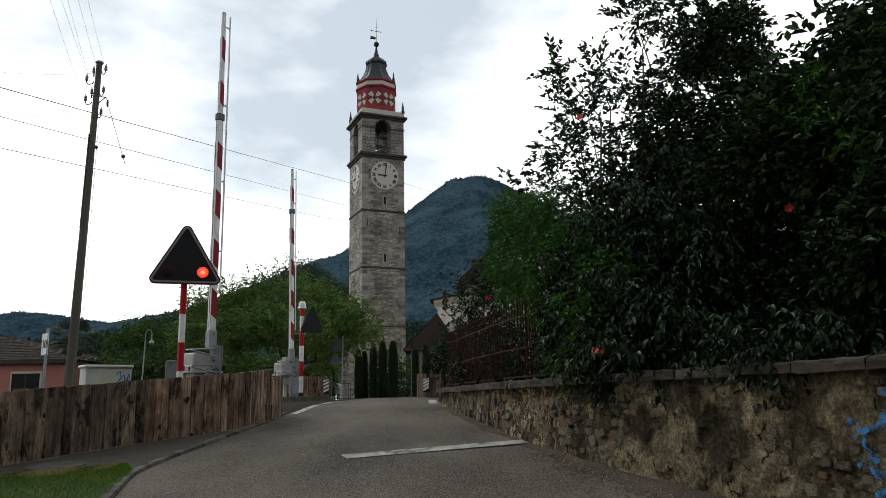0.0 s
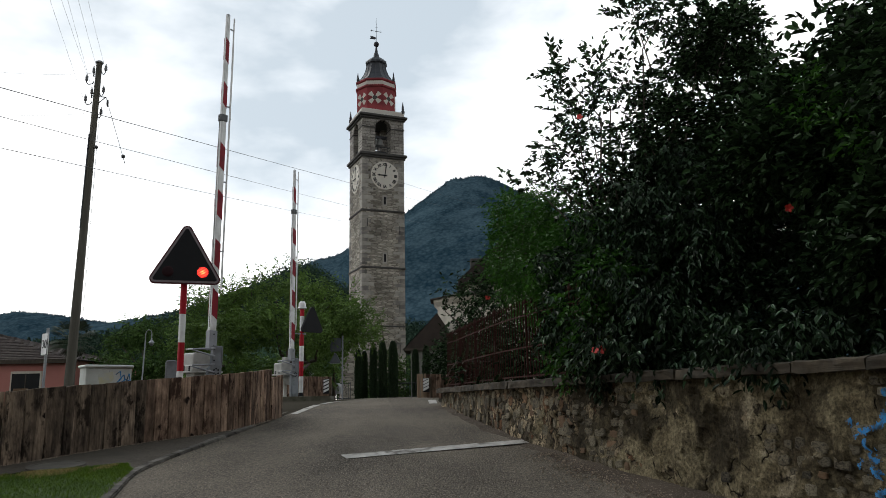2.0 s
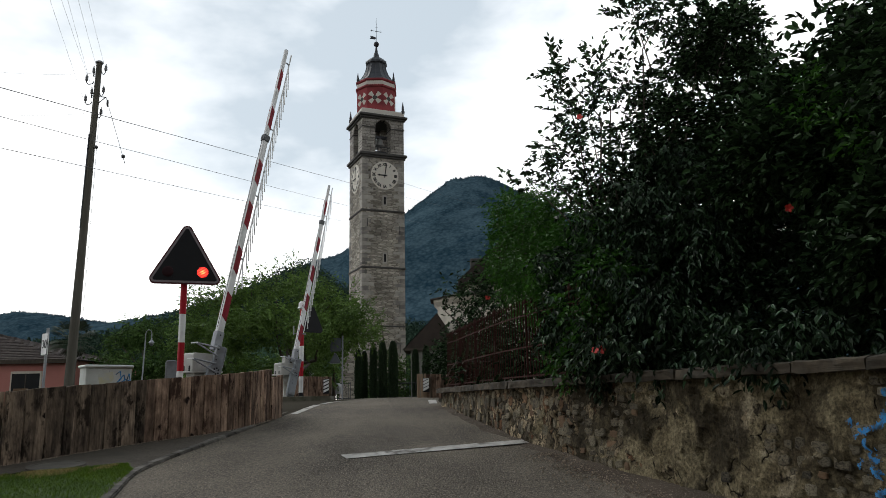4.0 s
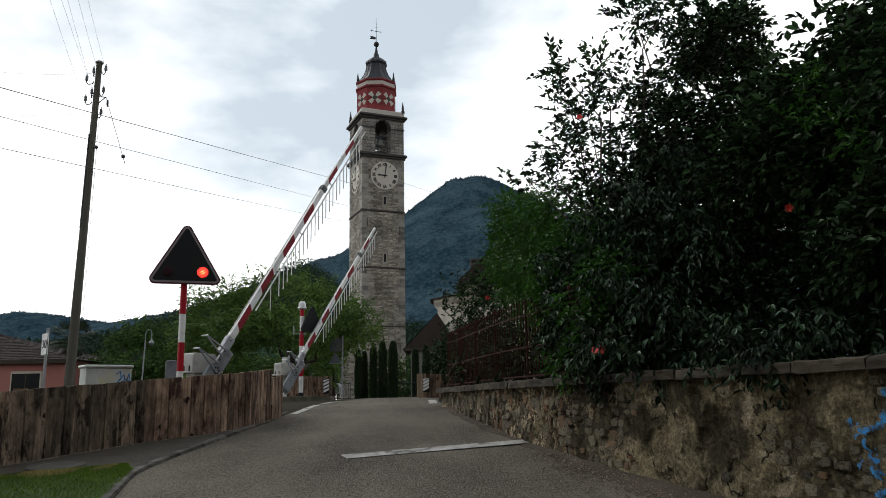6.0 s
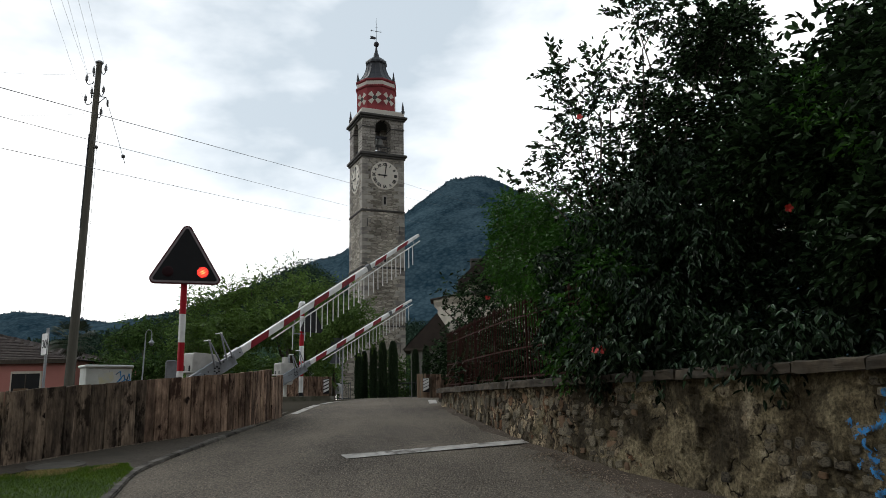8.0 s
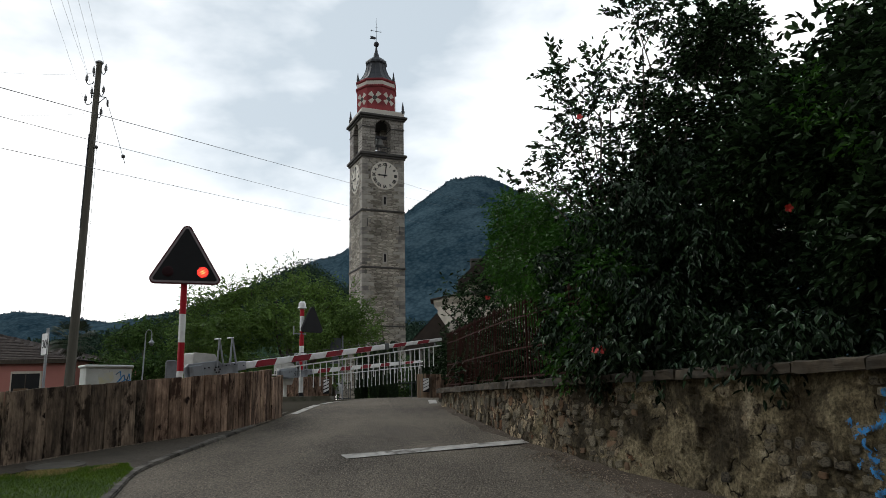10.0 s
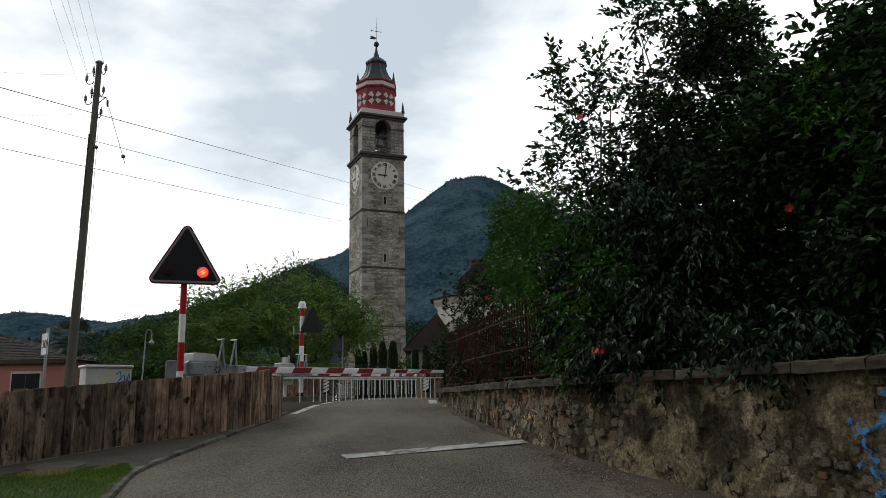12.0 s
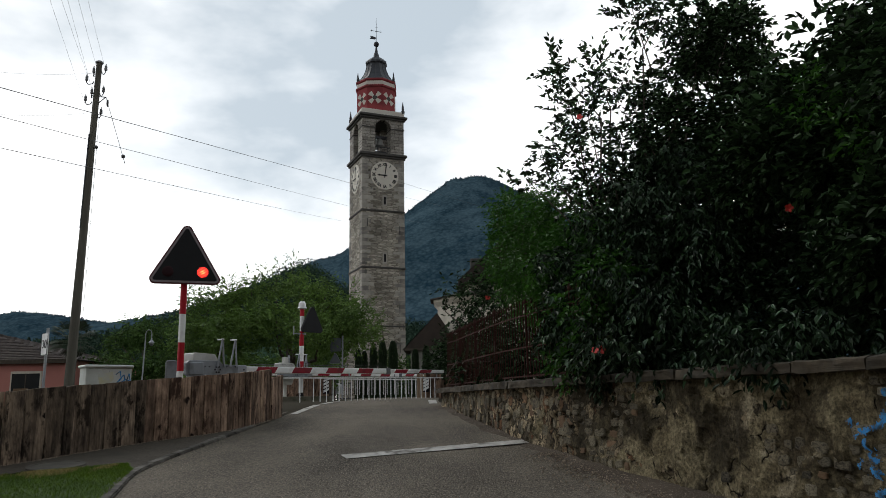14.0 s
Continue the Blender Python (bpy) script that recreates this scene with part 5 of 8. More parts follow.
# ------------------------------------------------------------------ crossing signals
def rounded_triangle(w, h, r, k=6):
    """Outline of a triangle standing on its side, base at z 0, with rounded corners."""
    pts = [Vector((-w / 2, 0)), Vector((w / 2, 0)), Vector((0, h))]
    out = []
    for i in range(3):
        p, a, b = pts[i], pts[i - 1], pts[(i + 1) % 3]
        da, db = (a - p).normalized(), (b - p).normalized()
        ang = da.angle(db)
        bis = (da + db).normalized()
        c = p + bis * (r / math.sin(ang / 2))
        s = p + da * (r / math.tan(ang / 2)) - c
        e = p + db * (r / math.tan(ang / 2)) - c
        t0, t1 = math.atan2(s.y, s.x), math.atan2(e.y, e.x)
        while t1 < t0:
            t1 += 2 * math.pi
        for j in range(k + 1):
            g = t0 + (t1 - t0) * j / k
            out.append((c.x + r * math.cos(g), c.y + r * math.sin(g)))
    return out


def striped_post(t, x, y, z0, z1, r, bands):
    """Post with painted bands: bands are (z, material name) from the foot up."""
    for (za, ma), (zb, _) in zip(bands, bands[1:] + [(z1, "")]):
        part("post_band", rod(bmesh.new(), (x, y, za), (x, y, zb), r, r, 16), M[ma], t, {"red_paint": "red band", "white_paint": "white band", "black": "black foot"}[ma], smooth=False)


def build_signal():
    y = 13.4
    t = thing("crossing_signal", pose(-4.60, y, gz(y), 0, 0, 19), "black triangular flashing light signal on a red and white post", "signal")
    z0 = 3.42 - gz(y)
    striped_post(t, -0.01, 0.075, 0, z0 + 0.3, 0.057, [(0, "black"), (0.2, "white_paint"), (0.38, "red_paint"), (0.62, "white_paint"), (1.06, "red_paint"), (1.56, "white_paint"), (2.06, "red_paint")])
    w, h = 1.33, 1.15
    part("board", prism(bmesh.new(), rounded_triangle(w, h, 0.09), -0.03, 0.03, pose(0, 0, z0)), M["edge_red"], t, "dark red board edge")
    for nm, inset, yy, material, lab in (("border", 0.022, -0.034, "border", "pale grey reflective border"), ("face", 0.058, -0.038, "black", "black face")):
        part(nm, prism(bmesh.new(), rounded_triangle(w - inset * 3.46, h - inset * 3.0, max(0.03, 0.09 - inset)), yy, -0.028, pose(0, 0, z0 + inset)), M[material], t, lab)
    part("clamp", box(bmesh.new(), (0, 0.07, z0 + 0.25), (0.2, 0.15, 0.07), bevel=0.006), M["galv"], t)
    lamps = []
    for x in (-0.295, 0.295):
        zz = z0 + 0.215
        part("lamp_rim", lathe(bmesh.new(), [(0.118, 0.0), (0.118, 0.004), (0.114, 0.006)], 28, pose(x, -0.037, zz, 90)), M["black"], t)
        # added six-sided drum to imitate flashing: lens on each side, fully lit to unlit
        drum = part("flash_drum", lathe(bmesh.new(), [(0.2, -0.112), (0.2, 0.112)], 6), M["black"], t, "added turning drum that imitates the lamp flashing")
        for k, lens in enumerate(("lamp_full", "lamp_half", "lamp_low", "lamp_off", "lamp_off", "lamp_half")):
            bm = lathe(bmesh.new(), [(0.098, 0.0), (0.096, 0.006), (0.075, 0.013), (0.04, 0.017), (0.005, 0.018)], 28)
            part("lens", bm, M[lens], drum, "red ribbed lens", at=Matrix.Rotation(radians(60 * k), 4, "Z") @ Matrix.Translation((0, -0.174, 0)) @ pose(0, 0, 0, 90))
        lamps.append((drum, Vector((x, 0.135, zz))))
    t2 = thing("crossing_signal", pose(-4.82, 25.8, gz(25.8), 0, 0, 0), "dark back of a triangular signal on a red and white post", "signal")
    striped_post(t2, 0, 0, 0, 3.03, 0.075, [(0, "black"), (0.23, "white_paint"), (0.76, "red_paint"), (1.26, "white_paint"), (1.77, "red_paint"), (2.27, "white_paint"), (2.78, "red_paint")])
    part("cap", lathe(bmesh.new(), [(0.10, 3.01), (0.17, 3.05), (0.13, 3.09), (0.12, 3.22), (0.07, 3.28)], 14), M["white_paint"], t2, "white cap")
    part("board", prism(bmesh.new(), rounded_triangle(1.0, 0.98, 0.1), 0.10, 0.18, pose(0.42, 0.0, 2.23, 0, 0, 48)), M["black"], t2, "black back of the board")
    part("bracket", box(bmesh.new(), (0, 0.03, 2.18), (0.24, 0.2, 0.05), bevel=0.006), M["galv"], t2)
    part("side_arm", rod(bmesh.new(), (-0.28, 0.02, 2.15), (-0.28, 0.02, 2.45), 0.02, 0.02, 8), M["galv"], t2)
    part("side_arm", rod(bmesh.new(), (-0.28, 0.02, 2.2), (0, 0.02, 2.2), 0.014, 0.014, 8), M["galv"], t2)
    return lamps


# ------------------------------------------------------------------ bell tower
def build_tower():
    yaw = 23.0
    cx, cy = -8.13 + 2.28 * (math.cos(radians(yaw)) - math.sin(radians(yaw))), 75 + 2.28 * (math.cos(radians(yaw)) + math.sin(radians(yaw)))
    base = gz(70)
    t = thing("bell_tower", pose(cx, cy, base, 0, 0, yaw), "tall grey stone church bell tower with a red octagon top", "bell tower")
    W = 2.28

    def z(v):
        return v - base
    for a, b in ((base, 8.7), (8.7, 14.6), (14.6, 20.5), (20.5, 26.4)):
        bm = box(bmesh.new(), (0, 0, z((a + b) / 2)), (2 * W, 2 * W, b - a))
        ob = part("shaft", bm, M["tower"], t)
        uv_walls(ob.data)
    for v, o, hh in ((8.7, 0.07, 0.16), (14.6, 0.09, 0.2), (20.5, 0.09, 0.2), (26.5, 0.28, 0.28), (30.72, 0.34, 0.25)):
        bm = box(bmesh.new(), (0, 0, z(v)), (2 * W + 2 * o, 2 * W + 2 * o, hh), bevel=0.04)
        if o > 0.2:
            box(bm, (0, 0, z(v) - hh * 0.9), (2 * W + o, 2 * W + o, hh * 0.8), bevel=0.03)
        part("ledge", bm, M["ledge"], t, "dark projecting stone ledge")
    # belfry: four corner piers, arched openings
    zb, zt = z(26.58), z(30.48)
    pier = 1.42
    for sx in (-1, 1):
        for sy in (-1, 1):
            ob = part("pier", box(bmesh.new(), (sx * (W - pier / 2 + 0.0), sy * (W - pier / 2 + 0.0), (zb + zt) / 2), (pier, pier, zt - zb)), M["belfry"], t)
            uv_walls(ob.data)
            part("impost", box(bmesh.new(), (sx * (W - pier / 2), sy * (W - pier / 2), zb + 2.85), (pier + 0.12, pier + 0.12, 0.14), bevel=0.02), M["ledge"], t)
    r = W - pier
    for k in range(4):
        out = [(-r, zt - zb)]
        out += [(-r, 2.9)] + [(r * math.cos(math.pi - math.pi * j / 10), 2.9 + r * math.sin(math.pi - math.pi * j / 10)) for j in range(1, 10)] + [(r, 2.9), (r, zt - zb)]
        bm = prism(bmesh.new(), out, -W + 0.003, -W + 0.6, pose(0, 0, zb, 0, 0, 90 * k))
        ob = part("arch", bm, M["belfry"], t)
        uv_walls(ob.data)
        bm = bmesh.new()
        tube(bm, [Matrix.Rotation(radians(90 * k), 3, "Z") @ Vector((x, -W + 0.3, zb + 0.85)) for x in (-r, r)], 0.05, 6)
        for x in (-0.55, -0.2, 0.2, 0.55):
            tube(bm, [Matrix.Rotation(radians(90 * k), 3, "Z") @ Vector((x, -W + 0.3, zb + q)) for q in (0, 0.85)], 0.03, 5)
        part("railing", bm, M["lead"], t)
    part("belfry_floor", box(bmesh.new(), (0, 0, zb - 0.05), (2 * W - 0.1, 2 * W - 0.1, 0.3)), M["ledge"], t)
    part("belfry_roof", box(bmesh.new(), (0, 0, zt + 0.08), (2 * W - 0.02, 2 * W - 0.02, 0.2)), M["belfry"], t)
    bell = [(0.50, 0), (0.47, 0.08), (0.36, 0.3), (0.30, 0.6), (0.24, 0.8), (0.08, 0.88)]
    part("bell", lathe(bmesh.new(), bell, 18, pose(0.05, -1.0, zb + 1.25)), M["bell"], t, "pale bronze bell", smooth=True)
    part("bell_yoke", box(bmesh.new(), (0.05, -1.0, zb + 2.25), (1.5, 0.25, 0.3), bevel=0.03), M["lead"], t)
    part("bell", lathe(bmesh.new(), [(q * 1.2, zz * 1.2) for q, zz in bell], 18, pose(0, 0.7, zb + 1.6)), M["bell"], t, "pale bronze bell", smooth=True)
    part("bell_frame", box(box(bmesh.new(), (0.05, -1.0, zb + 0.6), (1.3, 0.2, 0.2)), (-0.6, -1.0, zb + 1.4), (0.14, 0.2, 1.8)), M["lead"], t)
    # pale plinth band and red octagon
    part("plinth", box(bmesh.new(), (0, 0, z(31.14)), (2 * W + 0.12, 2 * W + 0.12, 0.6), bevel=0.04), M["pale_trim"], t, "pale plinth under the octagon")
    ap = 2.0
    R8 = ap / math.cos(math.pi / 8)
    ph = 0.0
    part("octagon", lathe(bmesh.new(), [(R8, z(31.2)), (R8, z(34.1))], 8, phase=ph), M["red_wash"], t, "red rendered octagon drum")
    part("cornice", lathe(bmesh.new(), [(R8 * 1.0, z(34.1)), (R8 * 1.07, z(34.2)), (R8 * 1.07, z(34.35)), (R8 * 1.0, z(34.4))], 8, phase=ph), M["red_wash"], t)
    part("cornice_band", lathe(bmesh.new(), [(R8 * 1.0, z(34.4)), (R8 * 1.01, z(34.42)), (R8 * 1.01, z(34.82)), (R8 * 1.0, z(34.84))], 8, phase=ph), M["pale_trim"], t, "pale band")
    part("cornice", lathe(bmesh.new(), [(R8 * 0.99, z(34.8)), (R8 * 1.06, z(34.95)), (R8 * 1.06, z(35.1)), (R8 * 0.9, z(35.2))], 8, phase=ph), M["red_wash"], t)
    # quatrefoils on each side: four pale diamonds, a dark disc painting the hole's shade
    for k in range(8):
        m = pose(0, 0, 0, 0, 0, 22.5 + 45 * k) @ Matrix.Translation((0, -ap - 0.004, z(32.93)))
        part("oculus", rod(bmesh.new(), m @ Vector((0, 0.05, 0)), m @ Vector((0, -0.03, 0)), 0.25, 0.25, 14), M["ledge"], t, "dark disc painted as a shaded round opening")
        for j in range(4):
            mm = m @ Matrix.Rotation(radians(45 + 90 * j), 4, "Y")
            part("diamond", prism(bmesh.new(), [(0.2, -0.12), (0.74, -0.27), (0.76, 0), (0.74, 0.27), (0.2, 0.12)], -0.03, 0.02, mm), M["pale_trim"], t, "pale stone wedge")
    # bell-shaped roof, ball, vane and cross
    prof = [(R8 * 1.0, 35.15), (1.86, 35.4), (1.5, 35.95), (1.25, 36.5), (1.12, 37.0), (1.08, 37.35), (1.2, 37.5), (1.18, 37.7), (0.85, 38.05), (0.5, 38.3), (0.32, 38.45), (0.3, 38.65), (0.2, 38.9), (0.12, 39.4), (0.08, 39.7)]
    part("roof", lathe(bmesh.new(), [(r_, z(v)) for r_, v in prof], 8, phase=ph), M["lead"], t, "dark metal bell-shaped roof")
    for k in range(16):
        g = ph + math.pi * k / 8
        f = 1.0 if k % 2 == 0 else math.cos(math.pi / 8)
        part("roof_seam", tube(bmesh.new(), [(r_ * f * math.cos(g), r_ * f * math.sin(g), z(v)) for r_, v in prof[:8]], 0.035, 5), M["lead"], t)
    bm = bmesh.new()
    bmesh.ops.create_uvsphere(bm, u_segments=16, v_segments=10, radius=0.30, matrix=Matrix.Translation((0, 0, z(39.95))))
    part("ball", bm, M["lead"], t, smooth=True)
    bm = bmesh.new()
    rod(bm, (0, 0, z(40.1)), (0, 0, z(43.1)), 0.035, 0.02, 8)
    rod(bm, (-0.55, 0, z(41.5)), (0.55, 0, z(41.5)), 0.03, 0.03, 8)
    for x, zz in ((-0.55, 41.5), (0.55, 41.5), (0, 42.0)):
        for dx, dz in ((0, 0.14), (0, -0.14), (0.14, 0), (-0.14, 0)):
            rod(bm, (x, 0, z(zz)), (x + dx, 0, z(zz) + dz), 0.03, 0.012, 6)
    part("cross", bm, M["lead"], t, "wrought iron cross")
    part("vane", prism(bmesh.new(), [(-0.75, z(40.5)), (-0.2, z(40.5)), (0, z(40.6)), (0, z(40.75)), (-0.3, z(40.82)), (-0.75, z(40.85)), (-0.6, z(40.72))], -0.02, 0.02), M["lead"], t)
    # corner spikes
    spots = [((W - 0.05) * sx, (W - 0.05) * sy, 31.3) for sx, sy in ((1, 1), (-1, 1), (1, -1))]
    spots += [(2.08 * math.cos(radians(g)), 2.08 * math.sin(radians(g)), 34.9) for g in (-45, 0, 135, 180)]
    for pin_x, pin_y, zz in spots:
        part("pinnacle", lathe(bmesh.new(), [(0.2, z(zz)), (0.2, z(zz) + 0.3), (0.12, z(zz) + 0.4), (0.15, z(zz) + 0.5), (0.02, z(zz) + 1.35)], 8, Matrix.Translation((pin_x, pin_y, 0))), M["lead"], t)
    # clock dials with Roman numerals on two sides
    font_words = ["XII", "I", "II", "III", "IIII", "V", "VI", "VII", "VIII", "IX", "X", "XI"]
    for k, kx in ((0, 0.15), (-1, 0.0)):
        m = pose(0, 0, 0, 0, 0, 90 * k) @ Matrix.Translation((kx, -W - 0.01, z(24.28)))
        dial = part("clock_dial", lathe(bmesh.new(), [(1.5, -0.04), (1.5, 0.03), (1.42, 0.05), (0.01, 0.05)], 40, m @ pose(0, 0, 0, 90)), M["dial"], t, "cream painted clock dial with black numerals")
        for i, word in enumerate(font_words):
            cu = bpy.data.curves.new("numeral", "FONT")
            cu.body, cu.size, cu.extrude, cu.align_x, cu.align_y = word, 0.42, 0.006, "CENTER", "CENTER"
            cu.offset = 0.02
            cu.materials.append(M["black"])
            ob = new("numeral", cu)
            ob.parent = dial
            g = radians(30 * i)
            ob.matrix_basis = m @ Matrix.Translation((1.16 * math.sin(g), -0.062, 1.16 * math.cos(g))) @ Matrix.Rotation(g, 4, "Y") @ pose(0, 0, 0, 90)
        for ln, g, w in ((1.12, 8, 0.05), (0.8, 271, 0.075)):
            bm = prism(bmesh.new(), [(-w, -0.25), (w, -0.25), (w * 0.8, ln * 0.7), (w * 1.6, ln * 0.78), (0, ln), (-w * 1.6, ln * 0.78), (-w * 0.8, ln * 0.7)], -0.09, -0.075, m @ Matrix.Rotation(radians(g), 4, "Y"))
            part("clock_pointer", bm, M["black"], dial)
    # slit windows
    for kx, v, w, hh in ((0.15, 21.6, 0.11, 0.8), (0.15, 15.6, 0.11, 0.8)):
        part("slit_frame", box(bmesh.new(), (kx, -W, z(v)), (0.5, 0.06, hh + 0.35), bevel=0.02), M["quoin"], t)
        part("slit_window", box(bmesh.new(), (kx, -W - 0.03, z(v)), (2 * w, 0.03, hh)), M["black"], t, "dark slit window")
    for kx, v in ((-1.7, 19.2), (1.75, 18.6), (-1.75, 11.0), (1.7, 10.6), (1.7, 6.5)):
        part("tie_anchor", box(bmesh.new(), (kx, -W - 0.02, z(v)), (0.06, 0.05, 0.8)), M["ledge"], t)
    # corner stones
    rng = random.Random(4)
    for k, (sx, sy) in enumerate(((-1, -1), (1, -1), (-1, 1))):
        v, i = base, 0
        while v < 26.1:
            hh = rng.uniform(0.32, 0.5)
            lx, ly = (1.05, 0.55) if i % 2 else (0.6, 0.95)
            lx, ly = lx * rng.uniform(0.85, 1.2), ly * rng.uniform(0.85, 1.2)
            if not any(abs(v + hh / 2 - q) < 0.3 for q in (8.7, 14.6, 20.5)):
                part("quoin", box(bmesh.new(), (sx * (W - lx / 2 + 0.012), sy * (W - ly / 2 + 0.012), z(v) + hh / 2), (lx, ly, hh - 0.03), bevel=0.012), M["quoin"], t)
            v += hh
            i += 1


# ------------------------------------------------------------------ leaves and trees
def leaf_mesh(name, base, ahead, side, length, width, material, fold=0.25, six=True):
    """One mesh of folded leaves: base points, unit directions ahead and to the side, lengths and widths."""
    up = np.cross(side, ahead)
    L, Wd = length[:, None], width[:, None]
    mid = lambda f, s, u: base + ahead * L * f + side * Wd * s + up * Wd * u
    if six:
        v = np.stack([base, mid(.3, .5, fold), mid(.65, .42, fold), mid(1, 0, -0.15), mid(.65, -.42, fold), mid(.3, -.5, fold)], 1)
        n = len(base)
        idx = np.arange(n)[:, None] * 6
        f = np.concatenate([idx + np.array([[0, 1, 2, 3]]), idx + np.array([[0, 3, 4, 5]])], 1).reshape(-1, 4)
    else:
        v = np.stack([base, mid(.5, .5, fold), mid(1, 0, 0), mid(.5, -.5, fold)], 1)
        idx = np.arange(len(base))[:, None] * 4
        f = np.concatenate([idx + np.array([[0, 1, 2]]), idx + np.array([[0, 2, 3]])], 1).reshape(-1, 3)
    me = bpy.data.meshes.new(name)
    me.from_pydata(v.reshape(-1, 3).tolist(), [], f.tolist())
    me.materials.append(material)
    return me


def unit(a):
    return a / np.maximum(np.linalg.norm(a, axis=1, keepdims=True), 1e-9)


def sprays(rng, clumps, per_m2, twig, leaves, size, droop=0.4, outward=1.0, shell=0.55, ratio=0.5, jitter=0.5, facing=0.0):
    """Leaf bases and directions for twigs spread in ellipsoid clumps (cx, cy, cz, rx, ry, rz)."""
    A, D, N = [], [], []
    for cx, cy, cz, rx, ry, rz in clumps:
        n = max(6, int(per_m2 * 4 * math.pi * ((rx * ry + ry * rz + rx * rz) / 3)))
        u = unit(rng.normal(0, 1, (n, 3)))
        rad = shell + (1 - shell) * rng.uniform(0, 1, (n, 1)) ** 0.6
        # uneven outline
        lump = 1 + 0.22 * np.sin(u[:, :1] * 5 + cx * 3) * np.sin(u[:, 1:2] * 6 + cy) + 0.16 * np.sin(u[:, 2:3] * 9 + cz * 2)
        A.append(np.array([[cx, cy, cz]]) + u * rad * lump * np.array([[rx, ry, rz]]))
        N.append(u)
        D.append(unit(u * outward + rng.normal(0, jitter, (n, 3)) + np.array([[0, 0, -droop]])))
    A, D, N = np.concatenate(A), np.concatenate(D), np.concatenate(N)
    ref = unit(np.cross(D, np.array([[0, 0, 1.0]])) + 1e-6)
    B, H, S = [], [], []
    for k in range(leaves):
        f = (k + 0.7) / leaves
        sg = 1 if k % 2 else -1
        tw = twig * rng.uniform(0.75, 1.25, (len(A), 1))
        p = A + D * tw * f + np.array([[0, 0, -0.35]]) * tw * f * f * droop
        h = unit(D * 0.55 + sg * ref * 0.85 + rng.normal(0, 0.28, A.shape) + np.array([[0, 0, -droop]]))
        if k == leaves - 1:
            h = unit(D + rng.normal(0, 0.2, A.shape))
        s = unit(np.cross(h, unit(rng.normal(0, 0.45, A.shape) + np.array([[0, 0, 1.0]]) + facing * N)))
        B.append(p), H.append(h), S.append(s)
    B, H, S = np.concatenate(B), np.concatenate(H), np.concatenate(S)
    L = size * rng.uniform(0.65, 1.25, len(B))
    return B, H, S, L, L * ratio * rng.uniform(0.8, 1.2, len(B))


def limbs(bm, start, ends, r, rng, seg=7):
    """Tapered crooked limbs from a start to several ends."""
    for e in ends:
        a, e = Vector(start), Vector(e)
        p, k = a, 5
        for j in range(1, k + 1):
            q = a.lerp(e, j / k) + Vector((rng.uniform(-1, 1), rng.uniform(-1, 1), rng.uniform(-.5, 1))) * (e - a).length * 0.075 * (j < k)
            rod(bm, p, q, r * (1 - 0.85 * (j - 1) / k), r * (1 - 0.85 * j / k), seg)
            p = q


def tree(name, x, y, clumps, leaf, label, category="tree", per_m2=9, twig=0.5, leaves=7, size=0.16, trunk=0.16, seed=1, droop=0.3, six=False, ratio=0.5, shell=0.6, kind="", z0=None, group="", twigs=()):
    rng, nr = random.Random(seed), np.random.default_rng(seed)
    base = gz(y) if z0 is None else z0
    boughs = []
    for cx, cy, cz, rx, ry, rz in clumps:
        boughs.append((cx, cy + 0.3, cz, rx * 0.75, ry * 0.6, rz * 0.72))
        for _ in range(8):
            u = Vector((rng.gauss(0, 1), rng.gauss(0, 1), rng.gauss(0.2, 1))).normalized()
            k = rng.uniform(0.3, 0.5)
            boughs.append((cx + u.x * rx * 0.8, cy + u.y * ry * 0.8, cz + u.z * rz * 0.8, rx * k, ry * k, rz * k * 0.7))
    t = thing(name, Matrix(), label, category, group, kind)
    lo = min(c[2] - c[5] for c in clumps)
    fork = (x, y, base + max(0.4, (lo - base) * 0.7 + 0.5))
    bm = bmesh.new()
    rod(bm, (x, y, base - 0.1), fork, trunk * 1.25, trunk * 0.85, 9)
    part("trunk", bm, M["bark"], t)
    bm = bmesh.new()
    limbs(bm, fork, [(c[0], c[1], c[2] + 0.4 * c[5]) for c in clumps], trunk * 0.55, rng)
    part("branching", bm, M["bark"], t)
    me = leaf_mesh("crown", *sprays(nr, boughs, per_m2, twig, leaves, size, droop, shell=shell, ratio=ratio, facing=1.6), M[leaf], six=six)
    ob = new("crown", me)
    ob.parent = t
    if twigs:
        for c in twigs:
            part("twig", rod(bmesh.new(), (c[0] + rng.uniform(-.3, .3), c[1], c[2] - 1.0), (c[0], c[1], c[2] + c[5]), 0.02, 0.006, 5), M["bark"], t)
        ob = new("outer_foliage", leaf_mesh("outer_foliage", *sprays(nr, twigs, 9, 0.38, 7, size, -0.2, shell=0.1, ratio=0.45), M[leaf], six=False))
        ob.parent = t
    return t


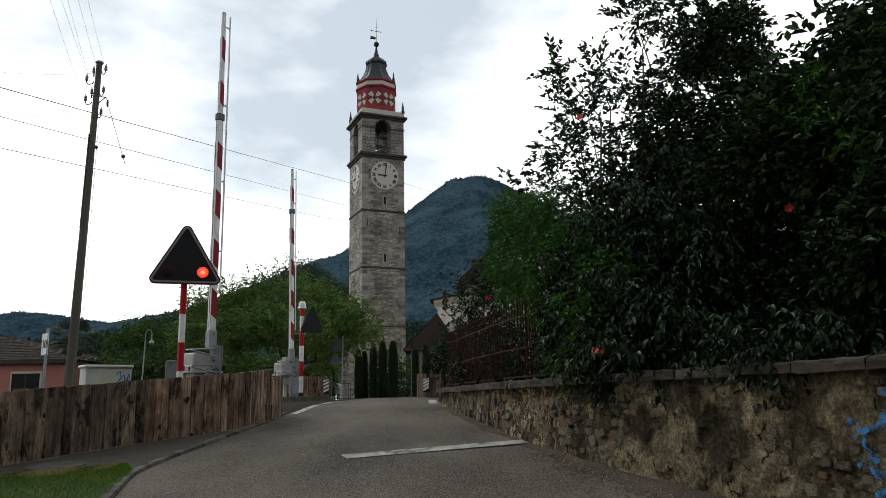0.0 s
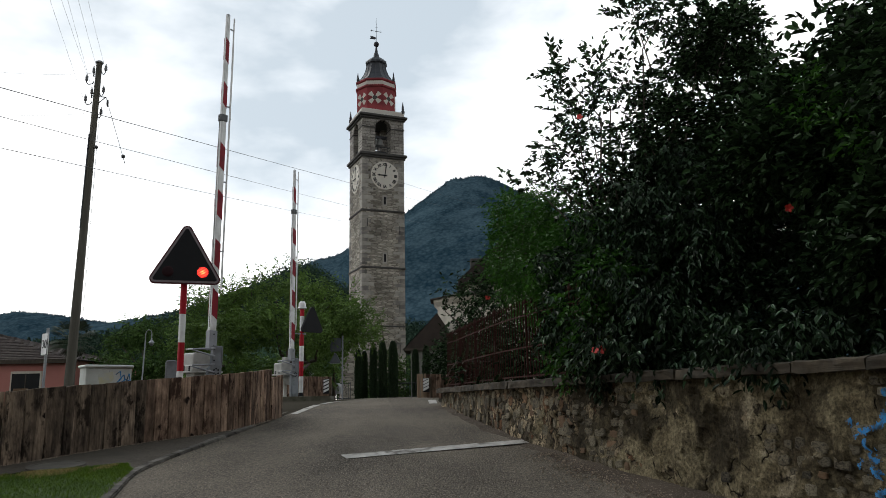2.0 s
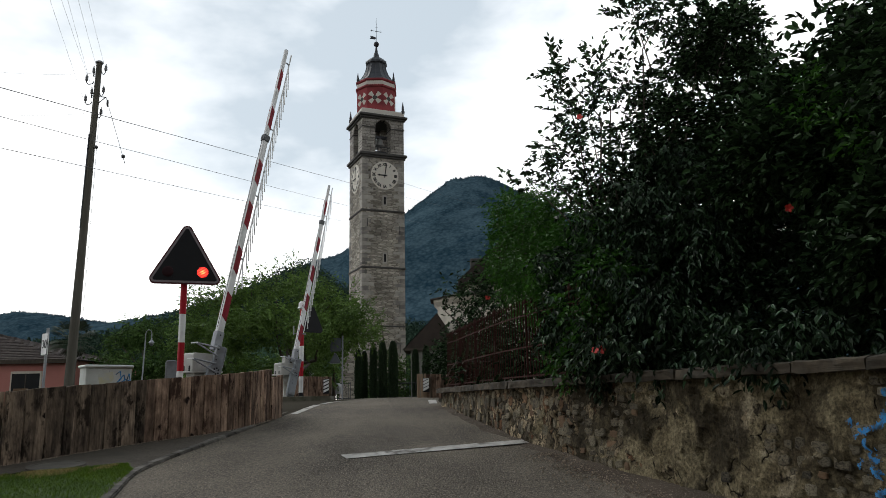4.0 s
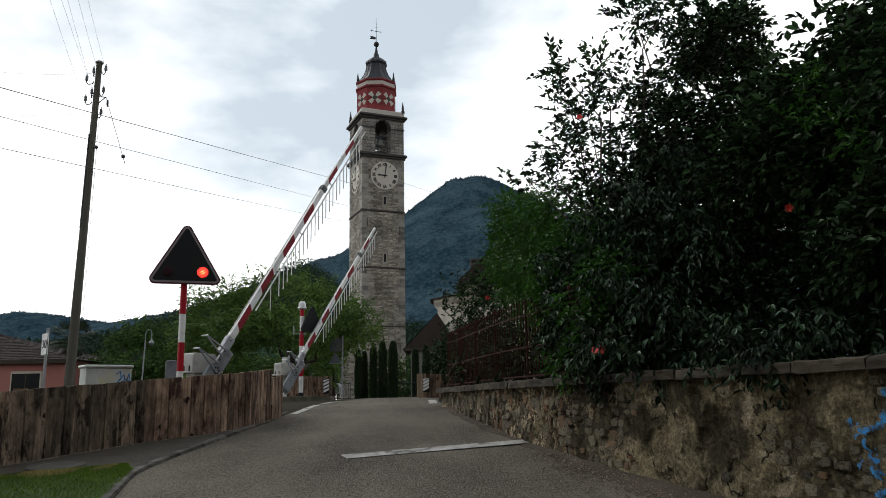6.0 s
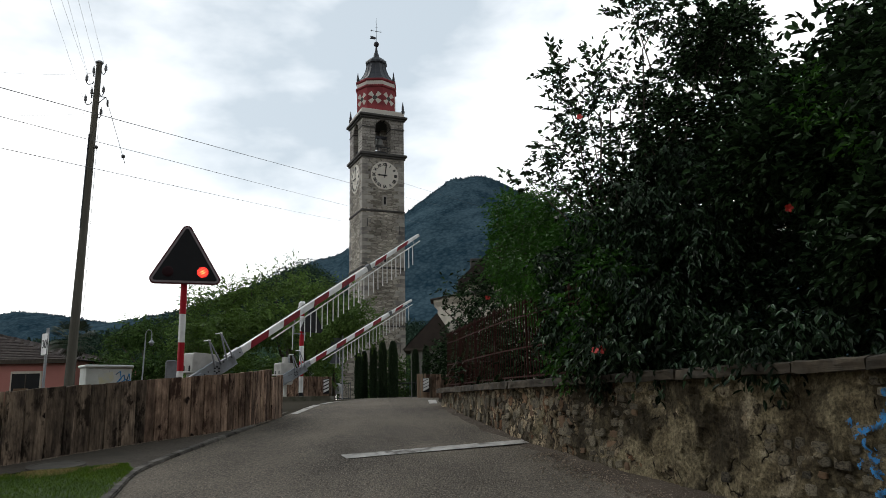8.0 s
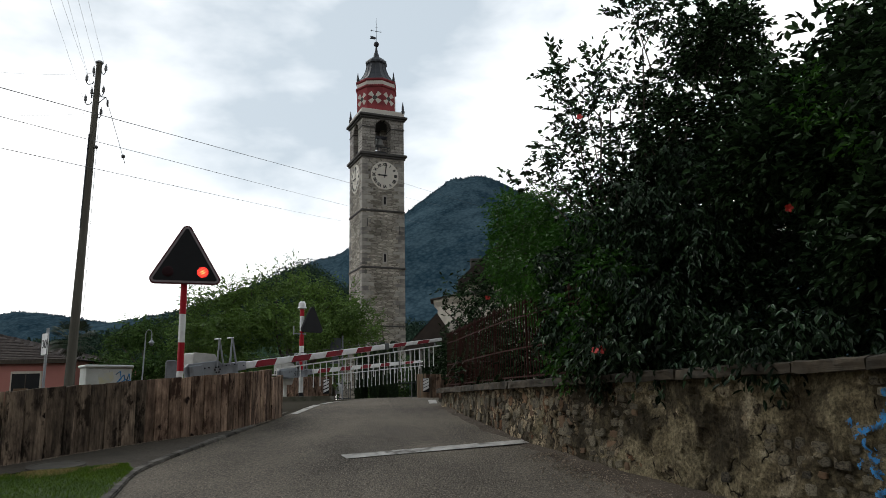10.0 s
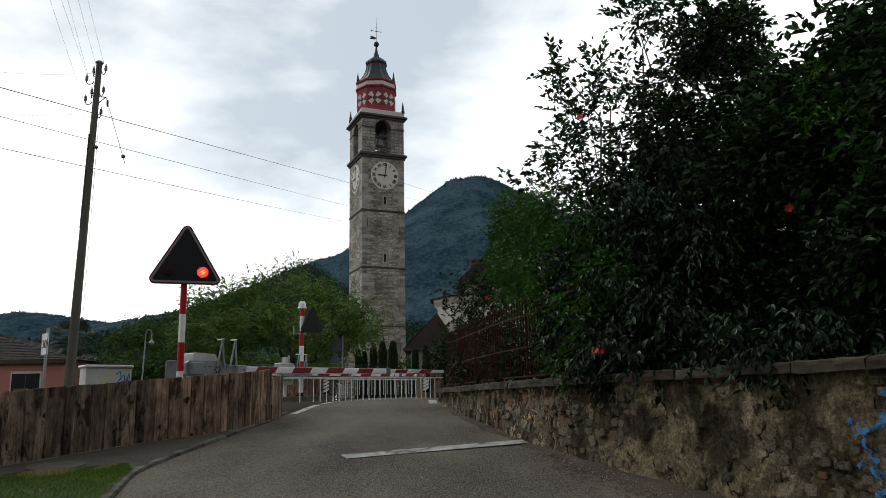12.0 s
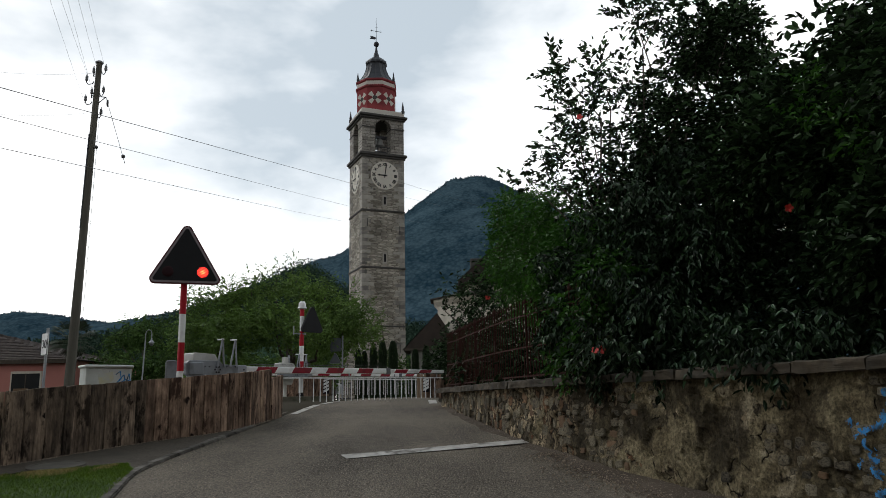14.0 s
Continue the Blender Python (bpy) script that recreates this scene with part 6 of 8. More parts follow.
# ------------------------------------------------------------------ planting
VINE_HIGH = [(1.91, 11.30, 2.08, 0.34, 0.30, 0.51), (2.04, 11.00, 2.62, 0.63, 0.50, 0.75), (2.18, 9.75, 2.01, 0.67, 0.32, 0.40), (2.61, 10.60, 3.45, 0.87, 0.60, 0.78), (2.84, 9.60, 2.80, 0.86, 0.60, 0.90), (2.63, 8.60, 1.97, 0.70, 0.30, 0.42), (4.16, 10.60, 2.86, 1.19, 0.60, 1.11), (2.95, 7.50, 1.85, 0.57, 0.25, 0.34), (4.23, 8.30, 2.37, 0.97, 0.60, 0.83), (4.80, 8.30, 3.19, 0.87, 0.70, 1.01), (5.42, 11.00, 3.99, 1.40, 0.70, 1.02), (4.33, 11.40, 4.12, 1.21, 0.70, 1.02), (3.21, 10.80, 4.24, 0.82, 0.60, 0.69), (3.17, 7.00, 1.80, 0.40, 0.22, 0.26), (3.54, 6.90, 1.91, 0.37, 0.22, 0.24), (4.23, 6.60, 2.34, 0.70, 0.60, 0.94)]
VINE_FRINGE = [(1.76, 10.80, 2.45, 0.29, 0.25, 0.42), (1.77, 10.40, 2.10, 0.39, 0.28, 0.39), (1.68, 11.20, 3.04, 0.42, 0.40, 0.47), (1.93, 9.60, 1.94, 0.40, 0.20, 0.17), (2.35, 8.80, 1.92, 0.41, 0.20, 0.16), (2.70, 8.10, 1.89, 0.38, 0.20, 0.15), (2.96, 7.40, 1.88, 0.36, 0.18, 0.14), (1.93, 10.80, 2.76, 0.37, 0.30, 0.37)]
VINE = VINE_HIGH + VINE_FRINGE
SHRUB = [(4.28, 11.60, 6.98, 0.50, 0.50, 0.60), (3.68, 11.40, 5.32, 0.75, 0.60, 0.56), (2.96, 11.80, 5.14, 0.45, 0.50, 0.40), (4.52, 11.00, 5.47, 0.65, 0.70, 0.70), (4.68, 11.20, 6.92, 0.42, 0.50, 0.59), (4.78, 10.80, 5.88, 0.42, 0.50, 0.56), (3.81, 11.60, 6.25, 0.35, 0.40, 0.43), (3.77, 11.60, 7.54, 0.36, 0.40, 0.22), (2.34, 11.80, 4.68, 0.42, 0.40, 0.15)]
SHRUB_INNER = [(3.44, 12.80, 4.94, 0.40, 0.50, 0.28), (4.04, 12.80, 5.29, 0.59, 0.50, 0.46), (4.86, 12.80, 5.64, 0.76, 0.50, 0.62), (5.68, 12.60, 5.71, 0.75, 0.50, 0.65), (2.97, 12.90, 4.50, 0.48, 0.50, 0.32), (4.44, 12.20, 7.12, 0.33, 0.40, 0.54), (5.09, 12.20, 7.31, 0.40, 0.40, 0.63), (5.99, 12.00, 4.90, 0.80, 0.50, 0.71), (3.69, 12.40, 6.03, 0.33, 0.40, 0.28)]
SHRUBTW = [(1.93, 11.80, 6.57, 0.10, 0.20, 0.31), (2.04, 11.80, 5.98, 0.13, 0.25, 0.38), (2.56, 11.90, 6.60, 0.18, 0.25, 0.34), (2.42, 11.90, 5.76, 0.29, 0.30, 0.38), (1.87, 11.90, 4.95, 0.19, 0.20, 0.11), (3.20, 11.60, 7.45, 0.22, 0.25, 0.28), (3.12, 11.60, 6.26, 0.24, 0.30, 0.39), (2.05, 11.80, 5.25, 0.26, 0.25, 0.21), (1.60, 11.80, 5.29, 0.13, 0.12, 0.06), (1.43, 11.80, 4.65, 0.23, 0.15, 0.06)]
SPRIG = [(3.91, 7.40, 4.37, 0.20, 0.15, 0.23), (3.98, 7.00, 3.82, 0.25, 0.15, 0.16), (4.14, 6.90, 3.61, 0.19, 0.15, 0.12), (3.90, 7.80, 4.24, 0.17, 0.15, 0.10)]
BROAD = [(4.25, 8.00, 5.40, 0.16, 0.15, 0.18), (4.54, 7.80, 5.49, 0.18, 0.15, 0.12)]
# last two clumps run out of view, added to shade the vine
TOPR = [(4.64, 8.20, 4.62, 0.56, 0.70, 0.52), (4.94, 7.80, 4.98, 0.52, 0.60, 0.44), (4.13, 8.60, 4.23, 0.59, 0.60, 0.52), (4.45, 7.70, 3.72, 0.61, 0.60, 0.51), (4.63, 8.80, 4.84, 0.43, 0.50, 0.47), (4.39, 9.00, 4.96, 0.32, 0.40, 0.39), (4.69, 7.60, 5.28, 0.33, 0.40, 0.25), (4.97, 7.40, 4.10, 0.83, 0.70, 1.11), (3.97, 9.40, 4.14, 0.59, 0.50, 0.43), (4.50, 6.90, 2.91, 0.68, 0.70, 0.75), (4.52, 6.20, 4.05, 0.72, 0.80, 0.91)]
# lighter clumps before the vine also put its better-lit side into leaf colour
LIGHT = [(1.73, 16.00, 5.09, 0.64, 0.80, 0.61), (1.69, 14.00, 3.74, 0.69, 0.80, 0.90), (2.20, 14.00, 4.60, 0.75, 0.80, 0.65), (1.78, 12.10, 2.59, 0.27, 0.30, 0.55), (1.88, 11.35, 2.09, 0.21, 0.25, 0.43), (1.54, 17.00, 4.41, 0.51, 0.70, 0.71), (1.98, 12.30, 3.25, 0.51, 0.50, 0.84), (1.46, 17.00, 5.66, 0.33, 0.40, 0.26), (1.88, 11.60, 3.32, 0.53, 0.35, 0.49), (1.70, 11.60, 2.93, 0.26, 0.30, 0.44), (1.80, 9.90, 2.46, 0.27, 0.22, 0.34), (2.09, 9.80, 2.84, 0.27, 0.25, 0.32), (1.66, 10.20, 1.78, 0.23, 0.15, 0.17), (2.37, 11.40, 3.53, 0.44, 0.40, 0.44), (1.73, 10.80, 2.13, 0.16, 0.20, 0.32)]
HEDGE = [(-0.25, 27.00, 2.66, 0.36, 0.50, 0.44), (0.15, 26.00, 3.08, 0.42, 0.60, 0.48), (0.04, 26.00, 2.32, 0.39, 0.50, 0.39), (0.52, 25.00, 3.28, 0.37, 0.50, 0.37), (0.74, 24.00, 2.49, 0.62, 0.60, 0.62), (1.35, 21.00, 2.48, 0.62, 0.60, 0.62), (1.69, 18.00, 2.57, 0.47, 0.50, 0.67), (1.07, 23.00, 3.11, 0.60, 0.60, 0.68), (1.52, 13.20, 1.93, 0.44, 0.30, 0.39), (1.20, 14.60, 2.01, 0.45, 0.30, 0.43), (0.81, 16.40, 2.05, 0.49, 0.30, 0.41)]
BUSH = [(0.84, 23.00, 4.22, 0.60, 0.70, 0.60), (1.31, 22.00, 4.50, 0.69, 0.80, 0.82), (1.53, 21.00, 3.33, 0.60, 0.80, 0.71), (0.51, 24.00, 3.91, 0.25, 0.30, 0.36), (0.08, 24.00, 4.81, 0.14, 0.20, 0.29)]
TREEA = [(-10.16, 33.00, 5.29, 1.08, 1.10, 0.88), (-10.41, 32.00, 4.13, 0.95, 1.10, 0.90), (-9.15, 34.00, 5.82, 1.26, 1.20, 0.91), (-7.96, 31.00, 4.33, 1.26, 1.40, 0.87), (-8.98, 31.00, 3.93, 1.15, 1.30, 0.83), (-10.79, 36.50, 3.20, 1.68, 1.20, 0.97), (-9.44, 37.00, 3.07, 1.10, 1.20, 0.88)]
TREEB = [(-5.98, 32.00, 5.62, 1.37, 1.40, 0.95), (-4.57, 31.00, 4.95, 1.19, 1.30, 0.92), (-6.81, 31.00, 4.40, 1.15, 1.30, 0.92), (-5.25, 30.00, 4.00, 1.20, 1.40, 0.80), (-3.99, 30.50, 4.02, 1.13, 1.20, 0.81), (-7.44, 36.50, 3.06, 1.62, 1.20, 0.97), (-5.83, 36.50, 3.11, 1.22, 1.20, 0.97), (-6.75, 34.00, 6.72, 0.76, 0.60, 0.60), (-8.02, 34.00, 6.25, 1.11, 0.95, 0.71)]
TREEC = [(-3.91, 36.00, 4.98, 1.07, 0.97, 0.75), (-4.66, 36.00, 5.64, 0.96, 0.93, 0.91), (-3.32, 36.00, 4.43, 0.43, 0.34, 0.43), (-4.83, 37.00, 4.19, 0.88, 0.80, 0.77)]
TREE_TWIGS = [(-11.28, 33.50, 6.22, 0.30, 0.30, 0.35), (-10.74, 33.50, 6.49, 0.25, 0.30, 0.22), (-9.76, 34.00, 6.65, 0.35, 0.30, 0.20), (-8.93, 34.50, 7.00, 0.36, 0.30, 0.23), (-7.99, 34.00, 7.10, 0.35, 0.30, 0.23), (-7.38, 34.00, 7.38, 0.25, 0.30, 0.23), (-6.75, 34.00, 7.60, 0.20, 0.30, 0.25), (-5.07, 33.00, 6.36, 0.39, 0.30, 0.22), (-4.15, 34.00, 6.31, 0.35, 0.30, 0.23), (-2.97, 35.00, 5.04, 0.41, 0.30, 0.31), (-3.54, 35.00, 5.57, 0.36, 0.30, 0.26)]
TREED = [(-19.86, 50.00, 5.94, 1.12, 1.01, 1.04), (-21.29, 50.00, 5.12, 1.21, 1.09, 0.97), (-17.63, 48.00, 5.59, 1.44, 1.30, 1.22), (-16.14, 46.00, 3.91, 1.27, 1.14, 1.30), (-18.48, 46.00, 3.46, 1.84, 1.65, 1.10), (-21.05, 48.00, 3.58, 1.36, 1.22, 0.93)]
FLOWERS = [((3.60, 7.75, 3.21), 0.055), ((1.69, 8.75, 1.83), 0.06), ((1.79, 8.75, 1.84), 0.06), ((2.14, 11.30, 5.63), 0.06)]
BUSH_FLOWER = (1.22, 21.20, 4.11)
WIRES = [((-8.61, 14.0, 7.48), (-0.26, 92.0, 25.13), 0.1, 0.009),
         ((-8.56, 14.0, 6.88), (-1.89, 92.0, 22.76), 0.1, 0.0065),
         ((-8.5, 14.0, 6.24), (-8.85, 92.0, 22.69), 0.1, 0.0065),
         ((-6.42, 11.0, 8.41), (-8.9, 18.0, 8.77), 0.02, 0.0022),
         ((-6.24, 11.0, 8.4), (-8.85, 18.0, 9.43), 0.02, 0.0022),
         ((-6.09, 11.0, 8.4), (-8.69, 18.0, 8.97), 0.02, 0.0022),
         ((-5.92, 11.0, 8.4), (-8.69, 18.0, 9.79), 0.02, 0.0022),
         ((-5.75, 11.0, 8.39), (-8.5, 18.0, 9.85), 0.02, 0.0022),
         ((-12.35, 20.0, 10.59), (-8.76, 18.0, 9.58), 0.05, 0.003),
         ((-12.23, 20.0, 9.33), (-8.75, 18.0, 8.52), 0.05, 0.003),
         ((-3.77, 60.0, 19.01), (14.34, 60.0, 13.48), 0.2, 0.008)]



def fresh(name, label, category, parts, kind=""):
    """A plant of several leaf meshes and woody parts."""
    t = thing(name, Matrix(), label, category, kind=kind)
    for nm, me in parts:
        ob = new(nm, me)
        ob.parent = t
    return t


def flower(parent, p, s, rng):
    """Trumpet flowers: a tube and five rounded lobes."""
    bm = bmesh.new()
    m = Matrix.Translation(p) @ Euler((radians(rng.uniform(50, 100)), 0, radians(rng.uniform(-40, 40)))).to_matrix().to_4x4() @ Matrix.Scale(s, 4)
    lathe(bm, [(0.12, -0.9), (0.2, -0.4), (0.32, 0.0), (0.36, 0.02)], 10, m)
    for k in range(5):
        g = radians(72 * k)
        c = Vector((0.55 * math.cos(g), 0.55 * math.sin(g), 0.05))
        lathe(bm, [(0.05, -0.02), (0.3, 0.0), (0.33, 0.06), (0.1, 0.1)], 8, m @ Matrix.Translation(c) @ Euler((0.3 * math.sin(g), -0.3 * math.cos(g), 0)).to_matrix().to_4x4())
    part("flower", bm, M["flower"], parent, "red trumpet flower")


def build_planting():
    rng, nr = random.Random(21), np.random.default_rng(21)
    # climbing vine on the wall: shelves of drooping sprays before a dark inside
    shelves = []
    for cx, cy, cz, rx, ry, rz in VINE:
        for _ in range(max(4, int((12 if cy > 9.3 else 7) * rx))):
            u = Vector((rng.gauss(0, 1), -abs(rng.gauss(0, 1)) - 0.2, rng.gauss(0, 1))).normalized()
            k = rng.uniform(0.24, 0.4)
            shelves.append((cx + u.x * rx, cy + u.y * ry, cz + u.z * rz * 0.95, max(0.16, rx * k), max(0.14, ry * k), max(0.06, rz * k * 0.5)))
    wood = bmesh.new()
    limbs(wood, (3.6, 10.4, 1.2), [(c[0], c[1] + 0.4, c[2]) for c in VINE if c[1] > 8.7], 0.04, rng)
    core = [(c[0] + 0.3, c[1] + 1.1, c[2], c[3] * 0.95, c[4] * 0.7, c[5] * 0.9) for c in VINE]
    vine = fresh("climbing_vine", "dense dark green trumpet vine hanging over the wall", "vine", [
        ("foliage", leaf_mesh("foliage", *sprays(nr, shelves, 46, 0.27, 9, 0.098, 0.85, shell=0.5, ratio=0.42, facing=0.6), M["vine_leaf"])),
        ("inner_foliage", leaf_mesh("inner_foliage", *sprays(nr, core, 60, 0.3, 7, 0.13, 0.5, shell=0.3, ratio=0.6), M["vine_leaf"], six=False)),
        ("stem", mesh_of("stem", wood, M["bark"]))])
    for p, s in FLOWERS:
        for _ in range(1):
            flower(vine, Vector(p) + Vector((rng.uniform(-.05, .05), rng.uniform(-.05, .02), rng.uniform(-.03, .03))), s, rng)
    # tall shrub behind it
    wood = bmesh.new()
    limbs(wood, (3.4, 11.8, 1.6), [(c[0], c[1], c[2] + 0.5 * c[5]) for c in SHRUB + SHRUBTW], 0.035, rng)
    fresh("shrub", "tall dark evergreen shrub with open leafy twigs", "shrub", [
        ("foliage", leaf_mesh("foliage", *sprays(nr, SHRUB, 38, 0.3, 9, 0.1, 0.1, shell=0.15, ratio=0.5), M["shrub_leaf"])),
        ("inner_foliage", leaf_mesh("inner_foliage", *sprays(nr, SHRUB_INNER, 62, 0.3, 8, 0.125, 0.1, shell=0.2, ratio=0.55), M["shrub_leaf"], six=False)),
        ("outer_foliage", leaf_mesh("outer_foliage", *sprays(nr, SHRUBTW, 34, 0.34, 10, 0.105, -0.25, shell=0.05, ratio=0.5, jitter=0.35), M["shrub_leaf"])),
        ("stem", mesh_of("stem", wood, M["bark"]))])
    wood = bmesh.new()
    limbs(wood, (5.6, 11.2, 1.6), [(c[0], c[1] + 0.3, c[2]) for c in TOPR if c[1] > 7.9], 0.045, rng)
    fresh("shrub", "broad-leaved dark shrub rising over the vine", "shrub", [
        ("foliage", leaf_mesh("foliage", *sprays(nr, TOPR, 30, 0.36, 8, 0.125, 0.15, shell=0.35, ratio=0.46), M["shrub_leaf"])),
        ("inner_foliage", leaf_mesh("inner_foliage", *sprays(nr, [(c[0], c[1] + 0.3, c[2] - 0.15, c[3] * 0.8, c[4] * 0.8, c[5] * 0.75) for c in TOPR], 44, 0.3, 7, 0.13, 0.3, shell=0.3, ratio=0.55), M["shrub_leaf"], six=False)),
        ("stem", mesh_of("stem", wood, M["bark"]))])
    fresh("shrub", "light green young shoots at the edge of the shrub", "shrub", [
        ("foliage", leaf_mesh("foliage", *sprays(nr, SPRIG, 34, 0.3, 9, 0.08, 0.2, shell=0.2, ratio=0.45), M["light_leaf"]))])
    fresh("shrub", "few large dark leaves standing against the sky", "shrub", [
        ("foliage", leaf_mesh("foliage", *sprays(nr, BROAD, 26, 0.2, 5, 0.19, -0.2, shell=0.1, ratio=0.4), M["shrub_leaf"]))])
    wood = bmesh.new()
    limbs(wood, (2.0, 15.5, 1.5), [(c[0], c[1], c[2]) for c in LIGHT], 0.05, rng)
    fresh("shrub", "fresh green bush growing through the iron railing", "shrub", [
        ("foliage", leaf_mesh("foliage", *sprays(nr, LIGHT, 75, 0.26, 8, 0.075, 0.35, shell=0.5, ratio=0.55), M["light_leaf"])),
        ("stem", mesh_of("stem", wood, M["bark"]))])
    wood = bmesh.new()
    limbs(wood, (1.0, 22.5, 1.43), [(c[0], c[1], c[2]) for c in BUSH], 0.05, rng)
    b = fresh("shrub", "loose green bush with a red flower behind the railing", "shrub", [
        ("foliage", leaf_mesh("foliage", *sprays(nr, BUSH, 16, 0.35, 8, 0.13, 0.3, shell=0.3, ratio=0.45), M["shrub_leaf"])),
        ("stem", mesh_of("stem", wood, M["bark"]))])
    wood = bmesh.new()
    limbs(wood, (0.3, 26, 1.43), [(c[0], c[1], c[2]) for c in HEDGE], 0.04, rng)
    fresh("shrub", "low green bush behind the plank fence", "shrub", [
        ("foliage", leaf_mesh("foliage", *sprays(nr, HEDGE, 40, 0.3, 8, 0.12, 0.3, shell=0.3, ratio=0.5), M["shrub_leaf"])),
        ("stem", mesh_of("stem", wood, M["bark"]))])
    flower(b, BUSH_FLOWER, 0.1, rng)
    row = [(-34 + 2.1 * k, 58 + 1.5 * math.sin(k * 1.7), 2.6 + 0.4 * math.sin(k * 2.3), 1.9, 1.2, 1.5 + 0.3 * math.sin(k)) for k in range(18)]
    fresh("hedge", "dark green garden hedge before the tower and church", "hedge", [
        ("foliage", leaf_mesh("foliage", *sprays(nr, row, 9, 0.5, 8, 0.24, 0.2, shell=0.2, ratio=0.6), M["tree_leaf_dark"], six=False))])
    tree("tree", -11, 34, TREEA, "tree_leaf", "round green deciduous tree beyond the track", per_m2=14, size=0.15, twig=0.4, seed=31, twigs=TREE_TWIGS[:4])
    tree("tree", -6.5, 33, TREEB, "tree_leaf", "spreading green tree behind the far barrier", per_m2=15, size=0.14, twig=0.4, seed=32, twigs=TREE_TWIGS[4:8])
    tree("tree", -5.3, 36.8, TREEC, "tree_leaf", "small green tree with pale leaf tips beside the tower", per_m2=11, size=0.14, twig=0.4, trunk=0.07, seed=33, twigs=TREE_TWIGS[8:])
    tree("tree", -19, 49, TREED, "tree_leaf_dark", "dark green tree group beyond the street lamp", per_m2=8, size=0.22, twig=0.5, seed=34)


def cypress(x, y, h, w, seed, label):
    t = thing("cypress", Matrix(), label, "cypress", "clipped cypresses")
    nr = np.random.default_rng(seed)
    part("trunk", rod(bmesh.new(), (x, y, gz(y) - 0.05), (x, y, gz(y) + h * 0.8), 0.06, 0.02, 7), M["bark"], t)
    n = int(5200 * h / 3)
    zz = nr.uniform(0.02, 1, n)
    prof = np.interp(zz, [0, .08, .5, .85, .95, 1.0], [.8, 1, 1, .85, .55, .1]) * w / 2
    a = nr.uniform(0, 2 * math.pi, n)
    rad = prof * (0.75 + 0.27 * nr.uniform(0, 1, n)) * (1 + 0.08 * np.sin(a * 3 + zz * 19))
    base = np.stack([x + rad * np.cos(a), y + rad * np.sin(a), gz(y) + zz * h], 1)
    head = unit(np.stack([np.cos(a) * 0.6, np.sin(a) * 0.6, np.full(n, 1.0)], 1) + nr.normal(0, 0.3, (n, 3)))
    side = unit(np.cross(head, nr.normal(0, 1, (n, 3))))
    L = nr.uniform(0.07, 0.16, n)
    ob = new("foliage", leaf_mesh("foliage", base, head, side, L, L * 0.5, M["cypress_leaf"], six=False))
    ob.parent = t


def palm(x, y, h, seed):
    t = thing("palm_tree", Matrix(), "dark fan palm in the garden behind the pole", "palm")
    rng = random.Random(seed)
    part("trunk", rod(bmesh.new(), (x, y, gz(y) - .1), (x, y, gz(y) + h), 0.2, 0.16, 9), M["bark"], t)
    for k in range(34):
        g, el = rng.uniform(0, 6.28), rng.uniform(-0.7, 1.2)
        d = Vector((math.cos(g) * math.cos(el), math.sin(g) * math.cos(el), math.sin(el)))
        o = Vector((x, y, gz(y) + h))
        bm = bmesh.new()
        hub = o + d * rng.uniform(0.6, 0.9)
        rod(bm, o, hub, 0.02, 0.014, 5)
        s = d.cross(Vector((0, 0, 1))).normalized()
        for j in range(15):
            f = radians(-80 + 160 * j / 14)
            e = (d * math.cos(f) + s * math.sin(f)).normalized()
            w = e.cross(d.cross(s)).normalized() * 0.03
            tip = hub + e * 0.75 + Vector((0, 0, -0.18))
            vs = [bm.verts.new(q) for q in (hub - w * .4, hub + e * 0.45 - w, tip, hub + e * 0.45 + w)]
            bm.faces.new(vs)
        part("frond", bm, M["palm_leaf"], t)


# ------------------------------------------------------------------ hills
def hill(name, material, label, x0, x1, y0, y1, nx, ny, height, shade=True):
    bm = bmesh.new()
    g = [[bm.verts.new((x, y, height(x, y))) for x in np.linspace(x0, x1, nx)] for y in np.linspace(y0, y1, ny)]
    for j in range(ny - 1):
        for i in range(nx - 1):
            bm.faces.new((g[j][i], g[j][i + 1], g[j + 1][i + 1], g[j + 1][i]))
    return tagged(part(name, bm, material, smooth=True), label, "hill", kind="structure")


def crest(knots, x):
    return float(np.interp(x, [k[0] for k in knots], [k[1] for k in knots]))


RIDGE = [(-1400, 175), (-1000, 192), (-878, 186), (-833, 189), (-766, 182), (-709, 171), (-660, 164), (-520, 185), (-400, 225), (-276, 274), (-254, 284), (-208, 291), (-195, 301), (-163, 315), (-72, 377), (-14, 423), (21, 443), (73, 454), (113, 441), (136, 426), (200, 395), (300, 350), (420, 300), (800, 330), (1400, 380)]
SPUR = [(-150, 10), (-116, 11.5), (-94, 13.5), (-88, 14.5), (-80, 17), (-68, 20.5), (-58, 24), (-53, 26), (-46, 29.5), (-38, 32.5), (-33, 30.5), (-25, 26), (-10, 16), (40, 8)]


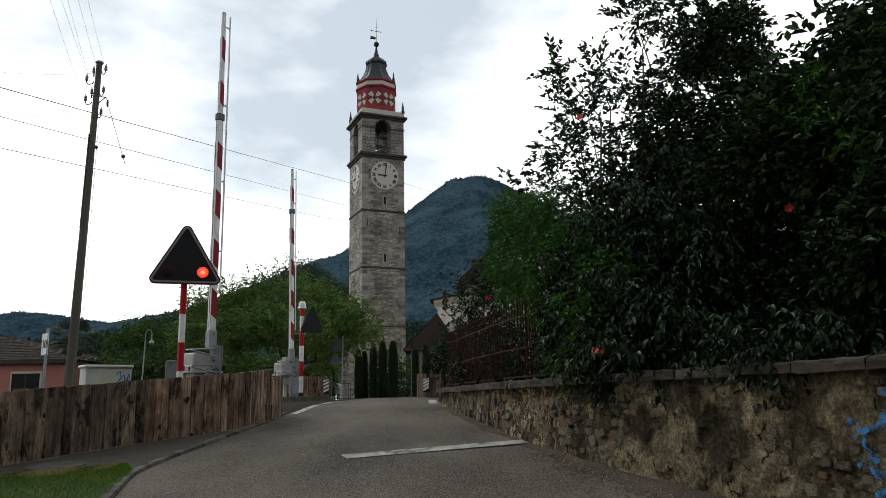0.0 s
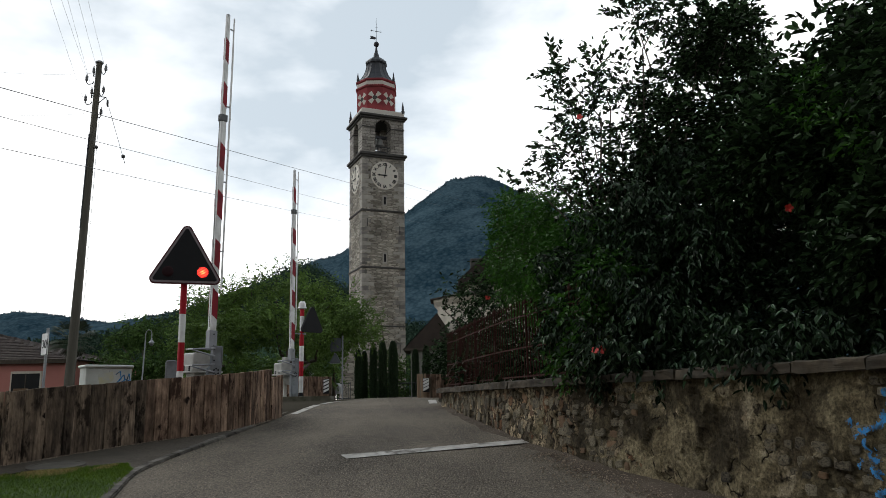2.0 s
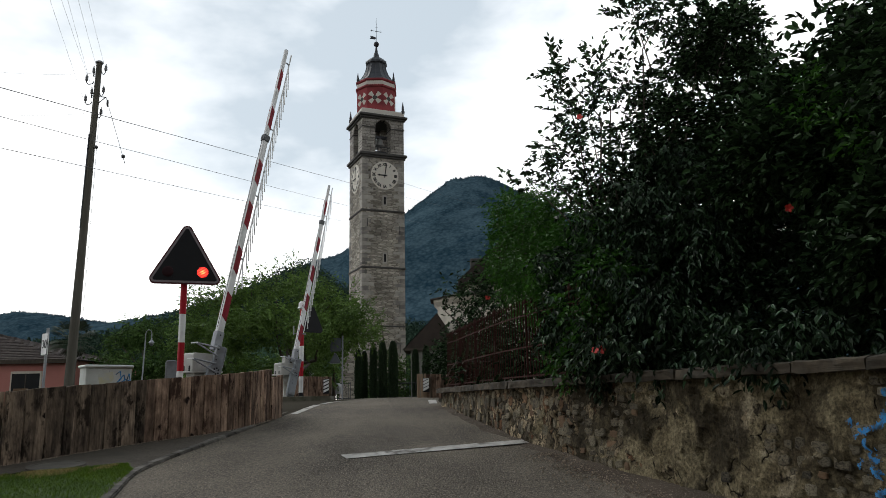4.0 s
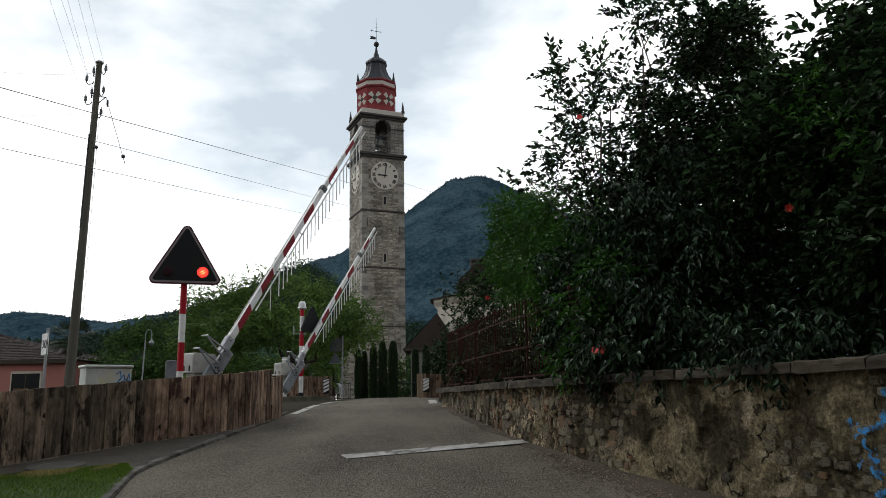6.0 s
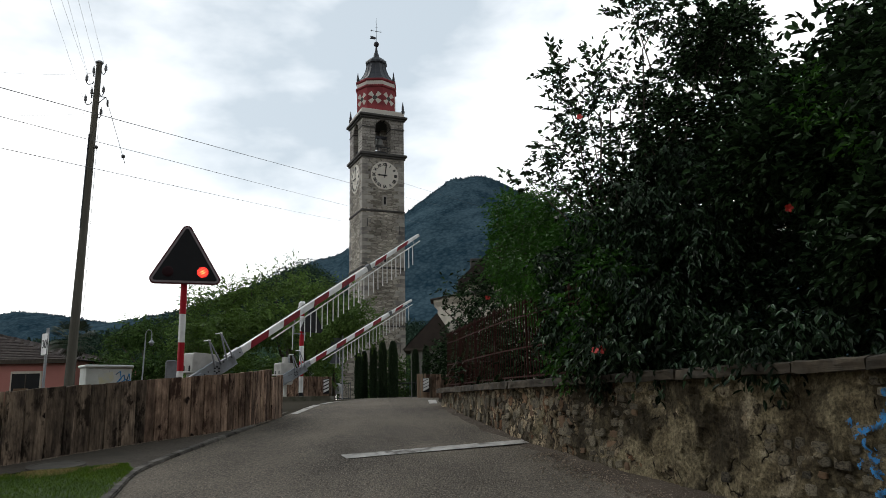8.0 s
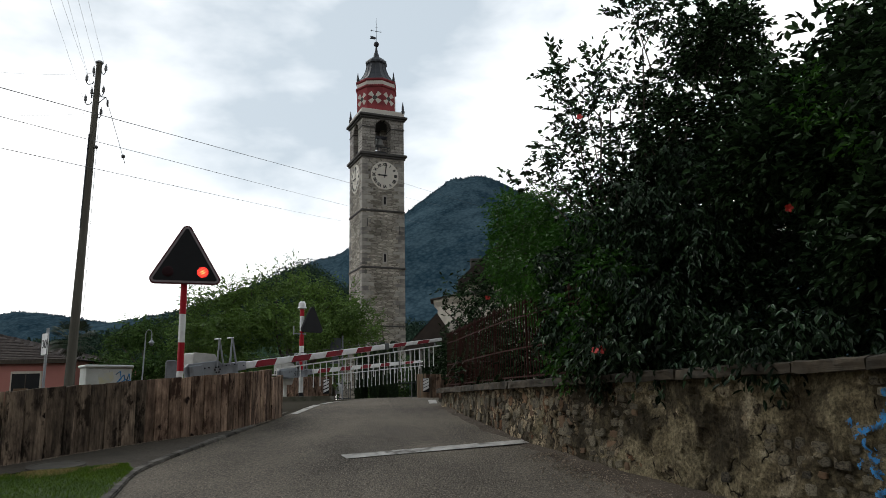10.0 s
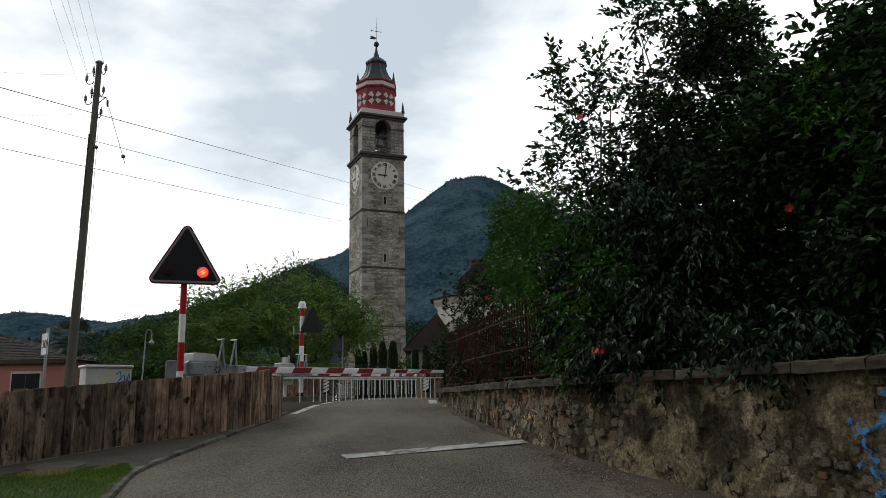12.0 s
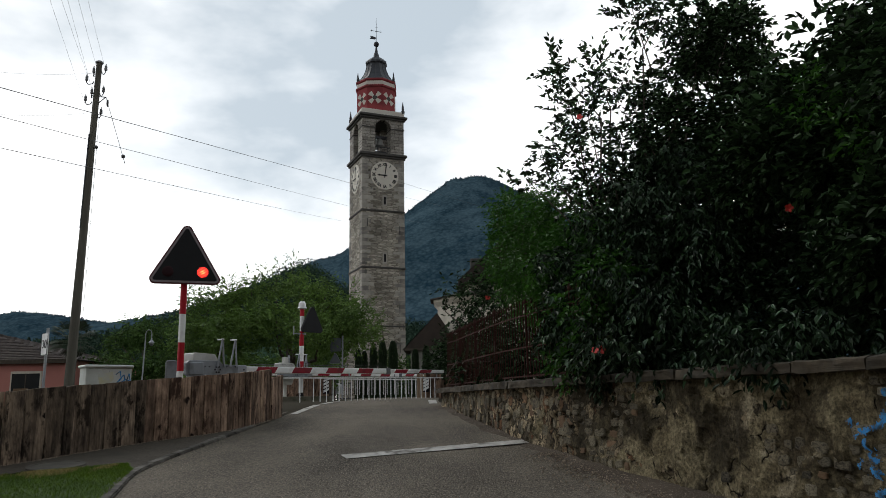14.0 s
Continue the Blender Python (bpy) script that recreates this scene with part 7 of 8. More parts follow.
def build_hills():
    def far(x, y):
        d = (y - 1500) / (900 if y < 1500 else 1200)
        r = crest(RIDGE, x * 1500 / max(y, 1300) if y < 1500 else x)
        rough = noise.fractal((x * 0.004, y * 0.004, 3), 0.9, 2.1, 6)
        gull = abs(noise.noise((x * 0.006 + 4, y * 0.0015, 9)))
        k = max(0.0, 1 - abs(d)) ** 0.9
        return r * k + (rough * 36 - gull * 50) * k * (1 - k) * 2.2 + 5 * noise.noise((x * 0.035, y * 0.035, 1)) * min(1, k * 1.5) + 2.2 * noise.noise((x * 0.075, y * 0.075, 7)) * min(1, k * 1.5)
    hill("backdrop_mountain", M["forest_far"], "wooded mountain with distance haze tinted into its dark blue-green", -1400, 1400, 620, 2000, 420, 190, far)

    rng = random.Random(13)
    bm = bmesh.new()
    for _ in range(1500):
        x = rng.uniform(-1050, 250)
        y = 1500 + rng.uniform(-30, 20)
        s, z = rng.uniform(0.8, 1.8), far(x, y)
        bmesh.ops.create_cone(bm, cap_ends=False, segments=5, radius1=s, radius2=s * rng.uniform(0, 0.6), depth=s * rng.uniform(1.8, 2.8), matrix=pose(x, y, z + s * 0.8, 0, 0, rng.uniform(0, 72)))
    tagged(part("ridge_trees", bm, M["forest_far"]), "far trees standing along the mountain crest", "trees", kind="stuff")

    def near(x, y):
        d = (y - 200) / 110
        k = max(0.0, 1 - abs(d)) ** 0.8
        return 1.2 + crest(SPUR, x * 200 / max(y, 150)) * k + 2.2 * noise.fractal((x * 0.07, y * 0.07, 2), 0.8, 2.2, 5) * min(1, 2 * k)
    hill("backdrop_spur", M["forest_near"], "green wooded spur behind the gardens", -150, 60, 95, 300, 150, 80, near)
    nr = np.random.default_rng(77)
    n, k = 1900, 100
    x, y = nr.uniform(-120, 10, n), nr.uniform(110, 208, n)
    base = np.array([(a, b, near(a, b)) for a, b in zip(x, y)])
    size = nr.uniform(1.2, 2.9, n)
    u = unit(nr.normal(0, 1, (n, k, 3)).reshape(-1, 3)).reshape(n, k, 3)
    base = (base[:, None, :] + u * size[:, None, None] * np.array([[[1, 1, 1.15]]]) + np.array([[[0, 0, 0.6]]]) * size[:, None, None]).reshape(-1, 3)
    head, side = unit(nr.normal(0, 1, base.shape) + np.array([[0, 0, 0.5]])), unit(nr.normal(0, 1, base.shape))
    L = nr.uniform(0.3, 0.75, len(base))
    tagged(new("woodland", leaf_mesh("woodland", base, head, unit(np.cross(head, side)), L, L * 0.7, M["wood_leaf"], six=False)), "dense tree canopy on the wooded spur", "woodland", kind="stuff")


# ------------------------------------------------------------------ buildings
def tiled_slope(parent, a, b, c, d, rows, cols, material, name="roof_tiles"):
    """Tiles laid in courses over the four-cornered slope a, b (eave), c, d (ridge)."""
    a, b, c, d = (Vector(q) for q in (a, b, c, d))
    n = (b - a).cross(d - a).normalized()
    verts, faces = [], []
    rng = random.Random(rows * 31 + cols)
    for j in range(rows):
        for i in range(cols):
            u0, u1, v0, v1 = i / cols, (i + 0.94) / cols, j / rows, (j + 1.15) / rows
            lift = 0.03 + rng.uniform(0, 0.02)
            q = [(u0, v0, lift), (u1, v0, lift), (u1, v1, 0.0), (u0, v1, 0.0)]
            k = len(verts)
            for u, v, h in q:
                v = min(v, 1)
                p = (a.lerp(b, u)).lerp(d.lerp(c, u), v) + n * h
                verts.append(p)
            for u, v, h in q[:2]:
                p = (a.lerp(b, u)).lerp(d.lerp(c, u), v) + n * (h - 0.03)
                verts.append(p)
            faces += [(k, k + 1, k + 2, k + 3), (k + 4, k + 5, k + 1, k)]
    me = bpy.data.meshes.new(name)
    me.from_pydata(verts, [], faces)
    me.materials.append(material)
    ob = new(name, me)
    ob.parent = parent
    return tagged(ob, kind="stuff")


def build_house():
    """Low pink house with a hipped tile roof."""
    y, base = 45.0, gz(45)
    x1, x0 = -21.99, -36.0
    t = thing("house", Matrix(), "low pink rendered house with a brown tile roof", "house")
    ev = 4.08
    part("wall", box(bmesh.new(), ((x0 + x1) / 2, y + 5, (base + ev) / 2), (x1 - x0, 10, ev - base)), M["pink"], t)
    e = 0.35
    A, B, Cc, Dd = (x0 - e, y - e, ev), (x1 + e, y - e, ev), (x1 + e, y + 10 + e, ev), (x0 - e, y + 10 + e, ev)
    r0, r1 = (x0 + 1, y + 5, ev + 2.5), (x1 - 9, y + 5, ev + 2.5)
    bm = bmesh.new()
    v = [bm.verts.new(q) for q in (A, B, Cc, Dd, r0, r1)]
    for f in ((0, 1, 5, 4), (1, 2, 5), (2, 3, 4, 5), (3, 0, 4), (3, 2, 1, 0)):
        bm.faces.new([v[i] for i in f])
    roof = part("roof", bm, M["roof"], t)
    tiled_slope(roof, A, B, r1, r0, 22, 60, M["roof"])
    tiled_slope(roof, B, Cc, r1, r1, 16, 34, M["roof"])
    part("eave_board", box(bmesh.new(), ((x0 + x1) / 2, y - e + 0.02, ev - 0.1), (x1 - x0 + 1.2, 0.05, 0.22)), M["bark"], t)
    w = part("window", box(bmesh.new(), (-24.43, y - 0.02, 2.66), (1.83, 0.1, 1.58), bevel=0.02), M["cream"], t, "pale window surround")
    for k in (-1, 1):
        part("pane", box(bmesh.new(), (-24.43 + k * 0.419, y - 0.07, 2.63), (0.78, 0.04, 1.36)), M["glass"], w, "dark pane")
    part("mullion", box(bmesh.new(), (-24.43, y - 0.07, 2.63), (0.05, 0.05, 1.36)), M["bark"], w)
    part("flower_box", box(bmesh.new(), (-24.55, y - 0.3, 2.14), (0.75, 0.3, 0.62), bevel=0.03), M["stone_red"], t)


def build_church():
    """Church nave with a rounded apse, stone slate roofs."""
    base = gz(55)
    t = thing("church", Matrix(), "cream rendered church with dark stone slate roofs", "church")
    c, n = 8.60, 10.05
    bm = lathe(bmesh.new(), [(3.4, base), (3.4, c - 0.5), (3.55, c - 0.35), (3.7, c - 0.2), (3.7, c)], 10, Matrix.Translation((2.75, 57, 0)), phase=math.pi / 10)
    part("apse", bm, M["cream"], t, "cream rounded apse with a moulded cornice")
    bm = lathe(bmesh.new(), [(3.95, c), (3.95, c + 0.08), (0.1, c + 0.9)], 10, Matrix.Translation((2.75, 57, 0)), phase=math.pi / 10)
    part("apse_roof", bm, M["slate"], t, "dark slate roof")
    part("nave", box(bmesh.new(), (7.2, 62, (base + n) / 2), (11, 10, n - base)), M["cream"], t)
    bm = prism(bmesh.new(), [(-6.2, n - 0.2), (6.2, n - 0.2), (6.2, n), (0, n + 5.6), (-6.2, n)], -6, 6, pose(7.3, 62, 0, 0, 0, 0))
    roof = part("nave_roof", bm, M["slate"], t, "dark slate roof")
    tiled_slope(roof, (1.1, 68, n + 0.02), (1.1, 56, n + 0.02), (7.3, 56, n + 5.62), (7.3, 68, n + 5.62), 22, 26, M["slate"])
    part("chimney", box(bmesh.new(), (2.5, 57.2, n + 1.35), (0.9, 0.7, 0.9), bevel=0.04), M["ledge"], t)
    # low side building with a steep roof before the apse
    t2 = thing("outbuilding", Matrix(), "low grey outbuilding with a steep dark slate roof", "building")
    part("wall", box(bmesh.new(), (-0.75, 52.5, (base + 4.75) / 2), (3.0, 4.4, 4.75 - base)), M["concrete"], t2)
    roof = part("roof", prism(bmesh.new(), [(-2.7, 4.6), (1.05, 4.6), (-0.45, 6.95)], 50, 55), M["slate"], t2, "dark slate roof")
    tiled_slope(roof, (-2.75, 54.9, 4.62), (-2.75, 50.1, 4.62), (-0.45, 50.1, 7.0), (-0.45, 54.9, 7.0), 12, 16, M["slate"])
    part("verge_board", box(bmesh.new(), (-0.8, 49.98, 4.62), (3.7, 0.05, 0.14)), M["bark"], t2)


def build_square():
    """Small things before the tower: low wall, railings, parked car, sign backs."""
    t = thing("garden_wall", Matrix(), "low pale stone wall at the foot of the tower", "wall")
    ob = part("masonry", box(bmesh.new(), (-6.3, 52, 2.2), (1.6, 0.5, 1.6)), M["tower"], t)
    uv_walls(ob.data)
    ob = part("masonry", box(bmesh.new(), (-6.6, 52.3, 3.3), (0.9, 0.5, 3.8)), M["tower"], t)
    uv_walls(ob.data)
    for x, x1, y in ((-6.4, -5.4, 44.0), (-3.0, -1.6, 46.0)):
        r = thing("railing", Matrix(), "dark iron railing before the tower", "railing", "dark railings")
        for z in (0.95, 0.12):
            part("rail", rod(bmesh.new(), (x, y, gz(y) + z), (x1, y, gz(y) + z), 0.025, 0.025, 6), M["lead"], r)
        for k in range(9):
            xx = x + (x1 - x) * k / 8
            part("bar", rod(bmesh.new(), (xx, y, gz(y)), (xx, y, gz(y) + 1.0), 0.014, 0.014, 6), M["lead"], r)
    for x, y, h, w, s in ((-5.08, 45, 2.81, 0.30, 1), (-4.74, 45.2, 2.75, 0.28, 2), (-4.19, 45, 3.06, 0.36, 3), (-3.66, 45.1, 3.29, 0.42, 4), (-3.04, 45, 3.30, 0.46, 5), (-1.85, 48, 3.01, 0.36, 6), (-1.18, 48, 3.21, 0.38, 7)):
        cypress(x, y, h, w, s, "slim clipped dark green cypress before the tower")
    # signs seen from behind
    t = thing("road_sign", pose(-4.0, 30, gz(30)), "grey backs of square and triangular road signs on one post", "road sign")
    part("post", rod(bmesh.new(), (0, 0, 0), (0, 0, 2.45), 0.03, 0.03, 10), M["galv"], t)
    part("square_plate", box(bmesh.new(), (-0.26, -0.03, 2.1), (0.42, 0.02, 0.52), bevel=0.004), M["sign_back"], t)
    part("triangle_plate", prism(bmesh.new(), rounded_triangle(0.48, 0.44, 0.04), -0.04, -0.02, pose(-0.28, 0, 1.38)), M["sign_back"], t)
    part("plate_rim", tube(bmesh.new(), [(-0.28 + q[0], -0.045, 1.38 + q[1]) for q in rounded_triangle(0.48, 0.44, 0.04, 3)] , 0.008, 5), M["galv"], t)
    part("clip", box(bmesh.new(), (-0.02, -0.02, 1.95), (0.1, 0.06, 0.04)), M["galv"], t)
    part("clip", box(bmesh.new(), (-0.02, -0.02, 1.58), (0.1, 0.06, 0.04)), M["galv"], t)
    car = thing("car", pose(-7.05, 38, gz(38), 0, 0, 0), "small white parked car beyond the fence", "car")
    prof = [(-1.9, 0.3), (1.9, 0.3), (1.95, 0.62), (1.8, 0.82), (0.95, 0.92), (0.35, 1.42), (-1.2, 1.45), (-1.85, 0.95), (-1.95, 0.6)]
    bm = prism(bmesh.new(), prof, -0.8, 0.8)
    bmesh.ops.bevel(bm, geom=bm.edges[:], offset=0.05, segments=2, affect="EDGES")
    part("body", bm, M["car_paint"], car)
    part("side_window", prism(bmesh.new(), [(-1.5, 0.95), (0.75, 0.95), (0.3, 1.34), (-1.15, 1.36)], -0.806, -0.79), M["glass"], car, "dark glass")
    for x in (-1.2, 1.2):
        for y in (-0.74, 0.74):
            w = part("wheel", rod(bmesh.new(), (x, y - 0.09, 0.31), (x, y + 0.09, 0.31), 0.31, 0.31, 18), M["rubber"], car)
            part("hubcap", rod(bmesh.new(), (x, y - 0.1, 0.31), (x, y - 0.092, 0.31), 0.19, 0.19, 14), M["steel_paint"], w)


# ------------------------------------------------------------------ pole, wires, lamp, cabinet, signs
def build_pole():
    x, y = -8.78, 18.0
    base, top = gz(18), 9.85
    t = thing("utility_pole", pose(x, y, base), "tall dark wooden utility pole with porcelain insulators", "utility pole")
    lean = Vector((0.17, 0, 0))
    part("shaft", rod(bmesh.new(), (0, 0, -0.2), lean + Vector((0, 0, top - base)), 0.118, 0.068, 14), M["pole"], t)
    part("cap", lathe(bmesh.new(), [(0.09, -0.01), (0.1, 0.02), (0.07, 0.05), (0.01, 0.055)], 14, Matrix.Translation(lean + Vector((0, 0, top - base)))), M["galv"], t)
    for dx, z in ((0.2, 9.66), (-0.1, 9.61), (-0.26, 9.4), (0.19, 9.08), (-0.1, 9.04), (-0.24, 8.86), (0.18, 8.5)):
        zz = z - base
        c = Vector((0.17 * zz / 8.65, -0.02, zz))
        s = 1 if dx > 0 else -1
        bm = bmesh.new()
        tube(bm, [c + Vector((s * 0.09, 0, -0.05)), c + Vector((s * 0.11, -0.02, -0.12)), c + Vector((dx * 0.8, -0.03, -0.14)), c + Vector((dx, -0.03, -0.08)), c + Vector((dx, -0.03, 0.14))], 0.011, 6)
        arm = part("pin", bm, M["lead"], t)
        part("insulator", lathe(bmesh.new(), [(0.015, -0.05), (0.036, -0.05), (0.04, -0.01), (0.028, 0.0), (0.036, 0.03), (0.024, 0.075), (0.01, 0.085)], 10, Matrix.Translation(c + Vector((dx, -0.03, 0.02)))), M["porcelain"], arm, "grey porcelain insulator")
    zz = 8.95 - base
    bm = bmesh.new()
    tube(bm, [(0.2, 0, zz), (0.42, -0.05, zz - 0.04)], 0.012, 6)
    tube(bm, [(0.2, 0, zz - 0.18), (0.42, -0.05, zz - 0.04)], 0.012, 6)
    part("stay_bracket", bm, M["lead"], t)
    bm = bmesh.new()
    tube(bm, [(0.42, -0.05, zz - 0.04), (0.64, -0.05, zz - 0.7), (1.0, -0.05, zz - 1.78)], 0.006, 5)
    bmesh.ops.create_uvsphere(bm, u_segments=8, v_segments=6, radius=0.05, matrix=Matrix.Translation((0.47, -0.05, zz - 0.2)) @ Matrix.Diagonal((0.6, 0.6, 2.0, 1)))
    bmesh.ops.create_uvsphere(bm, u_segments=8, v_segments=6, radius=0.05, matrix=Matrix.Translation((0.95, -0.05, zz - 1.6)))
    part("stay_wire", bm, M["wire"], t)
    bm = bmesh.new()
    tube(bm, [(0.3, -0.08, zz - 0.5), (0.26, -0.1, 1.0)], 0.004, 5)
    bmesh.ops.create_uvsphere(bm, u_segments=8, v_segments=6, radius=0.045, matrix=Matrix.Translation((0.285, -0.09, zz - 1.36)))
    part("down_wire", bm, M["wire"], t)
    part("conduit", rod(bmesh.new(), (0.03, -0.07, zz - 3.4), (0.08, -0.07, zz - 1.0), 0.018, 0.018, 8), M["lead"], t)


def span_wire(a, b, sag, r, label):
    pts = []
    a, b = Vector(a), Vector(b)
    for i in range(25):
        f = i / 24
        p = a.lerp(b, f)
        p.z -= sag * 4 * f * (1 - f)
        pts.append(p)
    bm = bmesh.new()
    d = (b - a).normalized()
    u, v = d.cross(Vector((0, 0, 1))).normalized(), d.cross(d.cross(Vector((0, 0, 1)))).normalized()
    rings = [[bm.verts.new(p + (u * math.cos(k * 1.2566) + v * math.sin(k * 1.2566)) * r) for k in range(5)] for p in pts]
    for q, w in zip(rings, rings[1:]):
        for k in range(5):
            bm.faces.new((q[k], q[(k + 1) % 5], w[(k + 1) % 5], w[k]))
    bm.faces.new(rings[0][::-1])
    bm.faces.new(rings[-1])
    ob = part("overhead_wire", bm, M["wire"])
    tagged(ob, label, "wire", "overhead wires")


def build_wires():
    for a, b, sag, r in WIRES:
        span_wire(a, b, sag, r, "thin dark overhead wire strung from the pole")


def build_street_lamp():
    x, y = -15.75, 40.0
    t = thing("street_lamp", pose(x, y, gz(y) - 0.14), "slim grey street lamp with a curved neck", "street lamp")
    part("pole", rod(bmesh.new(), (0, 0, 0), (0.1, 0, 3.4), 0.045, 0.032, 10), M["galv"], t)
    neck = [(0.1, 0, 3.4)] + [(0.1 + 0.16 * (1 - math.cos(radians(g))), 0, 3.75 + 0.2 * math.sin(radians(g))) for g in range(0, 181, 30)] + [(0.42, 0, 3.5)]
    part("neck", tube(bmesh.new(), neck, 0.022, 8), M["galv"], t)
    part("shade", lathe(bmesh.new(), [(0.03, 3.52), (0.05, 3.4), (0.15, 3.3), (0.15, 3.27), (0.05, 3.26)], 14, Matrix.Translation((0.42, 0, 0))), M["galv"], t)
    part("globe", lathe(bmesh.new(), [(0.1, 3.26), (0.11, 3.2), (0.06, 3.12), (0.02, 3.11)], 14, Matrix.Translation((0.42, 0, 0))), M["porcelain"], t)


def build_cabinet():
    y = 14.0
    t = thing("utility_cabinet", pose(-6.12, y, gz(y), 0, 0, 39), "pale grey utility cabinet with yellow and blue graffiti", "cabinet")
    h = 2.0 - gz(y)
    part("body", box(bmesh.new(), (0, 0.15, h / 2), (0.79, 0.42, h), bevel=0.012), M["cabinet"], t)
    part("roof", box(bmesh.new(), (0, 0.15, h + 0.025), (0.85, 0.5, 0.06), bevel=0.02), M["cabinet"], t)
    # thin darker strip: the door gap's shade put in as colour
    part("door_gap", box(bmesh.new(), (0.0, -0.0605, h / 2), (0.006, 0.004, h - 0.1)), M["steel_paint"], t)
    bm = bmesh.new()
    tube(bm, [(0.116, -0.064, h - 0.12), (0.194, -0.064, h - 0.06), (0.214, -0.064, h - 0.2), (0.146, -0.064, h - 0.26), (0.262, -0.064, h - 0.12), (0.291, -0.064, h - 0.3), (0.349, -0.064, h - 0.1), (0.378, -0.064, h - 0.25), (0.291, -0.064, h - 0.2), (0.136, -0.064, h - 0.32), (0.349, -0.064, h - 0.34)], 0.009, 5)
    part("graffiti", bm, M["blue_paint"], t, "blue sprayed scribble")
    bm = bmesh.new()
    prism(bm, [(-0.194, h - 0.12), (0.058, h - 0.07), (0.097, h - 0.2), (0.000, h - 0.28), (-0.155, h - 0.3)], -0.0635, -0.06)
    part("graffiti", bm, M["yellow_paint"], t, "faded yellow sprayed patch")


def build_small_signs():
    y = 16.0
    t = thing("road_sign", pose(-8.36, y, gz(y), 0, 0, -42), "white plate with number 30 on a steel post", "road sign")
    part("post", rod(bmesh.new(), (-0.03, 0.04, 0), (0.0, 0.04, 1.9), 0.028, 0.028, 10), M["galv"], t)
    pl = part("plate", box(bmesh.new(), (0, 0, 1.56), (0.34, 0.02, 0.47), bevel=0.008), M["white_paint"], t, "white plate")
    cu = bpy.data.curves.new("number", "FONT")
    cu.body, cu.size, cu.extrude, cu.align_x, cu.align_y = "30", 0.25, 0.002, "CENTER", "CENTER"
    cu.materials.append(M["black"])
    ob = new("number", cu)
    ob.parent = pl
    ob.matrix_basis = pose(0, -0.0135, 1.55, 90)
    part("rim", tube(bmesh.new(), [(-0.16, -0.012, 1.335), (0.16, -0.012, 1.335), (0.16, -0.012, 1.785), (-0.16, -0.012, 1.785), (-0.16, -0.012, 1.335)], 0.006, 5), M["black"], pl)


def build_slab():
    """Concrete edge slab beside the track, on which the far barrier stands."""
    bm = box(bmesh.new(), (0, 0, 0), (2.5, 1.5, 0.24))
    bmesh.ops.subdivide_edges(bm, edges=bm.edges[:], cuts=5, use_grid_fill=True)
    for v in bm.verts:
        q = v.co * 3
        v.co += Vector((noise.noise(q) * 0.02, noise.noise(q + Vector((4, 1, 7))) * 0.02, noise.noise(q + Vector((9, 2, 5))) * 0.012))
    tagged(part("edge_slab", bm, M["slab"], at=pose(-4.85, 24.6, gz(25) - 0.02, 0, 0, 4)), "mossy concrete slab beside the railway crossing", "slab", kind="structure")


def build_plate():
    y = 14.6
    t = thing("road_sign", pose(-5.19, y, gz(y), 0, 0, 25), "small grey back of a rounded sign plate behind the fence", "road sign")
    part("post", rod(bmesh.new(), (0, 0.03, 0), (0, 0.03, 1.2), 0.025, 0.025, 8), M["galv"], t)
    part("plate", box(bmesh.new(), (0, 0, 0.98), (0.18, 0.02, 0.42), bevel=0.008), M["steel_paint"], t)
    part("rim", tube(bmesh.new(), [(-0.1, -0.005, 0.76), (-0.1, -0.005, 1.17), (-0.07, -0.005, 1.2), (0.07, -0.005, 1.2), (0.1, -0.005, 1.17), (0.1, -0.005, 0.76)], 0.013, 6), M["galv"], t)


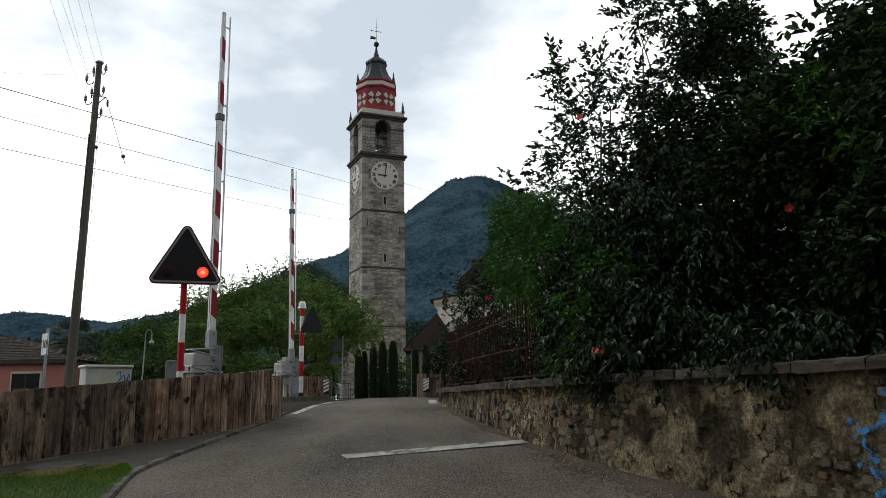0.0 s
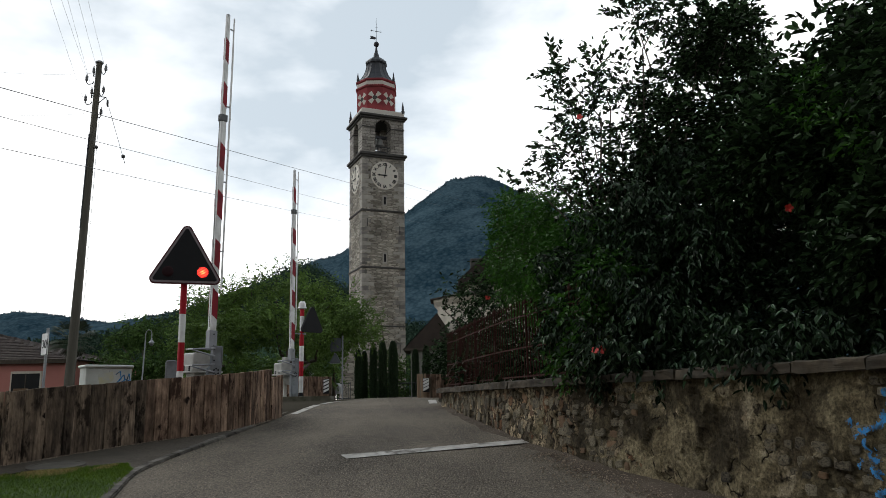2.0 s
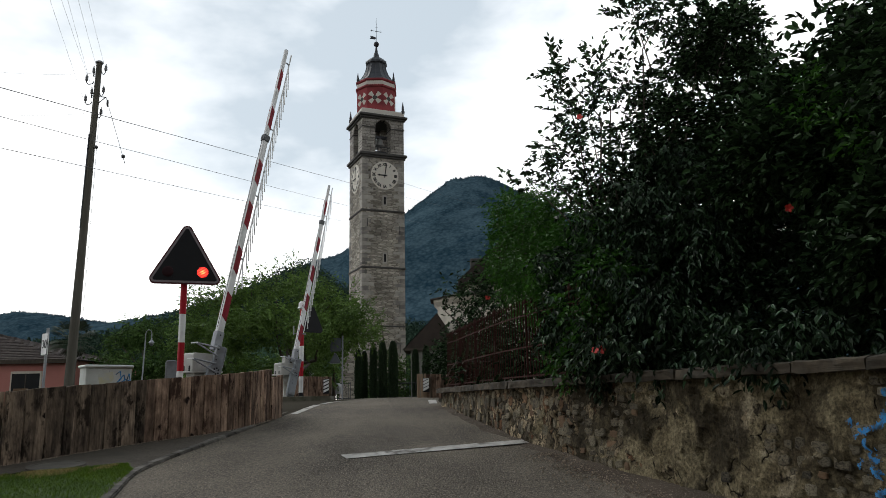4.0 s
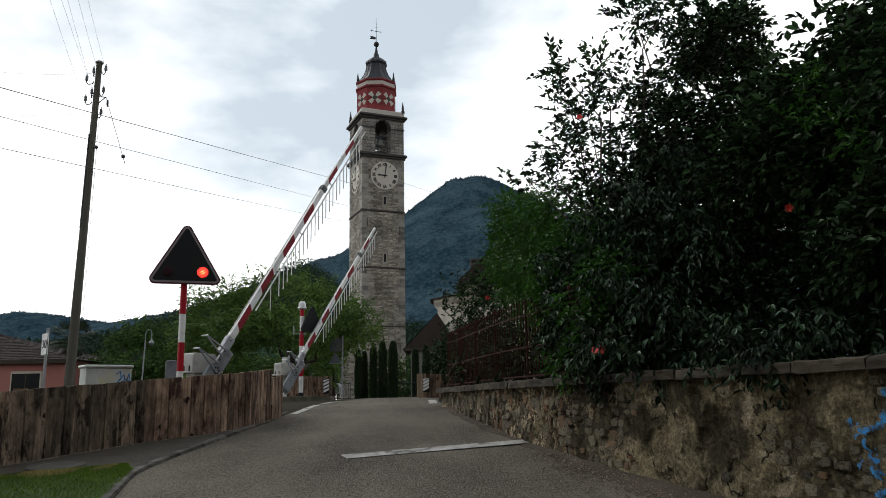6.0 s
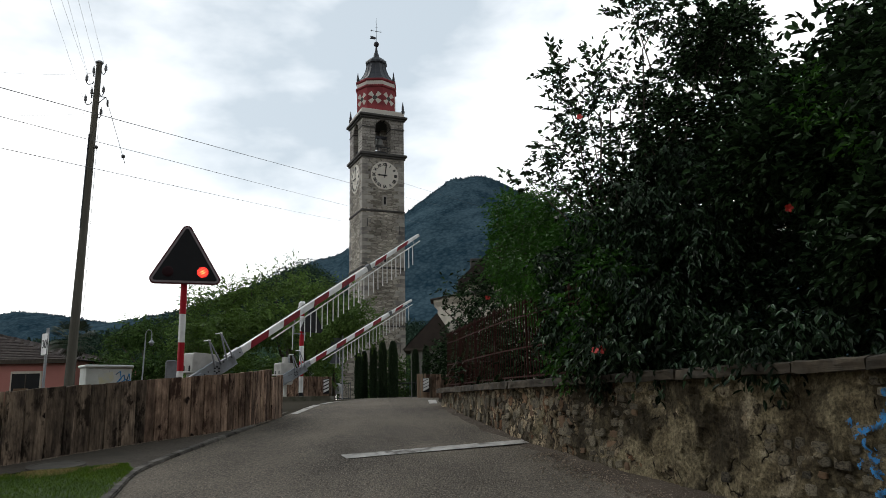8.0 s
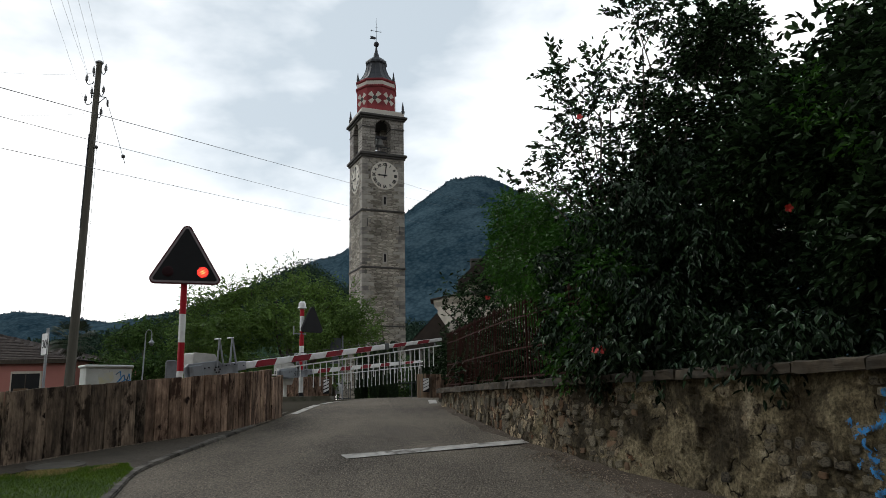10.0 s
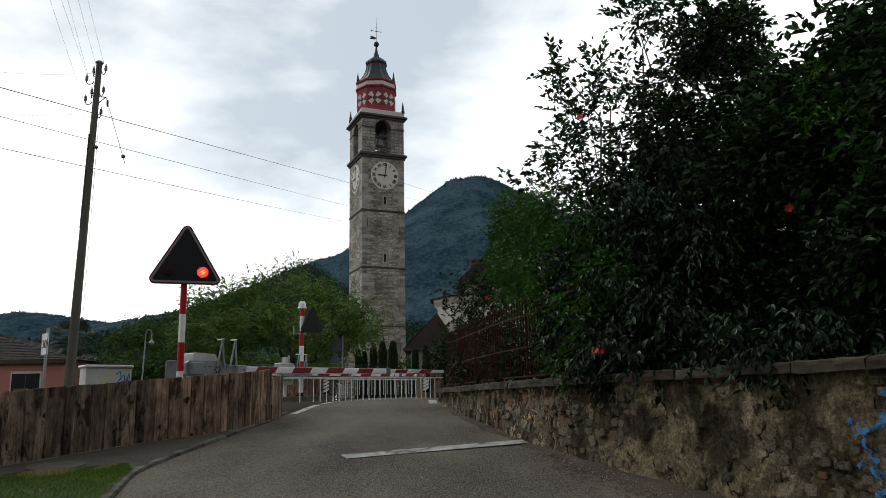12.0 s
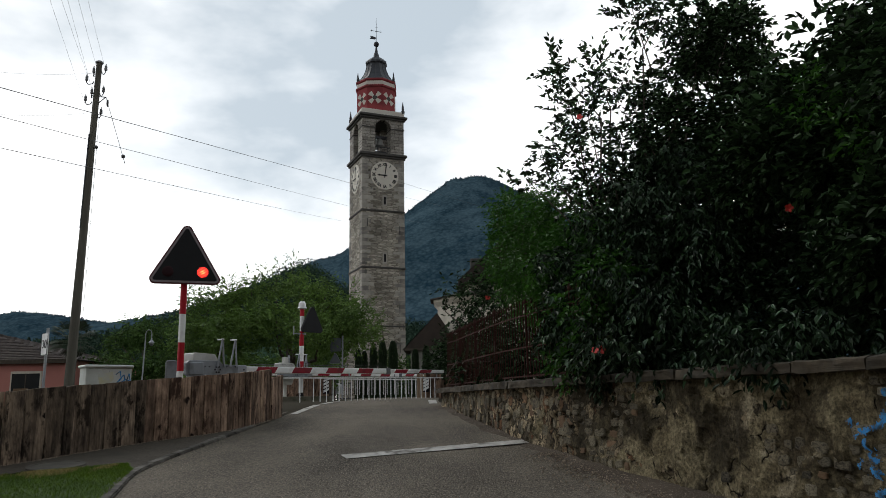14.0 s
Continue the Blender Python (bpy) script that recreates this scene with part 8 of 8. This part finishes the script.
def build_light_blockers():
    """Unseen plain walls added behind and beside the camera to block sky light."""
    tagged(part("blocker_back", box(bmesh.new(), (2, -7.2, 3.9), (26, 0.4, 8.2)), M["plain"]), "unseen plain wall added behind the camera to block light", "wall", kind="structure")
    tagged(part("blocker_side", box(bmesh.new(), (-8.2, -0.9, 2.9), (0.4, 12.2, 6.2)), M["plain"]), "unseen plain wall added left of the camera to block light", "wall", kind="structure")


# ------------------------------------------------------------------ all of it
build_ground()
build_light_blockers()
build_plate()
build_slab()
build_road()
build_pavement()
build_hills()
build_tower()
build_church()
build_house()
build_square()
NEAR = build_barrier(-4.757, 15.7, gz(15.7), 1.965, 53.6, 7.90, 5.46, NEAR_REDS, [2.42, 2.85] + [3.06 + 0.212 * k for k in range(22)], "grey crossing barrier with a long red and white boom")
FAR = build_barrier(-4.959, 25.0, gz(25.0), 2.22, 53.6, 6.86, 5.42, FAR_REDS, [2.15 + 0.212 * k for k in range(22)], "grey crossing barrier beyond the track with its boom", True)
LAMPS = build_signal()
build_pole()
build_wires()
build_street_lamp()
build_cabinet()
build_small_signs()
palm(-20.94, 43.0, 3.59, 3)
build_planting()
build_fences()
build_iron_fence()
build_wall()


# ------------------------------------------------------------------ what moves
def motions():
    for (boom, hang, h), angles in ((NEAR, NEAR_ANGLES), (FAR, FAR_ANGLES)):
        walk(boom, [(t, pose(0, 0, h, 0, -a, 0)) for t, a in angles])
        for ob, s, dy in hang:
            walk(ob, [(t, pose(s, dy, -0.135, 0, a, 0)) for t, a in angles])
    # the two lamps light in turn; a drum steps on as its lamp fades out, and again as it lights up
    def side(since, lit):
        if lit:
            return 5 if since < -0.012 else 6
        return 0 if since < -0.02 else 1 if since < 0.015 else 2 if since < 0.055 else 3 if since < 0.16 else 4
    for first, (drum, place) in zip((0, 1), LAMPS):
        rows = []
        for k in range(round(14 * FPS) + 1):
            t = k / FPS
            n = math.floor((t + 0.035 - 0.2095) / 0.331)
            lit = (n + first) % 2 == 0
            turns = (n + 1 + first) // 2
            rows.append((t, 60 * (side(t - 0.2095 - 0.331 * n, lit) + 6 * turns)))
        walk(drum, [(t, Matrix.Translation(place) @ Matrix.Rotation(radians(-a), 4, "Z")) for t, a in rows])


motions()
